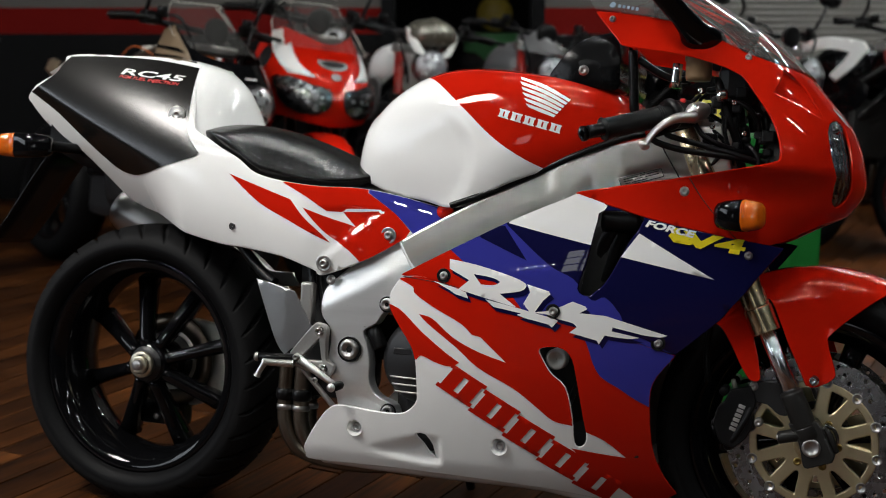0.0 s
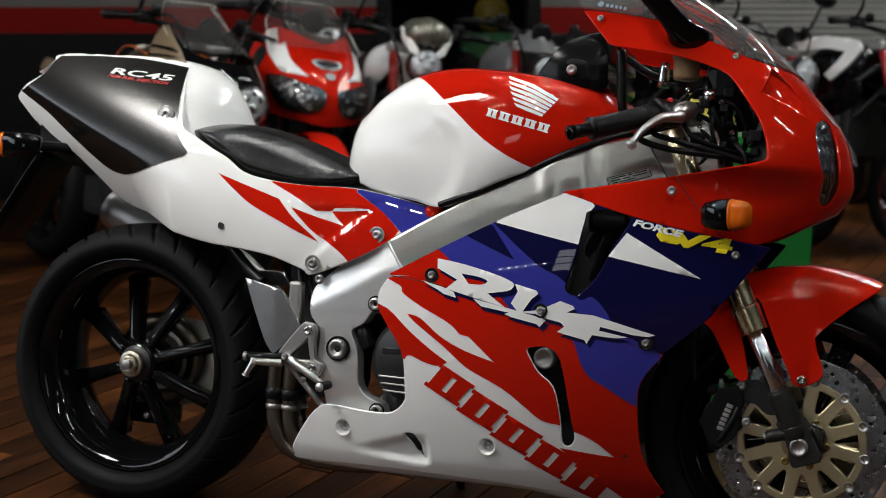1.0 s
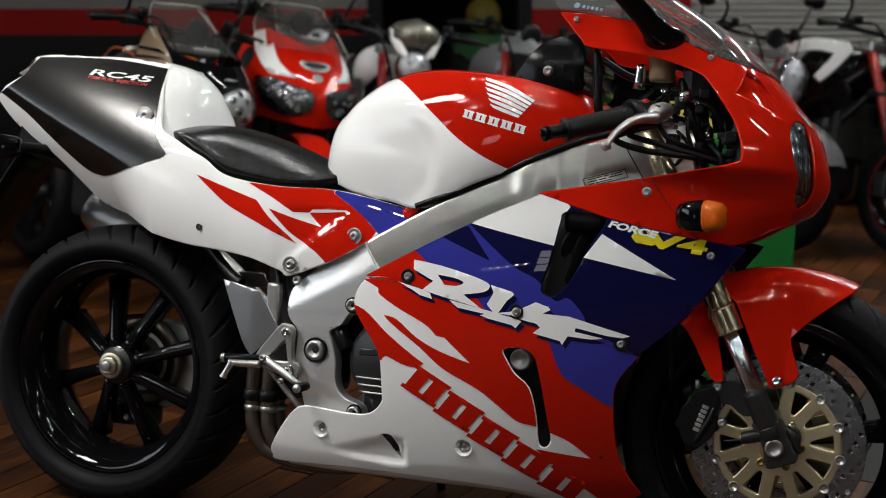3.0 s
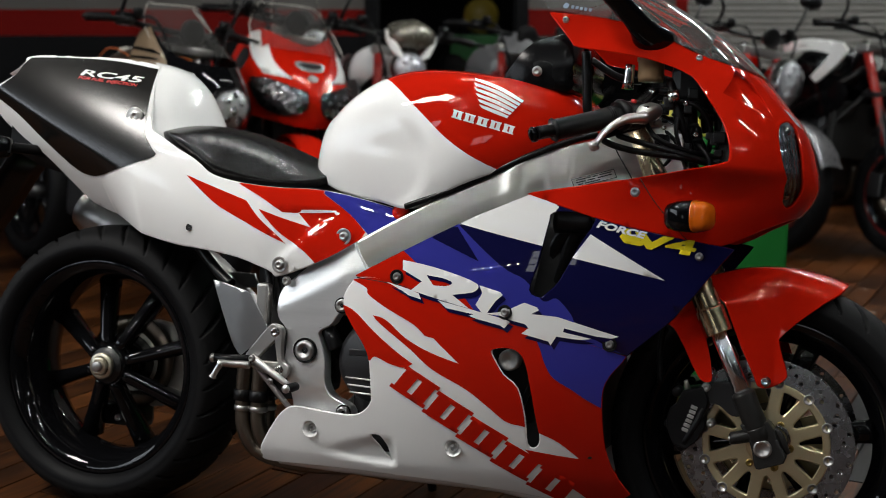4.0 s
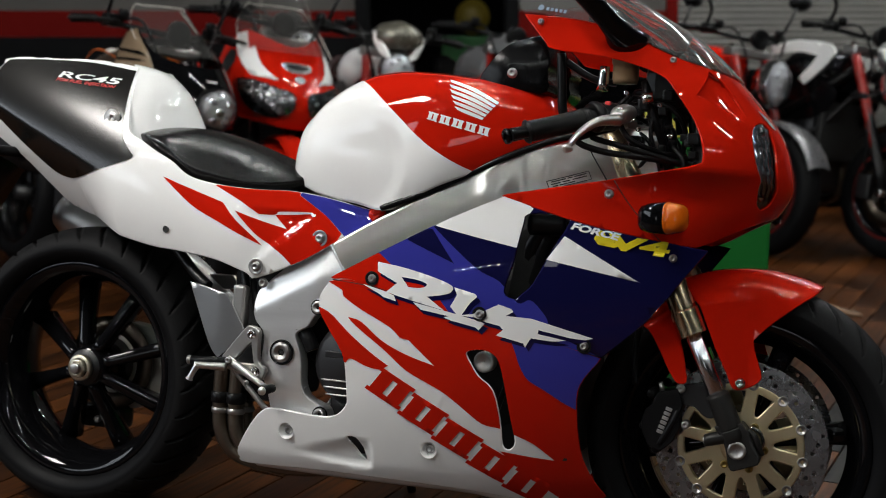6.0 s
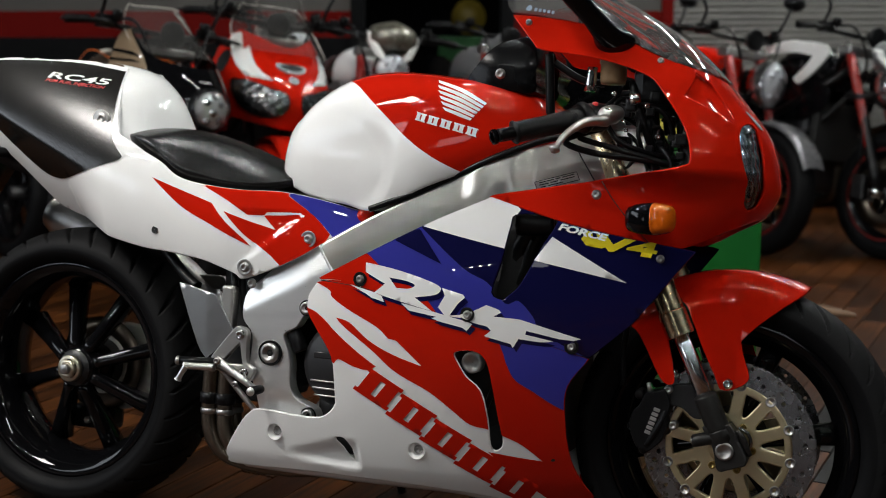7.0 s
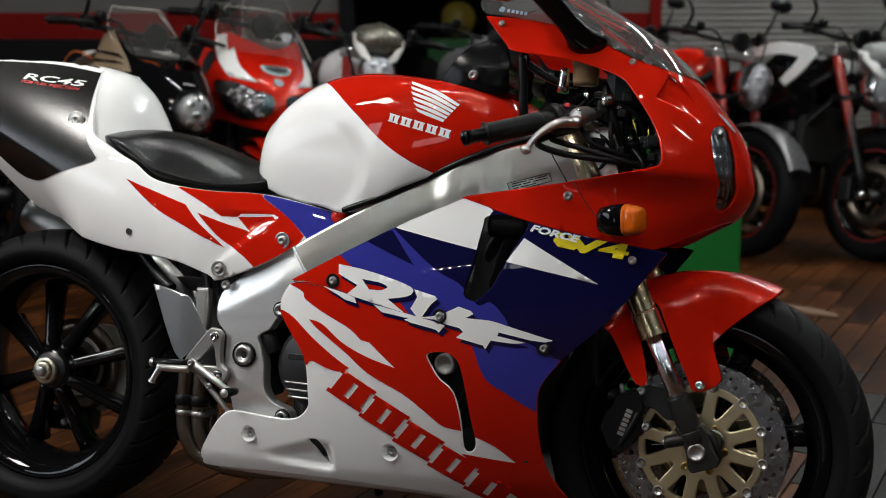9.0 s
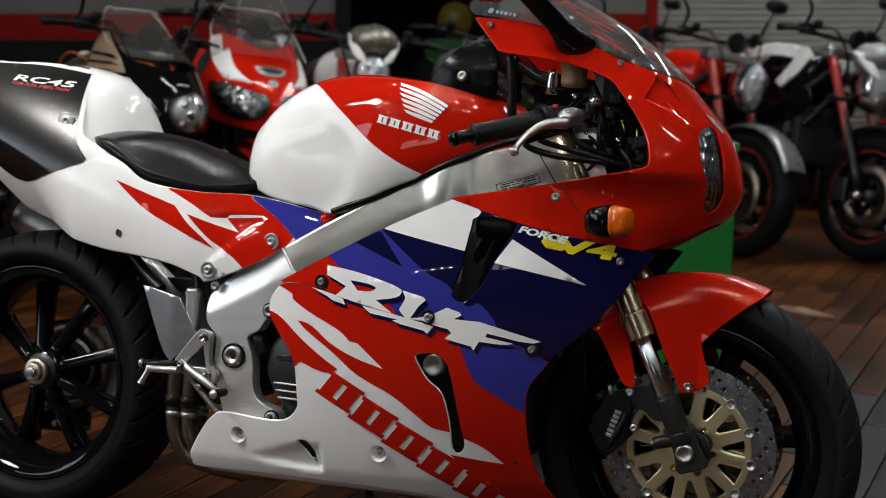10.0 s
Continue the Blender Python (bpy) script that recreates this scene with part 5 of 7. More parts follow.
part("tail_light", box(-0.295, -0.25, -0.08, 0.08, 0.87, 0.925, 0.012), material("red_tail_lens", (0.30, 0.004, 0.004), 0.1, coat=1.0), bike, "red tail light")


def indicator(base, tip, r, amber_at_tip=True):
    """A turn signal: a black tapered housing with an amber lens."""
    a, b = Vector(base), Vector(tip)
    d = b - a
    prof = [(0.05, -0.01), (0.60, 0.0), (0.80, 0.07), (0.93, 0.25), (1.0, 0.62)]
    lens = [(0.97, 0.62), (0.99, 0.635), (0.985, 0.66), (0.95, 0.665), (0.955, 0.74), (0.88, 0.86), (0.76, 0.94), (0.52, 0.99), (0.05, 1.01)]
    side = d.cross(Vector((0, 0, 1))).normalized()
    up = side.cross(d).normalized()
    rings_of = lambda pr, grow=0: [[a + d * k + (side * math.copysign(abs(math.cos(q)) ** 0.65, math.cos(q)) * 0.85 + up * math.copysign(abs(math.sin(q)) ** 0.65, math.sin(q))) * r * (w + grow) for q in np.linspace(0, 2 * math.pi, 32, endpoint=False)] for w, k in pr]
    body = part("turn_signal", loft(rings_of(prof)), GLOSSB, bike, "black turn signal with an amber lens")
    part("amber_lens", loft(rings_of(lens)), AMBER, body, "amber lens")
    return body


for side in (1, -1):
    indicator(V(-0.232, side * 0.15, 0.778), V(-0.350, side * 0.195, 0.775), 0.028)
    part("signal_stalk", tube([V(-0.20, side * 0.07, 0.775), V(-0.25, side * 0.155, 0.778)], 0.012), BLACKP, bike)
    indicator(V(1.226, side * 0.205, 0.700), V(1.308, side * 0.236, 0.704), 0.0285)

# ---- fork, front wheel and brakes ----
AX = Vector((0.4226, 0, -0.9063))


def leg(k, s):
    """A place on a fork leg, k metres down from its top."""
    return Vector((1.135, -s, 0.875)) + AX * k


for s in (0.105, -0.105):
    part("fork_tube", tube([leg(0.0, s), leg(0.2, s), leg(0.37, s), leg(0.385, s)], [0.0245, 0.0245, 0.0245, 0.0245], 28, 2), FORKGOLD, bike, "champagne anodised fork outer tube")
    part("fork_collar", tube([leg(0.374, s), leg(0.3745, s), leg(0.376, s), leg(0.390, s), leg(0.405, s), leg(0.420, s), leg(0.4215, s), leg(0.422, s)], [0.0245, 0.0262, 0.0266, 0.0266, 0.0266, 0.0266, 0.0262, 0.020], 28, 2), FORKGOLD, bike)
    part("fork_slider", tube([leg(0.40, s), leg(0.57, s)], 0.016, 28, 2), SLIDER, bike, "chromed fork slider")
    foot = part("fork_foot", tube([leg(0.534, s), leg(0.537, s), leg(0.542, s), leg(0.60, s), leg(0.602, s), leg(0.606, s), leg(0.622, s), leg(0.640, s)], [0.0165, 0.0195, 0.0210, 0.0215, 0.0215, 0.0220, 0.0215, 0.012], 24, 2), FOOTCAST, bike, "black cast fork foot")
    sg = 1 if s > 0 else -1
    block = plate(smooth([(1.364, 0.330, "c"), (1.409, 0.340, "c"), (1.421, 0.326), (1.427, 0.312), (1.443, 0.282, "c"), (1.440, 0.272, "c"), (1.400, 0.257, "c"), (1.393, 0.261), (1.386, 0.292), (1.376, 0.314)], 3), abs(s) - 0.022, abs(s) + 0.014, step=0.02)
    if sg < 0:
        other = mirrored(block)
        block.free()
        block = other
    part("axle_clamp", block, FOOTCAST, foot)
    part("clamp_boss", tube([V(1.346, s + sg * 0.004, 0.304), V(1.347, s + sg * 0.004, 0.304), V(1.372, s + sg * 0.004, 0.311), V(1.388, s + sg * 0.004, 0.315)], [0.009, 0.0115, 0.0120, 0.012], 16, 2), FOOTCAST, foot)
    part("clamp_slit", plate([(1.4265, 0.310), (1.4295, 0.3115), (1.4435, 0.2835), (1.4405, 0.282)], sg * 0.090, sg * 0.090 + 0.030), DARK, foot)
    part("clamp_lug", tube([V(1.422, s + sg * 0.006, 0.331), V(1.434, s + sg * 0.006, 0.318), V(1.441, s + sg * 0.004, 0.300), V(1.447, s, 0.288)], [0.004, 0.006, 0.006, 0.005], 12, 3), FOOTCAST, foot)
    part("pinch_ring", tube([V(1.424, sg * 0.095, 0.334), V(1.440, sg * 0.095, 0.326), V(1.447, sg * 0.095, 0.308), V(1.441, sg * 0.095, 0.292)], 0.0035, 10, 4), CHROME, foot, "bright wire clip on the clamp")
    part("axle_end", lathe([(0.0165, -sg * (abs(s) - 0.01)), (0.0165, -sg * (abs(s) + 0.017)), (0.0150, -sg * (abs(s) + 0.019)), (0.0115, -sg * (abs(s) + 0.019)), (0.0095, -sg * (abs(s) + 0.0165)), (0.0005, -sg * (abs(s) + 0.0165))], 28, "y", (1.404, 0, 0.293)), STEEL, bike)
    part("clamp_bolt", tube([V(1.3425, s + sg * 0.004, 0.303), V(1.3465, s + sg * 0.004, 0.304)], 0.006, 10), STEEL, bike)
part("lower_yoke", box(1.17, 1.27, -0.14, 0.14, 0.70, 0.735, 0.012), ENGINE, bike, "dark lower fork yoke")
part("top_yoke", box(1.09, 1.18, -0.14, 0.14, 0.862, 0.882, 0.008), CAST, bike, "alloy top fork yoke")
part("steering_head", tube([V(1.09, 0, 0.87), V(1.17, 0, 0.70)], 0.05, 28), ALLOY, bike)

holes = []
for k in range(17):
    a = 2 * math.pi * k / 17
    for r, da in ((0.1275, 0.0), (0.1375, 0.11), (0.1475, 0.22)):
        holes.append(ring_of(0.0048, 10, r * math.cos(a + da), r * math.sin(a + da)))
windows = []
DISC_TURN = -0.162
for k in range(12):
    a = 2 * math.pi * (k + 0.5) / 12 + DISC_TURN
    pts = []
    for r, w in ((0.060, 0.0052), (0.085, 0.0128), (0.097, 0.0162), (0.102, 0.0132)):
        pts.append((r * math.cos(a) - w * math.sin(a), r * math.sin(a) + w * math.cos(a)))
    for r, w in ((0.102, -0.0132), (0.097, -0.0162), (0.085, -0.0128), (0.060, -0.0052)):
        pts.append((r * math.cos(a) - w * math.sin(a), r * math.sin(a) + w * math.cos(a)))
    windows.append(smooth(pts, 2))
for sg in (1, -1):
    for name, bm, mat, label in (
        ("brake_disc", plate(ring_of(0.155, 96), 0.0705, 0.0735, [ring_of(0.114, 72)] + holes, 0.012), DISC, "drilled steel brake disc"),
        ("disc_carrier", plate(ring_of(0.1125, 72), 0.066, 0.0755, windows + [ring_of(0.034, 32)], 0.02), GOLD, "gold anodised disc carrier"),
    ):
        if sg < 0:
            other = mirrored(bm)
            bm.free()
            bm = other
        part(name, bm, mat, front_wheel, label)
    for k in range(12):
        a = 2 * math.pi * k / 12 + DISC_TURN
        part("disc_bobbin", lathe([(0.0096, -0.0755 * sg), (0.0096, -0.078 * sg), (0.0080, -0.079 * sg), (0.0075, -0.0775 * sg), (0.0045, -0.0775 * sg), (0.004, -0.074 * sg), (0.0005, -0.074 * sg)], 14, "y", (0.1135 * math.cos(a), 0, 0.1135 * math.sin(a))), STEEL, front_wheel)
    for k in range(6):
        a = 2 * math.pi * k / 6 - 0.08
        part("carrier_bolt", lathe([(0.0072, -0.0755 * sg), (0.0072, -0.0815 * sg), (0.0060, -0.083 * sg), (0.0038, -0.083 * sg), (0.0034, -0.080 * sg), (0.0005, -0.080 * sg)], 14, "y", (0.0445 * math.cos(a), 0, 0.0445 * math.sin(a))), BRASS, front_wheel)
    cal = smooth([(1.256, 0.380, "c"), (1.290, 0.391, "c"), (1.300, 0.366), (1.293, 0.340, "c"), (1.297, 0.322, "c"), (1.286, 0.296, "c"), (1.266, 0.277, "c"), (1.244, 0.284, "c"), (1.230, 0.318), (1.236, 0.348, "c"), (1.246, 0.356, "c")], 3)
    bm = plate(cal, 0.045, 0.112)
    if sg < 0:
        other = mirrored(bm)
        bm.free()
        bm = other
    calliper = part("brake_calliper", bm, BLACKP, bike, "black four-piston brake calliper")
    lug = plate(smooth([(1.288, 0.388), (1.310, 0.400), (1.340, 0.400), (1.362, 0.388), (1.366, 0.352), (1.345, 0.345), (1.322, 0.362), (1.298, 0.366)], 3), 0.085, 0.100)
    if sg < 0:
        other = mirrored(lug)
        lug.free()
        lug = other
    part("calliper_bracket", lug, DARKCAST, bike)
    for u, v in ((1.296, 0.392), (1.308, 0.327)):
        part("bracket_bolt", lathe([(0.008, -sg * 0.09), (0.008, -sg * 0.108), (0.006, -sg * 0.110), (0.003, -sg * 0.110), (0.0005, -sg * 0.107)], 16, "y", (u, 0, v)), STEEL, bike)
    for u, v in ((1.243, 0.378), (1.232, 0.318), (1.256, 0.278), (1.290, 0.352)):
        part("calliper_bolt", lathe([(0.009, -sg * 0.07), (0.009, -sg * 0.104), (0.007, -sg * 0.106), (0.0005, -sg * 0.106)], 14, "y", (u, 0, v)), BLACKP, calliper)
for k in range(6):
    u, v = 1.2575 + 0.0029 * k, 0.310 + 0.0085 * k
    part("calliper_lettering_bar", plate([(u, v), (u + 0.010, v - 0.003), (u + 0.0115, v + 0.002), (u + 0.0015, v + 0.005)], 0.110, 0.1128), CAST, calliper)
part("bleed_nipple", tube([V(1.262, 0.095, 0.382), V(1.258, 0.10, 0.400)], [0.006, 0.004], 10, 2), STEEL, calliper)
part("bridge_rib", tube([V(1.296, 0.095, 0.375), V(1.288, 0.112, 0.335), V(1.262, 0.108, 0.286)], 0.006, 10), BLACKP, calliper)
part("hub_boss", lathe([(0.034, -0.045), (0.034, -0.085), (0.030, -0.09), (0.020, -0.09), (0.020, -0.05)], 40, "y"), GOLD, front_wheel)
part("brake_hose", tube([V(1.21, 0.09, 0.39), V(1.205, 0.085, 0.45), V(1.215, 0.09, 0.56), V(1.20, 0.10, 0.68)], 0.0055), BLACKP, bike)


# front mudguard: wraps the tyre
def fend(a, b, d):
    """a: arc along the tyre; b: out from the axle, then over the crown."""
    t = a / 0.3
    if b <= 0.280:
        r, s = b, 0.088 - 0.010 * b / 0.28 + 0.0011 * max(0.0, math.degrees(t) - 87) * (1 if math.degrees(t) < 112 else 0.6)
        s += 0.007 * math.sin(math.pi * max(0.0, min(1.0, (b - 0.10) / 0.18)))
        r_out, s_out = 0.0, 1.0
    else:
        q = min(1.0, (b - 0.280) / 0.075) * math.pi / 2
        r, s = 0.280 + 0.045 * math.sin(q), 0.078 * math.cos(q) ** 0.8
        r_out, s_out = math.sin(q), math.cos(q)
    r, s = r + d * r_out, s + d * s_out
    return V(1.404 + r * math.cos(t), s, 0.292 + r * math.sin(t))


def arc_points(pts):
    return [(radians(p[0]) * 0.3, *p[1:]) for p in pts]


FENDER = arc_points([(67.5, 0.355, "c"), (68.3, 0.312), (74.7, 0.26), (83.7, 0.21), (85.8, 0.199), (85.6, 0.189), (82.9, 0.168), (77.9, 0.143), (76.8, 0.131), (81.6, 0.117), (90.5, 0.108), (98.4, 0.111), (100.9, 0.13), (104.9, 0.18), (106.8, 0.23), (108.0, 0.27), (111, 0.29), (116, 0.32), (119, 0.355, "c")])
pair("front_mudguard", sheet(smooth(FENDER)[::-1], fend, step=0.010, rim=0.004), RED, bike, "red front mudguard")
REARGUARD = arc_points([(117, 0.355, "c"), (116, 0.31), (119, 0.285, "c"), (126, 0.28), (130, 0.31), (132, 0.355, "c")])
pair("rear_mudguard_half", sheet(smooth(REARGUARD)[::-1], fend, step=0.012, rim=0.004), RED, bike)
STAY = arc_points([(119, 0.282, "c"), (119.5, 0.25), (121.9, 0.21), (124.9, 0.18), (130.2, 0.152), (135, 0.160), (134, 0.185), (131.5, 0.22), (130, 0.26), (131, 0.282, "c")])
pair("mudguard_stay", sheet(smooth(STAY)[::-1], fend, step=0.012, rim=0.004), RED, bike)
bolt(1.399, 0.092, 0.411, 0.008)
bolt(1.300, 0.083, 0.418, 0.008)

# ---- cockpit ----
pair("air_scoop", sheet(smooth(SCOOP), lambda a, b, d: V(a, 0.135 - 7.0 * max(0.0, b - 0.968) ** 2 - 5.0 * max(0.0, 0.945 - a) ** 2 - 14.0 * max(0.0, 0.947 - b) ** 2 - 10.0 * max(0.0, a - 0.995) ** 2 + d, b), step=0.008, rim=0.09), SHROUD, bike, "black plastic cockpit side shroud")
bolt(0.953, 0.137, 0.960, 0.008, STEEL)
for sg in (1, -1):
    part("handlebar", tube([V(1.165, sg * 0.105, 0.875), V(1.150, sg * 0.15, 0.880), V(1.06, sg * 0.265, 0.850), V(1.01, sg * 0.312, 0.834)], 0.011, 14), BLACKP, bike)
    part("hand_grip", tube([V(1.128, sg * 0.205, 0.8745), V(1.125, sg * 0.207, 0.874), V(1.085, sg * 0.238, 0.860), V(1.035, sg * 0.284, 0.842), V(1.032, sg * 0.287, 0.841)], [0.0265, 0.0205, 0.0188, 0.0190, 0.0215], 24, 4), GRIPRUB, bike, "black rubber hand grip")
    part("grip_collar", tube([V(1.140, sg * 0.192, 0.879), V(1.134, sg * 0.199, 0.877), V(1.130, sg * 0.203, 0.8755), V(1.127, sg * 0.206, 0.8745)], [0.022, 0.0285, 0.0285, 0.024], 24, 2), BLACKP, bike, "black grip flange")
    part("bar_end", tube([V(1.034, sg * 0.286, 0.841), V(1.006, sg * 0.304, 0.8325), V(1.005, sg * 0.3045, 0.832), V(0.998, sg * 0.309, 0.830), V(0.9975, sg * 0.3095, 0.8298)], [0.0115, 0.0115, 0.0135, 0.0135, 0.008], 18, 2), GLOSSB, bike)
    part("brake_lever", tube([V(1.175, sg * 0.20, 0.872), V(1.145, sg * 0.235, 0.866), V(1.118, sg * 0.262, 0.842), V(1.104, sg * 0.282, 0.815)], [0.011, 0.0085, 0.0065, 0.005], 12, 5), LEVER, bike, "polished alloy control lever")
    part("lever_ball", tube([V(1.106, sg * 0.280, 0.822), V(1.104, sg * 0.283, 0.815), V(1.102, sg * 0.285, 0.808)], [0.004, 0.0105, 0.004], 14, 4), LEVER, bike)
    perch = part("lever_perch", tube([V(1.186, sg * 0.150, 0.890), V(1.178, sg * 0.168, 0.886), V(1.170, sg * 0.192, 0.880), V(1.172, sg * 0.204, 0.874)], [0.012, 0.0175, 0.0165, 0.011], 16, 4), LEVER, bike, "alloy lever perch")
    part("perch_bolt", lathe([(0.006, 0.0), (0.006, 0.004), (0.003, 0.005), (0.0005, 0.003)], 12, "z", (1.174, -sg * 0.196, 0.890)), CHROME, perch)
    housing = part("switch_housing", tube([V(1.162, sg * 0.158, 0.882), V(1.159, sg * 0.162, 0.881), V(1.138, sg * 0.190, 0.877), V(1.133, sg * 0.197, 0.876)], [0.016, 0.0245, 0.0255, 0.019], 18, 3), BLACKP, bike, "black switch housing")
    part("switch_button", box(1.146, 1.156, min(-sg * 0.186, -sg * 0.196), max(-sg * 0.186, -sg * 0.196), 0.898, 0.906, 0.003), REDINK if sg > 0 else BLACKP, housing)
    for k in range(3):
        c = V(1.118, sg * 0.2125, 0.8715).lerp(V(1.112, sg * 0.2175, 0.8692), k / 2)
        d = (V(1.040, sg * 0.2795, 0.844) - V(1.120, sg * 0.211, 0.8725)).normalized() * 0.0012
        part("grip_rib", tube([c - d, c, c + d], [0.0195, 0.0206, 0.0195], 18, 2), GRIPRUB, bike)
    part("yoke_cap", tube([leg(-0.03, sg * 0.105), leg(-0.012, sg * 0.105), leg(0.0, sg * 0.105)], [0.012, 0.017, 0.024], 16, 3), CHROME, bike)
part("fork_adjuster", tube([V(1.125, 0.13, 0.93), V(1.128, 0.13, 0.975)], [0.011, 0.009], 12, 3), CHROME, bike)
part("fluid_pot", lathe([(0.001, 0.0), (0.022, 0.0), (0.024, 0.008), (0.024, 0.036), (0.026, 0.037), (0.026, 0.048), (0.001, 0.050)], 28, "z", (1.165, -0.12, 0.945)), material("cloudy_fluid_plastic", (0.22, 0.14, 0.075), 0.35, vary=0.2), bike, "cloudy brake fluid reservoir")
part("instrument_pod", box(1.20, 1.27, -0.12, 0.12, 0.90, 0.985, 0.02), BLACKP, bike, "black instrument pod")
# Added dark box closes the shaded hollow behind the headlamps.
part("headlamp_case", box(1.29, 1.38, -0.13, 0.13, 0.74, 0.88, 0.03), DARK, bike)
for pts, r in (
    ([(1.16, 0.17, 0.86), (1.10, 0.20, 0.835), (1.15, 0.19, 0.815), (1.25, 0.16, 0.805), (1.32, 0.12, 0.79)], 0.006),
    ([(1.17, 0.16, 0.865), (1.12, 0.185, 0.845), (1.18, 0.18, 0.826), (1.28, 0.15, 0.80), (1.33, 0.10, 0.775)], 0.0055),
    ([(1.16, 0.15, 0.88), (1.19, 0.17, 0.84), (1.24, 0.14, 0.82), (1.30, 0.11, 0.81)], 0.005),
    ([(1.04, 0.115, 1.00), (1.045, 0.115, 0.94), (1.05, 0.11, 0.88), (1.07, 0.08, 0.83)], 0.009),
    ([(1.05, 0.11, 0.985), (1.10, 0.10, 0.955), (1.14, 0.08, 0.95)], 0.007),
    ([(1.20, 0.11, 0.95), (1.22, 0.13, 0.89), (1.24, 0.12, 0.84), (1.25, 0.10, 0.79)], 0.008),
    ([(1.21, 0.13, 0.91), (1.255, 0.13, 0.90), (1.28, 0.12, 0.86), (1.27, 0.10, 0.80)], 0.005),
    ([(1.18, 0.10, 0.93), (1.23, 0.11, 0.93), (1.27, 0.09, 0.90), (1.30, 0.05, 0.85)], 0.006),
    ([(1.20, -0.05, 0.93), (1.22, -0.08, 0.87), (1.26, -0.06, 0.81)], 0.007),
):
    part("cable", tube([V(*p) for p in pts], r, 10), BLACKP, bike)
for u, s, v, w in ((1.205, 0.13, 0.905, 0.011), (1.228, 0.12, 0.87, 0.012), (1.19, 0.12, 0.84, 0.010), (1.245, 0.11, 0.925, 0.011)):
    part("wiring_block", box(u - w, u + w, -s - 0.012, -s + 0.012, v - w, v + w, 0.004), BLACKP, bike)
rng = random.Random(11)
for k in range(30):
    u, s, v, w = rng.uniform(1.16, 1.30), rng.uniform(0.05, 0.15), rng.uniform(0.80, 0.955), rng.uniform(0.005, 0.010)
    if k % 3:
        part("fitting", box(u - w, u + w * 1.4, -s - w, -s + w, v - w * 1.2, v + w, 0.0025), BLACKP, bike)
    else:
        part("loom", tube([V(u, s, v), V(u + rng.uniform(-0.03, 0.03), s + 0.01, v - 0.03), V(u + rng.uniform(-0.04, 0.04), s, v - 0.07)], 0.004, 8, 3), BLACKP, bike)
for u, s, v in ((1.175, 0.15, 0.925), (1.235, 0.14, 0.905), (1.255, 0.13, 0.85), (1.20, 0.15, 0.86)):
    part("fitting_screw", lathe([(0.0045, 0.0), (0.0045, -0.004), (0.002, -0.004), (0.0005, -0.002)], 10, "y", (u, -s, v)), CHROME, bike)
for u, s, v, r, h in ((1.262, 0.085, 0.880, 0.012, 0.040), (1.285, 0.075, 0.850, 0.009, 0.045), (1.238, 0.10, 0.862, 0.011, 0.035), (1.215, 0.115, 0.882, 0.010, 0.03), (1.250, 0.10, 0.835, 0.009, 0.03)):
    relay = part("relay", tube([V(u, s, v + h), V(u + 0.001, s, v + h - 0.003), V(u + 0.004, s, v + 0.004), V(u + 0.006, s, v - h * 0.6)], [r * 0.6, r, r, r * 0.75], 16, 2), BLACKP, bike)
    part("relay_ring", tube([V(u + 0.002, s, v + 0.010), V(u + 0.003, s, v + 0.006), V(u + 0.0035, s, v + 0.002)], [r * 1.02, r * 1.25, r * 1.02], 16, 2), ENGINE, relay)
part("fuse_box", box(1.235, 1.275, -0.10, -0.04, 0.905, 0.935, 0.006), BLACKP, bike, "black fuse box")
part("lamp_stay", plate(smooth([(1.255, 0.910), (1.285, 0.898), (1.305, 0.865), (1.300, 0.855), (1.275, 0.875), (1.252, 0.890)], 3), 0.055, 0.060), STEEL, bike, "bare steel lamp stay")
part("connector", tube([V(1.205, 0.15, 0.915), V(1.225, 0.15, 0.918)], 0.011, 12, 2), CHROME, bike)

# mirrors on the cowl
for sg in (1, -1):
    part("mirror_foot", loft([[V(u + 0.030 * k * math.cos(a), sg * s, v + 0.020 * k * math.sin(a)) for a in np.linspace(0, 2 * math.pi, 20, endpoint=False)] for u, v, s, k in ((1.172, 1.018, 0.125, 1.35), (1.168, 1.022, 0.15, 1.2), (1.158, 1.032, 0.166, 0.9), (1.140, 1.052, 0.180, 0.75), (1.10, 1.095, 0.205, 0.75), (1.07, 1.125, 0.225, 0.8))]), GLOSSB, bike, "gloss black mirror stalk")
    part("mirror_shell", loft([[V(1.02 + d, sg * (0.25 + 0.085 * k * math.cos(a)), 1.125 + 0.045 * k * math.sin(a)) for a in np.linspace(0, 2 * math.pi, 24, endpoint=False)] for d, k in ((0.0, 1.0), (0.02, 1.02), (0.045, 0.85), (0.065, 0.5), (0.07, 0.1))]), GLOSSB, bike, "gloss black mirror shell")

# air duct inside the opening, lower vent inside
# Dark sheet behind the duct opening stands in for the shade inside.
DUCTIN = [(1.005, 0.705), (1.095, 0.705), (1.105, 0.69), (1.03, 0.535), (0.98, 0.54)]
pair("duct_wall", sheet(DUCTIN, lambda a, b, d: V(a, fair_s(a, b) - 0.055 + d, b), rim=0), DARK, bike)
pair("duct_throat", tube([V(1.02, 0.185, 0.685), V(1.055, 0.185, 0.683), V(1.085, 0.18, 0.685)], [0.026, 0.024, 0.026], 18, 3), BLACKP, bike)
pair("duct_hose", tube([V(1.085, 0.175, 0.69), V(1.05, 0.17, 0.65), V(1.03, 0.165, 0.59), V(1.005, 0.16, 0.55)], 0.014, 14), BLACKP, bike)
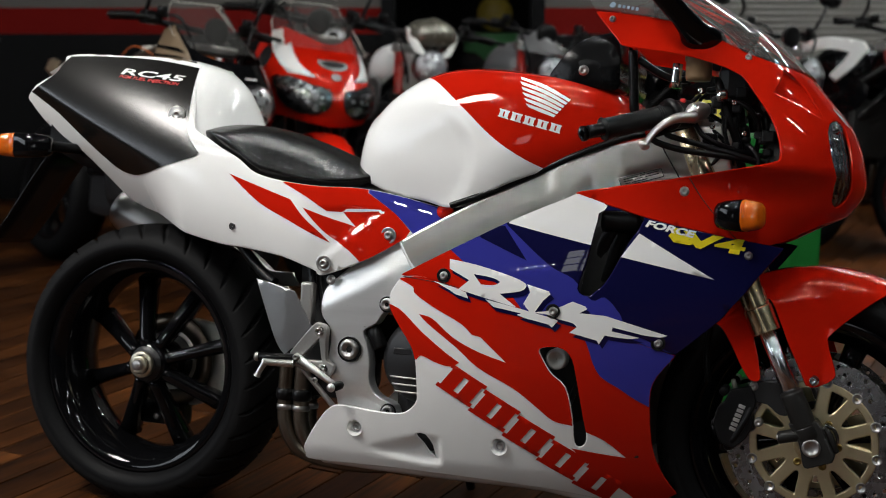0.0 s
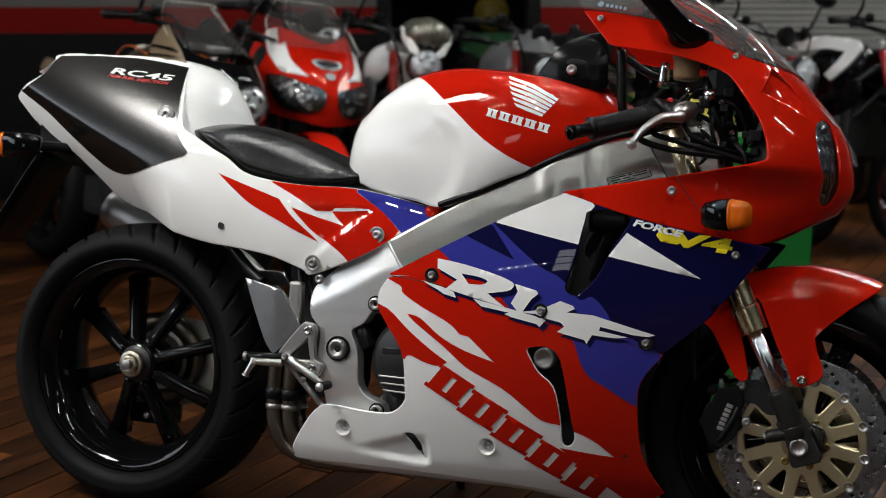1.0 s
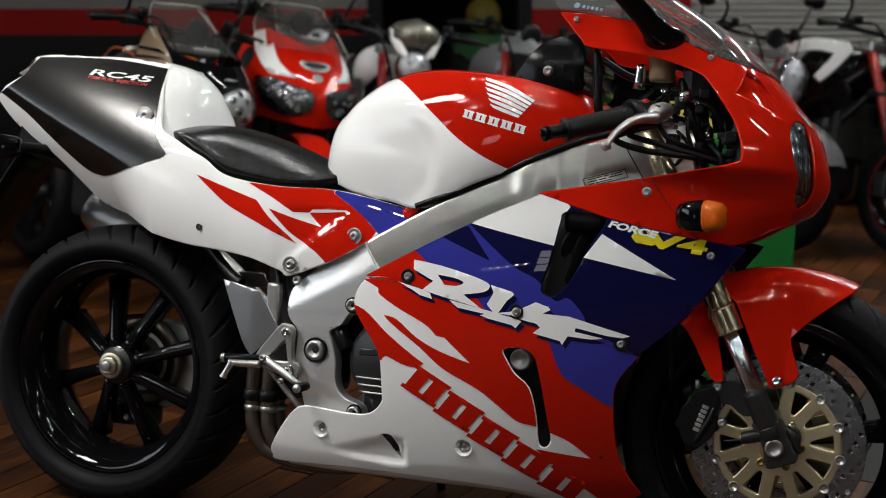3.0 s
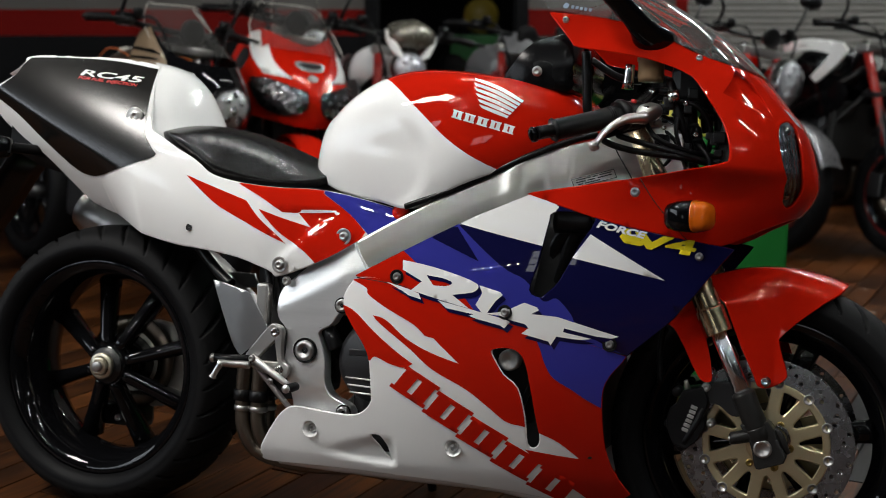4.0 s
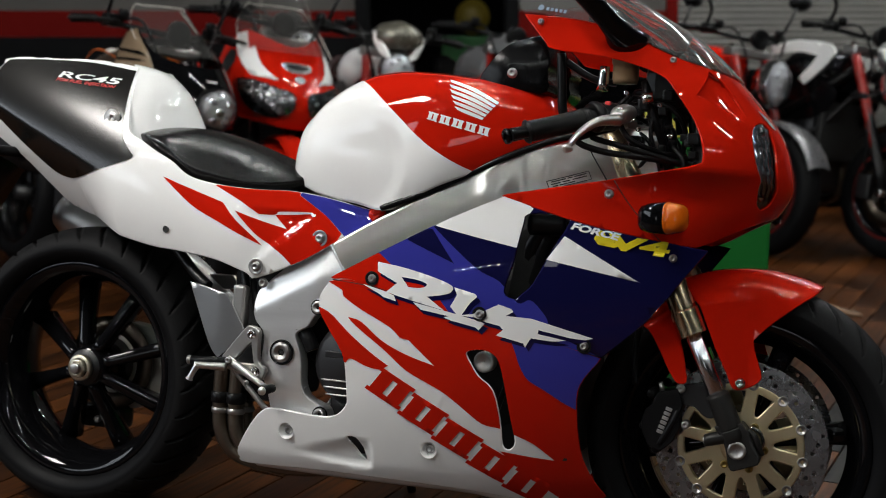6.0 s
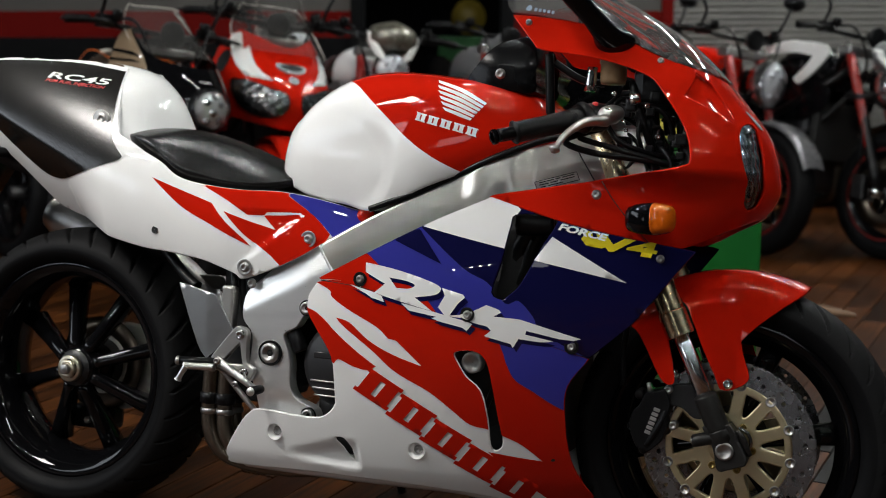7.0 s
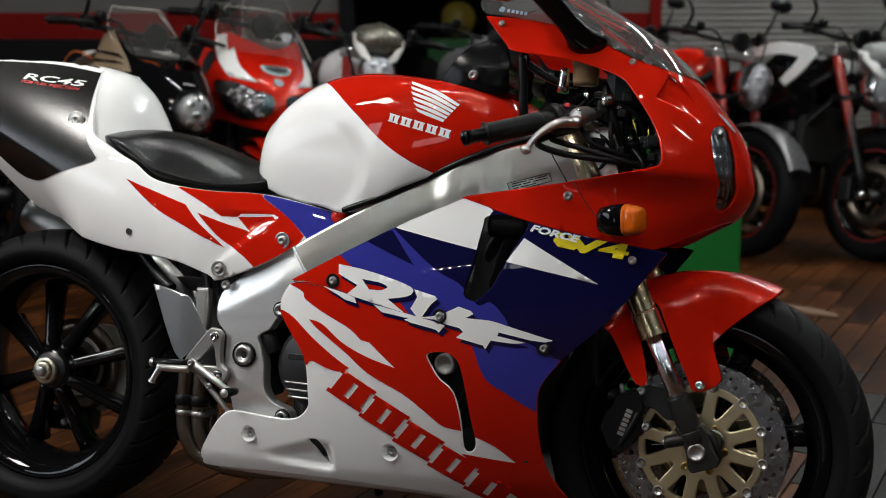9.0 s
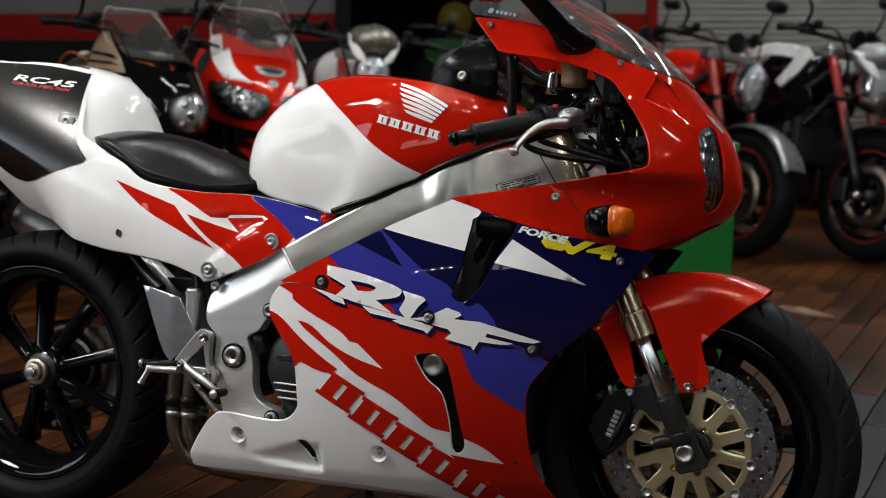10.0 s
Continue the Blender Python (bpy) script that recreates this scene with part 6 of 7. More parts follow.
pair("duct_hose", tube([V(1.06, 0.165, 0.69), V(1.02, 0.16, 0.64), V(1.005, 0.155, 0.59), V(0.995, 0.15, 0.555)], 0.02, 14), BLACKP, bike)
# Another dark sheet gives the lower vent its shaded depth.
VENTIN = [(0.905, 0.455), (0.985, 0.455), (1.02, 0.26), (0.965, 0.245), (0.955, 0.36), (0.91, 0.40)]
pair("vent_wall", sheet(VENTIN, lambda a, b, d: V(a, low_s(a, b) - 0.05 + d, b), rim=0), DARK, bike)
part("water_pipe_joint", lathe([(0.020, 0.0), (0.020, -0.020), (0.016, -0.024), (0.012, -0.018), (0.0005, -0.016)], 28, "y", (0.948, -0.185, 0.420)), CAST, bike, "cast pipe joint behind the vent")
part("vent_stay", tube([V(0.985, 0.17, 0.38), V(0.955, 0.165, 0.30)], 0.006, 8), BLACKP, bike)
part("side_stand", tube([V(0.60, -0.17, 0.27), V(0.63, -0.235, 0.14), V(0.64, -0.27, 0.046)], 0.011, 12), BLACKP, bike, "black steel side stand")

# slot in the cowl's flank and the joint lines between the panels
pair("panel_joint", tube([cowl(q, v, 0.0003) for q, v in ((1.172, 0.765), (1.195, 0.73), (1.225, 0.695), (1.262, 0.660))], 0.0009, 6, 4), DARK, bike)
pair("panel_joint", tube([V(u, fair_s(u, v) + 0.0006, v) for u, v in ((0.652, 0.5545), (0.749, 0.545), (0.828, 0.524), (0.947, 0.497), (1.039, 0.478), (1.158, 0.447))], 0.0011, 6, 4), DARK, bike)
part("position_lens", sheet(smooth([(1.478, 0.905), (1.500, 0.893), (1.505, 0.872), (1.487, 0.878)], 3), cowl, step=0.006, rim=0, lift=0.0015), BOWL, bike)
data_plate = part("data_plate", sheet([(1.038, 0.744), (1.114, 0.767), (1.109, 0.782), (1.034, 0.759)], on(spar_s), step=0.02, rim=0, lift=0.0012), SPARM, bike, "stamped data plate with small print bars")
PLATE_U, PLATE_V = (1.034, 1.108), (0.7445, 0.7675)
plate_at = lambda a, b: (PLATE_U[0] + (PLATE_U[1] - PLATE_U[0]) * a + 0.006 * (1 - b), PLATE_V[0] + 0.0145 * b + (PLATE_V[1] - PLATE_V[0]) * a)
for k, runs in enumerate((((0.10, 0.22), (0.26, 0.62)), ((0.08, 0.30), (0.34, 0.52), (0.58, 0.92)), ((0.10, 0.44), (0.48, 0.60), (0.64, 0.93)))):
    for a0, a1 in runs:
        b0, b1 = 0.16 + 0.28 * k, 0.28 + 0.28 * k
        part("print_bar", sheet([plate_at(a0, b0), plate_at(a1, b0), plate_at(a1, b1), plate_at(a0, b1)], on(spar_s), step=0.02, rim=0, lift=0.0018), ENGINE, data_plate)
rim_line = [plate_at(*q) for q in ((0, 0), (1, 0), (1, 1), (0, 1), (0, 0))]
part("plate_edge", tube([V(u, spar_s(u, v) + 0.0012, v) for a, b in zip(rim_line, rim_line[1:]) for u, v in (a, ((a[0] + b[0]) / 2, (a[1] + b[1]) / 2), b)], 0.0008, 6, 1), ENGINE, data_plate)
pair("frame_joint", tube([V(u, spar_s(u, v) + 0.0002, v) for u, v in ((1.104, 0.832), (1.112, 0.8145), (1.124, 0.795), (1.141, 0.767), (1.150, 0.752))], 0.0013, 6, 4), ENGINE, bike)
pair("tank_seal", tube([V(u, max(spar_s(u, v), T_WIDE(u) * 0.86) + 0.001, v) for u, v in ((0.712, 0.693), (0.7208, 0.6965), (0.80, 0.7275), (0.876, 0.7635), (0.950, 0.7985), (1.005, 0.8225), (1.044, 0.8365), (1.075, 0.845))], 0.0062, 10, 4), BLACKP, bike)

# ---- the row of other motorcycles ----
def small_wheel(parent, x, r, half, spoke_mat, rim_mat, disc_s, stripe=None):
    hub = new("wheel")
    hub.parent = parent
    hub.location = (x, 0, r)
    rr = r - 0.085
    prof = [(rr, -half * 0.8)] + [(rr + 0.02 + 0.065 * math.sin(math.pi * k / 14) ** 0.6, -half * math.cos(math.pi * k / 14)) for k in range(15)] + [(rr, half * 0.8)]
    part("tyre", lathe(prof, 48), RUBBER, hub)
    h = half * 0.8
    part("rim", lathe([(rr - 0.012, -h), (rr + 0.003, -h), (rr - 0.02, -h * 0.5), (rr - 0.02, h * 0.5), (rr + 0.003, h), (rr - 0.012, h), (rr - 0.03, h * 0.4), (rr - 0.03, -h * 0.4), (rr - 0.012, -h)], 48), rim_mat, hub)
    for k in range(5):
        a = 2 * math.pi * k / 5 + 0.3
        part("spoke", tube([(0.03 * math.cos(a), 0, 0.03 * math.sin(a)), (rr * 0.5 * math.cos(a + 0.12), 0, rr * 0.5 * math.sin(a + 0.12)), ((rr - 0.02) * math.cos(a), 0, (rr - 0.02) * math.sin(a))], 0.014, 8, 3), spoke_mat, hub)
    part("hub", lathe([(0.001, -0.07), (0.03, -0.07), (0.035, 0.07), (0.001, 0.07)], 20), DARKCAST, hub)
    for sg in (1, -1):
        part("rim_stripe", lathe([(rr - 0.010, sg * (h + 0.001)), (rr + 0.001, sg * (h + 0.001))], 48), stripe or rim_mat, hub)
    for sg in disc_s:
        part("disc", lathe([(0.09, sg * 0.062), (0.155, sg * 0.062), (0.155, sg * 0.067), (0.09, sg * 0.067), (0.09, sg * 0.062)], 40), PIPE, hub)
    return hub


def other_bike(label, m, tank_mat, side_mat, fork_mat, fender_mat, seat_mat=LEATHER, lamp="round", screen=None, lamp_z=0.86, bar_z=1.05, frame_mat=BLACKP, rim_mat=GLOSSB, nose_mat=None, stripe=None, trim=None, cowled=False, mirrors=True, broad=1.0, fly=None, pin=None):
    """A parked motorcycle, its front axle over the origin, heading along x."""
    b = thing("motorcycle", label, "motorcycle", m, group="row of parked motorcycles")
    small_wheel(b, 0, 0.30, 0.06, rim_mat, rim_mat, (1, -1), stripe)
    small_wheel(b, -1.42, 0.315, 0.09, rim_mat, rim_mat, (1,), stripe)
    for sg in (1, -1):
        part("fork_leg", tube([(0.0, sg * 0.10, 0.30), (-0.09, sg * 0.10, 0.52), (-0.17, sg * 0.10, 0.70)], [0.026, 0.022, 0.022], 12, 2), BLACKP, b)
        part("fork_tube", tube([(-0.085, sg * 0.10, 0.505), (-0.17, sg * 0.10, 0.70), (-0.28, sg * 0.10, bar_z - 0.09)], 0.022, 14, 2), fork_mat, b)
        part("calliper", box(-0.16, -0.08, sg * 0.085 - 0.02, sg * 0.085 + 0.02, 0.26, 0.38, 0.012), DARKCAST, b)
        part("hand_grip", tube([(-0.36, sg * 0.27, bar_z + 0.005), (-0.39, sg * 0.36, bar_z - 0.005)], 0.017, 12, 2), RUBBER, b)
        part("lever", tube([(-0.31, sg * 0.20, bar_z), (-0.29, sg * 0.28, bar_z), (-0.33, sg * 0.40, bar_z - 0.01)], [0.009, 0.008, 0.007], 8, 3), BLACKP, b)
        part("control_box", box(-0.37, -0.31, sg * 0.22 - 0.03, sg * 0.22 + 0.03, bar_z - 0.02, bar_z + 0.03, 0.008), BLACKP, b)
        if mirrors:
            part("mirror_stalk", tube([(-0.34, sg * 0.24, bar_z + 0.02), (-0.30, sg * 0.25, bar_z + 0.10), (-0.33, sg * 0.31, bar_z + 0.185)], 0.008, 8, 4), BLACKP, b)
            part("mirror", loft([[Vector((-0.35 + d, sg * 0.335 + 0.070 * k * math.cos(a), bar_z + 0.205 + 0.038 * k * math.sin(a))) for a in np.linspace(0, 2 * math.pi, 16, endpoint=False)] for d, k in ((0, 1), (0.015, 1.02), (0.04, 0.7), (0.05, 0.15))]), BLACKP, b)
        part("side_panel", sheet(smooth([(-0.46, 0.80), (-0.62, 0.78), (-0.78, 0.70), (-0.72, 0.62), (-0.52, 0.60), (-0.34, 0.66), (-0.32, 0.76)], 3), lambda u, v, d: Vector((u, -sg * (0.165 - 0.25 * (v - 0.7) ** 2 + d), v)), step=0.04, rim=0.01), side_mat, b)
        part("frame_rail", tube([(-0.30, sg * 0.06, 0.86), (-0.55, sg * 0.17, 0.66), (-0.86, sg * 0.16, 0.52)], 0.02, 10, 4), frame_mat, b)
        part("frame_rail", tube([(-0.26, sg * 0.05, 0.76), (-0.48, sg * 0.17, 0.50), (-0.86, sg * 0.15, 0.44)], 0.017, 10, 4), frame_mat, b)
    part("handlebar", tube([(-0.39, 0.36, bar_z - 0.005), (-0.355, 0.25, bar_z), (-0.29, 0.08, bar_z - 0.02), (-0.29, -0.08, bar_z - 0.02), (-0.355, -0.25, bar_z), (-0.39, -0.36, bar_z - 0.005)], 0.012, 12, 4), BLACKP, b)
    part("top_yoke", box(-0.33, -0.25, -0.13, 0.13, bar_z - 0.11, bar_z - 0.07, 0.01), STEEL, b)
    part("lower_yoke", box(-0.25, -0.16, -0.13, 0.13, 0.72, 0.75, 0.01), BLACKP, b)
    rings = []
    for k in range(13):
        t = k / 12
        u = -0.36 - 0.46 * t
        w = 0.165 * math.sin(math.pi * (0.13 + 0.72 * t)) ** 0.7
        top = 0.93 + 0.06 * math.sin(math.pi * min(1, t * 1.15)) - 0.10 * t**2
        bot = 0.76 - 0.02 * t
        rings.append([Vector((u, w * math.copysign(abs(math.cos(a)) ** 0.7, math.cos(a)), (top + bot) / 2 + (top - bot) / 2 * math.copysign(abs(math.sin(a)) ** 0.8, math.sin(a)))) for a in np.linspace(0, 2 * math.pi, 24, endpoint=False)])
    part("fuel_tank", loft(rings), tank_mat, b)
    rings = []
    for k in range(11):
        t = k / 10
        u = -0.80 - 0.66 * t
        w = 0.10 + 0.06 * math.sin(math.pi * t) - 0.05 * t
        top = 0.835 - 0.04 * math.sin(math.pi * t) + 0.07 * t
        rings.append([Vector((u, w * math.cos(a), top - 0.035 + 0.04 * math.sin(a))) for a in np.linspace(0, 2 * math.pi, 16, endpoint=False)])
    part("seat", loft(rings), seat_mat, b)
    part("tail", loft([[Vector((u, w * math.cos(a), z + 0.035 * math.sin(a))) for a in np.linspace(0, 2 * math.pi, 14, endpoint=False)] for u, w, z in ((-1.05, 0.13, 0.76), (-1.3, 0.12, 0.80), (-1.55, 0.07, 0.86), (-1.62, 0.03, 0.88))]), side_mat, b)
    if pin:
        for sg in (1, -1):
            part("pinstripe", tube([(-0.40, sg * 0.150, 0.925), (-0.50, sg * 0.158, 0.955), (-0.60, sg * 0.150, 0.958), (-0.72, sg * 0.122, 0.925), (-0.78, sg * 0.10, 0.88)], 0.0035, 8, 4), pin, b)
            part("pinstripe", tube([(-0.40, sg * 0.168, 0.865), (-0.52, sg * 0.178, 0.885), (-0.64, sg * 0.168, 0.880), (-0.74, sg * 0.13, 0.85)], 0.003, 8, 4), pin, b)
        part("paper_tag", sheet([(-0.62, -0.10), (-0.55, -0.115), (-0.53, -0.06), (-0.58, -0.045)], lambda u, v, d: Vector((u, v, 0.987 - 3.0 * v * v + 0.006 * math.sin(u * 90) + d)), step=0.012, rim=0.002), SCREENEDGE, b, "pale paper tag lying on the tank")
    if trim:
        for sg in (1, -1):
            side = lambda u, v, d: Vector((u, -sg * (0.178 - 0.5 * (v - 0.88) ** 2 + d), v))
            part("tank_trim", sheet(smooth([(-0.74, 0.955, "c"), (-0.56, 0.985), (-0.36, 0.965, "c"), (-0.33, 0.93, "c"), (-0.40, 0.85), (-0.50, 0.775, "c"), (-0.535, 0.80, "c"), (-0.46, 0.87), (-0.43, 0.915, "c"), (-0.56, 0.93), (-0.72, 0.915, "c")], 3), side, step=0.02, rim=0.012), trim, b, "white angular tank trim")
    part("engine", box(-0.88, -0.42, -0.15, 0.15, 0.26, 0.64, 0.04), ENGINE, b)
    part("radiator", box(-0.40, -0.36, -0.16, 0.16, 0.42, 0.70, 0.01), DARK, b)
    part("exhaust", tube([(-0.42, 0.10, 0.42), (-0.46, 0.11, 0.24), (-0.8, 0.12, 0.20), (-1.2, 0.17, 0.34), (-1.5, 0.19, 0.44)], [0.022, 0.022, 0.03, 0.05, 0.05], 14, 4), PIPE, b)
    part("swingarm", tube([(-0.85, 0.12, 0.42), (-1.42, 0.13, 0.315)], 0.03, 10, 2), DARKCAST, b)
    part("side_stand", tube([(-0.75, 0.15, 0.28), (-0.72, 0.24, 0.01)], 0.011, 8, 2), BLACKP, b)
    rings = []
    for k in range(9):
        a = radians(25 + 105 * k / 8)
        rings.append([Vector((0.335 * math.cos(a), 0.068 * math.cos(q), 0.30 + 0.335 * math.sin(a) - 0.02 + 0.02 * math.sin(q))) for q in np.linspace(0, math.pi, 9)])
    part("front_mudguard", loft(rings, closed_ring=False), fender_mat, b)
    for sg in (1, -1):
        part("cable", tube([(-0.34, sg * 0.20, bar_z), (-0.22, sg * 0.16, bar_z + 0.01), (-0.18, sg * 0.09, bar_z - 0.14), (-0.24, sg * 0.05, 0.80)], 0.006, 8, 4), BLACKP, b)
        part("brake_hose", tube([(-0.20, sg * 0.05, 0.74), (-0.13, sg * 0.12, 0.62), (-0.11, sg * 0.12, 0.48), (-0.12, sg * 0.11, 0.38)], 0.005, 8, 4), BLACKP, b)
        part("fork_cap", tube([(-0.285, sg * 0.10, bar_z - 0.085), (-0.30, sg * 0.10, bar_z - 0.055)], [0.024, 0.015], 12, 2), CHROME, b)
        part("brake_reservoir", lathe([(0.001, 0.0), (0.02, 0.0), (0.022, 0.03), (0.02, 0.04), (0.001, 0.042)], 14, "z", (-0.30, sg * 0.19, bar_z + 0.01)), BLACKP, b)
        part("engine_cover", lathe([(0.11, 0.0), (0.105, sg * 0.025), (0.07, sg * 0.04), (0.001, sg * 0.045)], 28, "y", (-0.58, sg * 0.15, 0.42)), ENGINE, b)
        part("axle_bolt", lathe([(0.02, sg * 0.10), (0.02, sg * 0.135), (0.012, sg * 0.14), (0.001, sg * 0.14)], 14, "y", (0, 0, 0.30)), CHROME, b)
    part("instrument", lathe([(0.001, -0.03), (0.035, -0.03), (0.052, 0.0), (0.052, 0.012), (0.046, 0.016), (0.001, 0.012)], 24, "x", (-0.22, 0, bar_z - 0.02)), BLACKP, b)
    lz = lamp_z
    nose_at = curve([0.52, 0.60, 0.68, 0.76, 0.84, 0.92, 1.0, 1.06], [-0.10, 0.02, 0.09, 0.11, 0.07, 0.0, -0.08, -0.16])
    half_at = curve([0.52, 0.60, 0.68, 0.76, 0.84, 0.92, 1.0, 1.06], [0.07, 0.15, 0.20, 0.215, 0.21, 0.19, 0.165, 0.14])

    def shell(q, z, d):
        """The nose fairing: q runs from one flank (-0.25) round the nose to the other."""
        th = max(-1.0, min(1.0, q / 0.25)) * math.pi / 2
        n, w = nose_at(z), half_at(z) * broad
        return Vector((-0.34 + (n + 0.34 + d) * math.cos(th) ** 0.75, (w + d) * math.sin(th), z + d * 0.3))

    if cowled:
        part("fairing", sheet(smooth([(-0.25, 1.035, "c"), (-0.215, 1.04), (-0.13, 0.94), (0.0, 0.915), (0.13, 0.94), (0.215, 1.04), (0.25, 1.035, "c"), (0.25, 0.70, "c"), (0.12, 0.63), (0.0, 0.615), (-0.12, 0.63), (-0.25, 0.70, "c")], 4)[::-1], shell, step=0.016, rim=0.006), GLOSSB, b, "gloss black nose fairing")
        for sg in (1, -1):
            part("fairing_flash", sheet(smooth([(sg * 0.249, 1.03, "c"), (sg * 0.215, 1.045, "c"), (sg * 0.165, 0.95), (sg * 0.15, 0.89, "c"), (sg * 0.249, 0.88, "c")], 3), lambda u, v, d: shell(u, v, d + 0.003), step=0.02, rim=0), side_mat, b)
            for k in range(3):
                part("flash_slash", sheet([(sg * 0.249, 0.965 - 0.035 * k), (sg * 0.249, 0.955 - 0.035 * k), (sg * 0.165, 0.935 - 0.02 * k), (sg * 0.19, 0.955 - 0.03 * k)], lambda u, v, d: shell(u, v, d + 0.0055), step=0.02, rim=0), GLOSSB, b)
        part("fairing_badge", sheet([(-0.02, 0.862), (0.02, 0.862), (0.018, 0.868), (-0.018, 0.868)], lambda u, v, d: shell(u, v, d + 0.003), step=0.02, rim=0), STEEL, b)
    if lamp in ("round", "oval"):
        ky, kz = (1.0, 1.0) if lamp == "round" else (0.92, 1.5)
        r = 0.078
        lx = 0.155 if cowled else 0.0
        bowl = lambda prof, caps=True: loft([[Vector((x + lx, r * k * ky * math.cos(a), lz + r * k * kz * math.sin(a))) for a in np.linspace(0, 2 * math.pi, 28, endpoint=False)] for x, k in prof], caps=caps)
        shell = part("headlamp", bowl([(-0.20, 0.35), (-0.17, 0.75), (-0.11, 0.98), (-0.055, 1.02), (-0.052, 0.99)], False), nose_mat or BLACKP, b)
        part("reflector", loft([[Vector((x + lx + 0.004 * math.sin(a * 9 + j * 2), r * k * ky * math.cos(a), lz + r * k * kz * math.sin(a))) for a in np.linspace(0, 2 * math.pi, 36, endpoint=False)] for j, (x, k) in enumerate([(-0.055, 0.97), (-0.042, 0.8), (-0.036, 0.6), (-0.030, 0.42), (-0.030, 0.2), (-0.026, 0.04)])], caps=False), BOWL if cowled else HEADBOWL, shell)
        part("lens", bowl([(-0.052, 1.0), (-0.020, 0.8), (-0.004, 0.45), (0.0, 0.05)]), LENS, shell)
        for dy, dz, q in ((-0.35, 0.35, 0.22), (0.38, 0.3, 0.2), (0.0, -0.1, 0.3), (-0.3, -0.5, 0.2), (0.35, -0.45, 0.22), (0.02, 0.62, 0.17)):
            part("inner_reflector", lathe([(r * q, -0.012), (r * q * 0.9, 0.004), (r * q * 0.5, 0.014), (0.0005, 0.017)], 14, "x", (-0.036 + lx, dy * r * ky, lz + dz * r * kz)), CHROME if cowled else HEADBOWL, shell)
    else:
        part("fairing", sheet(smooth([(-0.25, 0.96, "c"), (-0.19, 1.035), (-0.10, 1.02), (0.0, 0.985), (0.10, 1.02), (0.19, 1.035), (0.25, 0.96, "c"), (0.25, 0.70, "c"), (0.16, 0.685), (0.07, 0.668), (0.0, 0.66), (-0.07, 0.668), (-0.16, 0.685), (-0.25, 0.70, "c")], 4)[::-1], shell, step=0.014, rim=0.006), tank_mat, b, "red nose fairing")
        over = lambda h: lambda u, v, d: shell(u, v, d + h)
        for sg in (1, -1):
            part("fairing_flash", sheet(smooth([(sg * 0.215, 1.018, "c"), (sg * 0.165, 1.030, "c"), (sg * 0.145, 0.96, "c"), (sg * 0.125, 0.975, "c"), (sg * 0.10, 0.90), (sg * 0.055, 0.845, "c"), (sg * 0.13, 0.855, "c"), (sg * 0.18, 0.93)], 3), over(0.003), step=0.02, rim=0), side_mat, b)
            part("side_intake", sheet(smooth([(sg * 0.185, 0.93), (sg * 0.21, 0.95), (sg * 0.23, 0.90), (sg * 0.215, 0.85), (sg * 0.195, 0.87)], 3), over(0.0035), step=0.02, rim=0), DARK, b)
            eye = smooth([(sg * 0.016, 0.755), (sg * 0.03, 0.715), (sg * 0.075, 0.695), (sg * 0.125, 0.715), (sg * 0.155, 0.765), (sg * 0.165, 0.825), (sg * 0.12, 0.838), (sg * 0.06, 0.815), (sg * 0.022, 0.80)], 3)
            part("lamp_housing", sheet(eye, lambda u, v, d: shell(u, v, d + 0.003 + 0.003 * math.sin(u * 190) * math.sin(v * 160)), step=0.006, rim=0), CLUSTER, b)
            spread = random.Random(7)
            for k in range(13):
                q, z, r = 0.040 + 0.0085 * k + spread.uniform(-0.006, 0.006), 0.745 + 0.0035 * k + spread.uniform(-0.028, 0.030), spread.choice((0.007, 0.010, 0.014))
                at = shell(sg * q, z, 0.002)
                part("reflector", lathe([(0.0005, 0.004), (r * 0.4, 0.006), (r * 0.8, 0.003), (r, 0.009), (r * 1.1, 0.006)], 12, "x", tuple(at)), HEADBOWL if k % 3 else CHROME, b)
            part("lens", sheet(eye, over(0.016), step=0.012, rim=0.012), LENS, b)
        part("air_intake", sheet(smooth([(-0.045, 0.915), (0.0, 0.922), (0.045, 0.915), (0.035, 0.890), (0.0, 0.880), (-0.035, 0.890)], 3), over(0.003), step=0.012, rim=0), STEEL, b)
        part("air_intake_slot", sheet(smooth([(-0.034, 0.910), (0.0, 0.915), (0.034, 0.910), (0.026, 0.898), (0.0, 0.892), (-0.026, 0.898)], 3), over(0.005), step=0.012, rim=0), DARK, b)
        part("fairing_badge", sheet(ring_of(0.014, 14, 0, 0.856), over(0.004), step=0.012, rim=0.002), STEEL, b)
        part("beak", loft([[Vector((x, w * math.cos(a), z + 0.018 * math.sin(a))) for a in np.linspace(0, 2 * math.pi, 18, endpoint=False)] for x, w, z in ((-0.16, 0.08, 0.585), (0.02, 0.10, 0.575), (0.16, 0.085, 0.545), (0.26, 0.05, 0.50), (0.29, 0.012, 0.485))]), tank_mat, b)
        for sg in (1, -1):
            part("fork_guard", loft([[Vector((x + 0.03 * math.cos(a), sg * 0.115 + 0.036 * math.sin(a), z)) for a in np.linspace(-math.pi / 2, math.pi / 2, 9)] for x, z in ((-0.12, 0.56), (-0.08, 0.45), (-0.02, 0.32), (0.0, 0.28))], closed_ring=False), side_mat, b)
    if fly:
        hood, fin = fly
        top = lz + 0.145
        rings = []
        for t in np.linspace(0, 1, 12):
            a = math.pi * t
            k = math.sin(a) ** 0.7
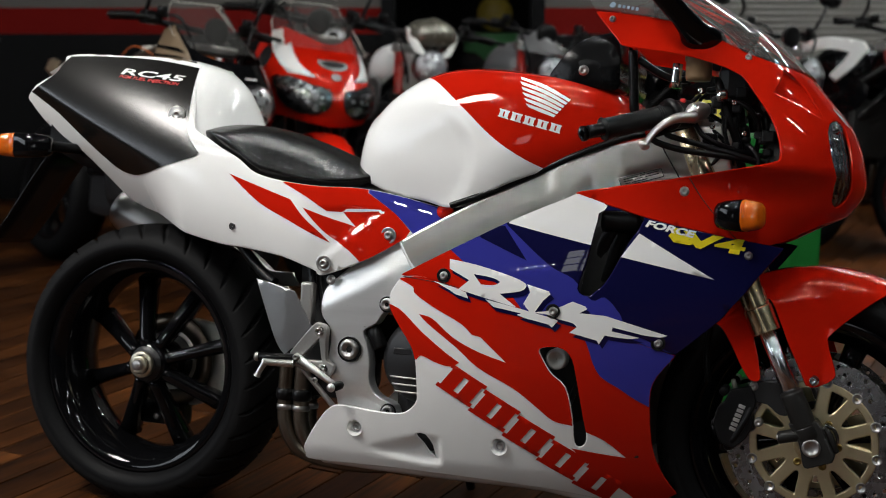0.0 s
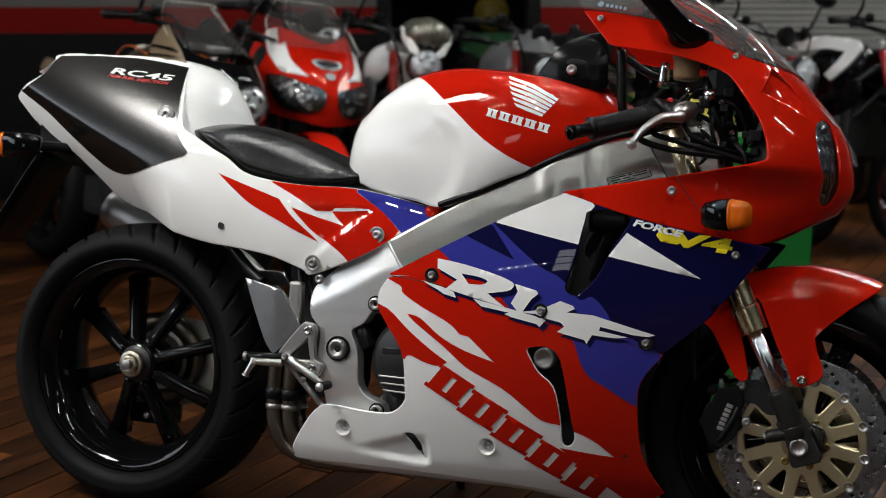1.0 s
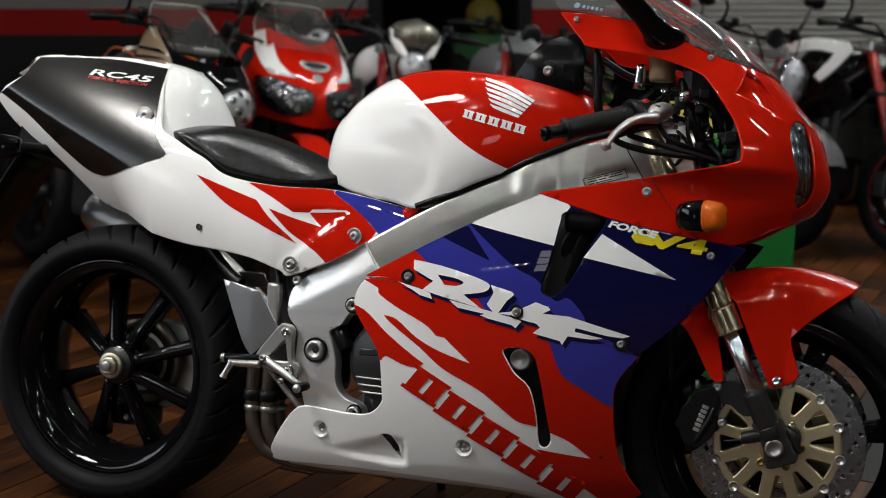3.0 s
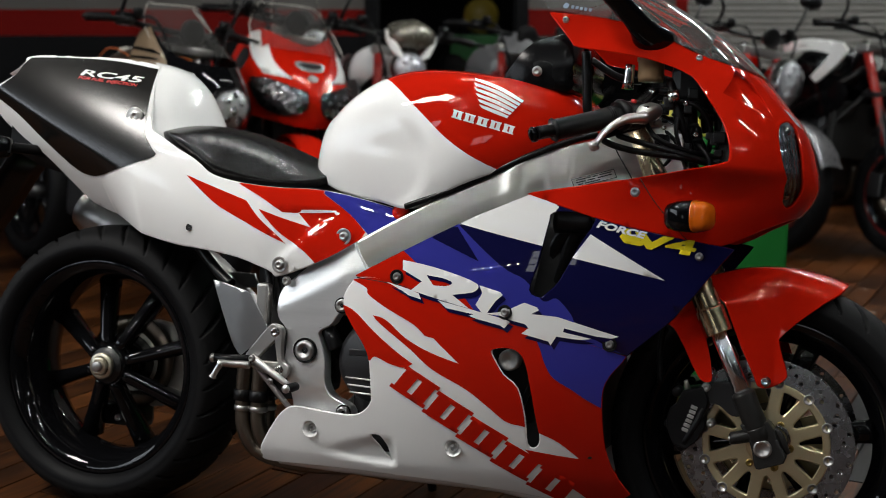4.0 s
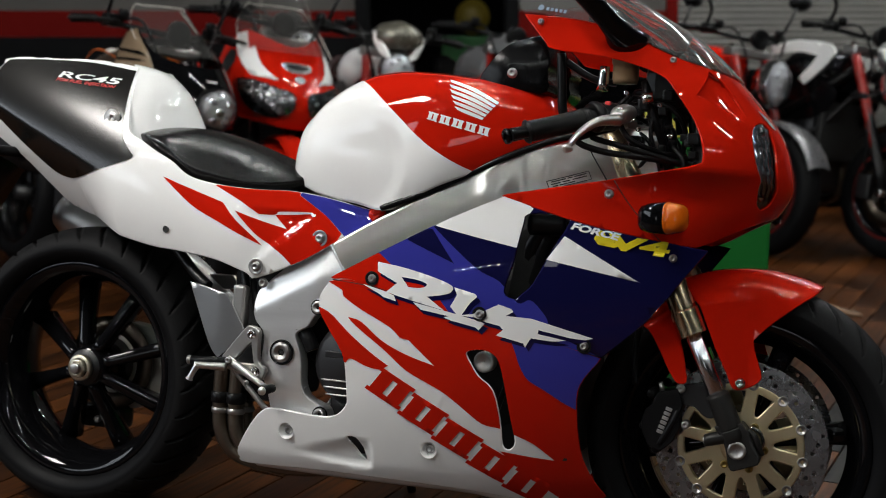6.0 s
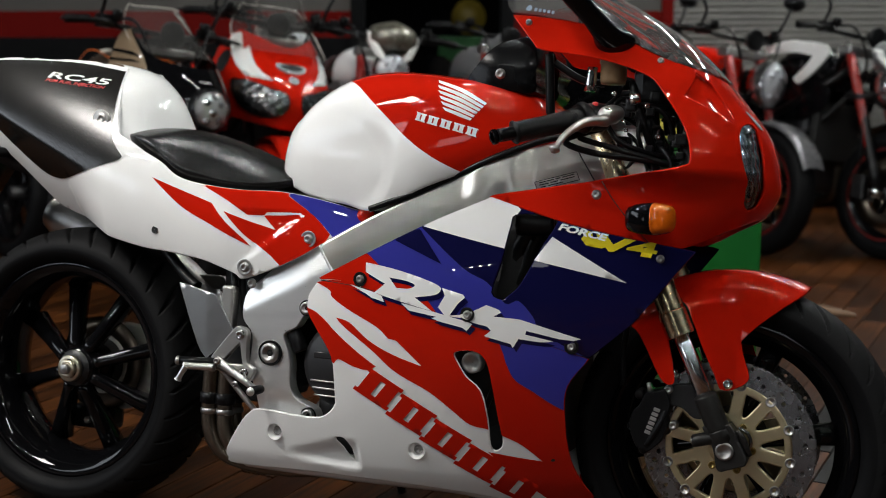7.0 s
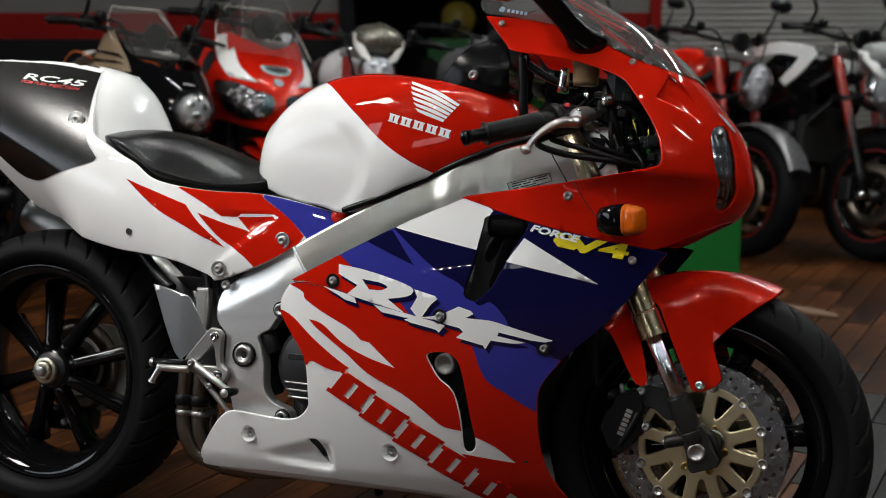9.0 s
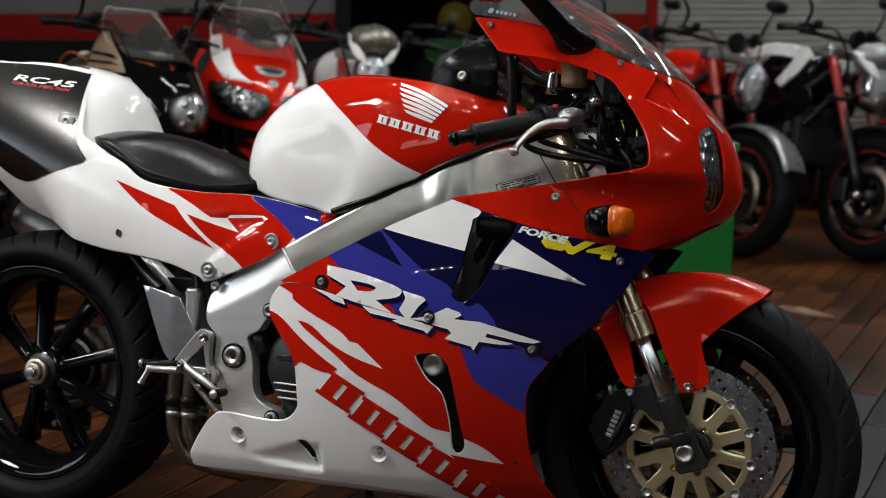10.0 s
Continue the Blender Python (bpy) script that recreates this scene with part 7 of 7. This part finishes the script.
            rings.append([Vector((-0.13 + 0.10 * max(0.0, math.cos(q)) * k + 0.03 * math.cos(q) * k, 0.115 * k * math.sin(q), top + 0.070 * math.cos(a) - 0.012 * abs(math.sin(q)))) for q in np.linspace(0, 2 * math.pi, 24, endpoint=False)])
        part("flyscreen", loft(rings), hood, b, "rounded flyscreen over the headlamp")
        for sg in (1, -1):
            part("flyscreen_fin", loft([[Vector((x, sg * (y + 0.006 * math.cos(q)), z + h * math.sin(q))) for q in np.linspace(0, 2 * math.pi, 12, endpoint=False)] for x, y, z, h in ((-0.14, 0.108, top + 0.005, 0.010), (-0.09, 0.106, top - 0.020, 0.028), (-0.05, 0.080, top - 0.060, 0.030), (-0.03, 0.045, top - 0.095, 0.012))]), fin, b)
    if screen:
        mat, x0, z0, x1, z1, wide = screen
        rings = []
        for k in range(9):
            t = k / 8
            x, z = x0 + (x1 - x0) * t - 0.03 * math.sin(math.pi * t), z0 + (z1 - z0) * t
            w = wide * (1 - 0.35 * t**3)
            rings.append([Vector((x - 0.16 * abs(math.sin(a)) ** 2, w * math.sin(a), z)) for a in np.linspace(-1.35, 1.35, 17)])
        part("screen", loft(rings, closed_ring=False), mat, b)
        rim = [r[0] for r in rings[::4]] + rings[-1][2::2] + [r[-1] for r in rings[::-4]]
        part("screen_edge", tube(rim, 0.0022, 6, 3), SCREENEDGE if mat.name.startswith("clear") else mat, b)
    return b


SCREENEDGE = material("frosted_screen_edge", (0.5, 0.47, 0.42), 0.3, vary=0.05)
CLEAR = glass("clear_screen", (0.86, 0.85, 0.84, 1), 0.02, 0.03)
SILVER = material("silver_paint", (0.20, 0.19, 0.155), 0.25, 0.6, coat=0.5, vary=0.05)
KHAKI = material("sand_brown_paint", (0.20, 0.14, 0.085), 0.35, coat=0.6, vary=0.12)
REDTUBE = material("red_painted_tube", (0.26, 0.010, 0.006), 0.3, coat=0.6, vary=0.06)
RIMRED = material("dark_red_rim_stripe", (0.10, 0.004, 0.003), 0.4, vary=0.1)
GREYP = material("grey_paint", (0.14, 0.14, 0.145), 0.35, coat=0.5, vary=0.1)
ORANGE = material("orange_trim", (0.55, 0.12, 0.02), 0.35, coat=0.6, vary=0.06)


def parked(x, y, heading, lean=-8):
    return ROOM @ pose(x, y, 0, 0, 0, heading) @ pose(0, 0, 0, lean, 0, 0)


FENDERGREY = material("silver_grey_mudguard", (0.11, 0.11, 0.115), 0.3, 0.4, coat=0.6, vary=0.06)
BROWN = material("dark_brown_paint", (0.035, 0.024, 0.017), 0.3, coat=0.7, vary=0.12)
other_bike("black and sand-brown touring motorcycle with pinstripes and tall clear screen", parked(-0.95, 4.60, -48), BROWN, KHAKI, BLACKP, GLOSSB, screen=(CLEAR, -0.02, 0.955, -0.24, 1.14, 0.165), lamp_z=0.765, nose_mat=BLACKP, bar_z=1.06, cowled=True, pin=ORANGE)
other_bike("red and white adventure motorcycle with twin headlamps", parked(-0.68, 5.05, -64), RED, WHITE, REDTUBE, RED, seat_mat=RED, lamp="twin", screen=(CLEAR, 0.02, 0.96, -0.20, 1.15, 0.20), bar_z=1.10, broad=1.16)
other_bike("white naked motorcycle with a round headlamp and silver flyscreen", parked(-0.28, 5.4, -76), WHITE, GREYP, REDTUBE, GREYP, mirrors=False, lamp_z=0.885, nose_mat=CHROME, bar_z=1.04, fly=(SILVER, WHITE))
other_bike("dark grey naked motorcycle with red handlebar parts", parked(0.30, 5.9, -75), GREYP, GLOSSB, REDTUBE, GLOSSB, screen=(GREYP, -0.08, 0.93, -0.22, 1.03, 0.12), lamp_z=0.84, frame_mat=REDTUBE, bar_z=1.04, mirrors=False)
other_bike("black motorcycle with an orange-edged screen", parked(-0.75, 6.1, -60), GLOSSB, ORANGE, BLACKP, GLOSSB, screen=(CLEAR, -0.06, 1.0, -0.22, 1.27, 0.15), lamp_z=0.98, nose_mat=GLOSSB, bar_z=1.12, mirrors=False)
other_bike("black motorcycle with orange pinstripes", parked(-2.50, 5.6, -50), GLOSSB, ORANGE, BLACKP, GLOSSB, bar_z=1.06, mirrors=False)
other_bike("red naked motorcycle with an oval headlamp and red fork", parked(1.53, 5.83, -62), RED, GLOSSB, REDTUBE, FENDERGREY, lamp="oval", lamp_z=0.80, frame_mat=BLACKP, rim_mat=GLOSSB, bar_z=1.03, nose_mat=CHROME, stripe=RIMRED)
other_bike("white and black naked motorcycle with red fork tubes", parked(2.09, 5.70, -58), GLOSSB, GLOSSB, REDTUBE, GLOSSB, lamp="oval", lamp_z=0.80, trim=WHITE, frame_mat=BLACKP, rim_mat=GLOSSB, fly=(GREYP, WHITE), bar_z=1.04, nose_mat=CHROME, stripe=RIMRED)
other_bike("black naked motorcycle with round headlamp", parked(1.25, 6.5, -50), GLOSSB, GLOSSB, BLACKP, GLOSSB, bar_z=1.06, frame_mat=BLACKP)
other_bike("white naked motorcycle with black wheels", parked(3.2, 6.4, -50), WHITE, GLOSSB, REDTUBE, GLOSSB, lamp="oval", lamp_z=0.82, bar_z=1.05, frame_mat=REDTUBE)


# ---- wooden floor, board by board ----
boards = thing("floor_boards", "worn brown wooden floor boards, grey and dusty in one corner", "floor", ROOM, kind="structure")
WIDTH, LONG, SLANT = 0.095, 0.86, radians(62)
along, across = Vector((math.cos(SLANT), math.sin(SLANT), 0)), Vector((-math.sin(SLANT), math.cos(SLANT), 0))
near = box(0, LONG - 0.004, 0, WIDTH - 0.0045, -0.014, 0.0, 0.0016)
brown = part("board", near, WOOD, boards)
brown.matrix_basis = Matrix.Translation((6.0, -4.0, 0)) @ Matrix.Rotation(SLANT, 4, "Z")
grey_mesh = brown.data.copy()
grey_mesh.materials.clear()
grey_mesh.materials.append(GREYWOOD)
rest = []
rng = random.Random(4)
for j in range(-150, 151):
    shift = rng.random() * LONG
    for i in range(-18, 19):
        at = along * (i * LONG + shift) + across * (j * WIDTH) + Vector((0, 2.5, 0))
        c = at + along * LONG / 2
        if -1.9 < c.x < 2.3 and 1.9 < c.y < 5.2:
            grey = c.x > 1.15 and c.y < 3.7
            ob = new("board", grey_mesh if grey else brown.data)
            ob.parent = boards
            ob.matrix_basis = Matrix.Translation(at + Vector((0, 0, rng.uniform(-0.0016, 0.0)))) @ Matrix.Rotation(SLANT + rng.uniform(-0.001, 0.001), 4, "Z")
        elif -7.2 < c.x < 7.2 and -5.3 < c.y < 10.0:
            rest.append(at)
verts, faces = [], []
for at in rest:
    n = len(verts)
    a, b = along * (LONG - 0.004), across * (WIDTH - 0.0045)
    top = [at, at + a, at + a + b, at + b]
    verts += [tuple(p) for p in top] + [(p.x, p.y, -0.012) for p in top]
    faces += [(n, n + 1, n + 2, n + 3), (n, n + 4, n + 5, n + 1), (n + 1, n + 5, n + 6, n + 2), (n + 2, n + 6, n + 7, n + 3), (n + 3, n + 7, n + 4, n)]
mesh = bpy.data.meshes.new("far_boards")
mesh.from_pydata(verts, [], faces)
mesh.materials.append(WOOD)
far = new("far_boards", mesh)
far.parent = boards
tagged(far, kind="stuff")
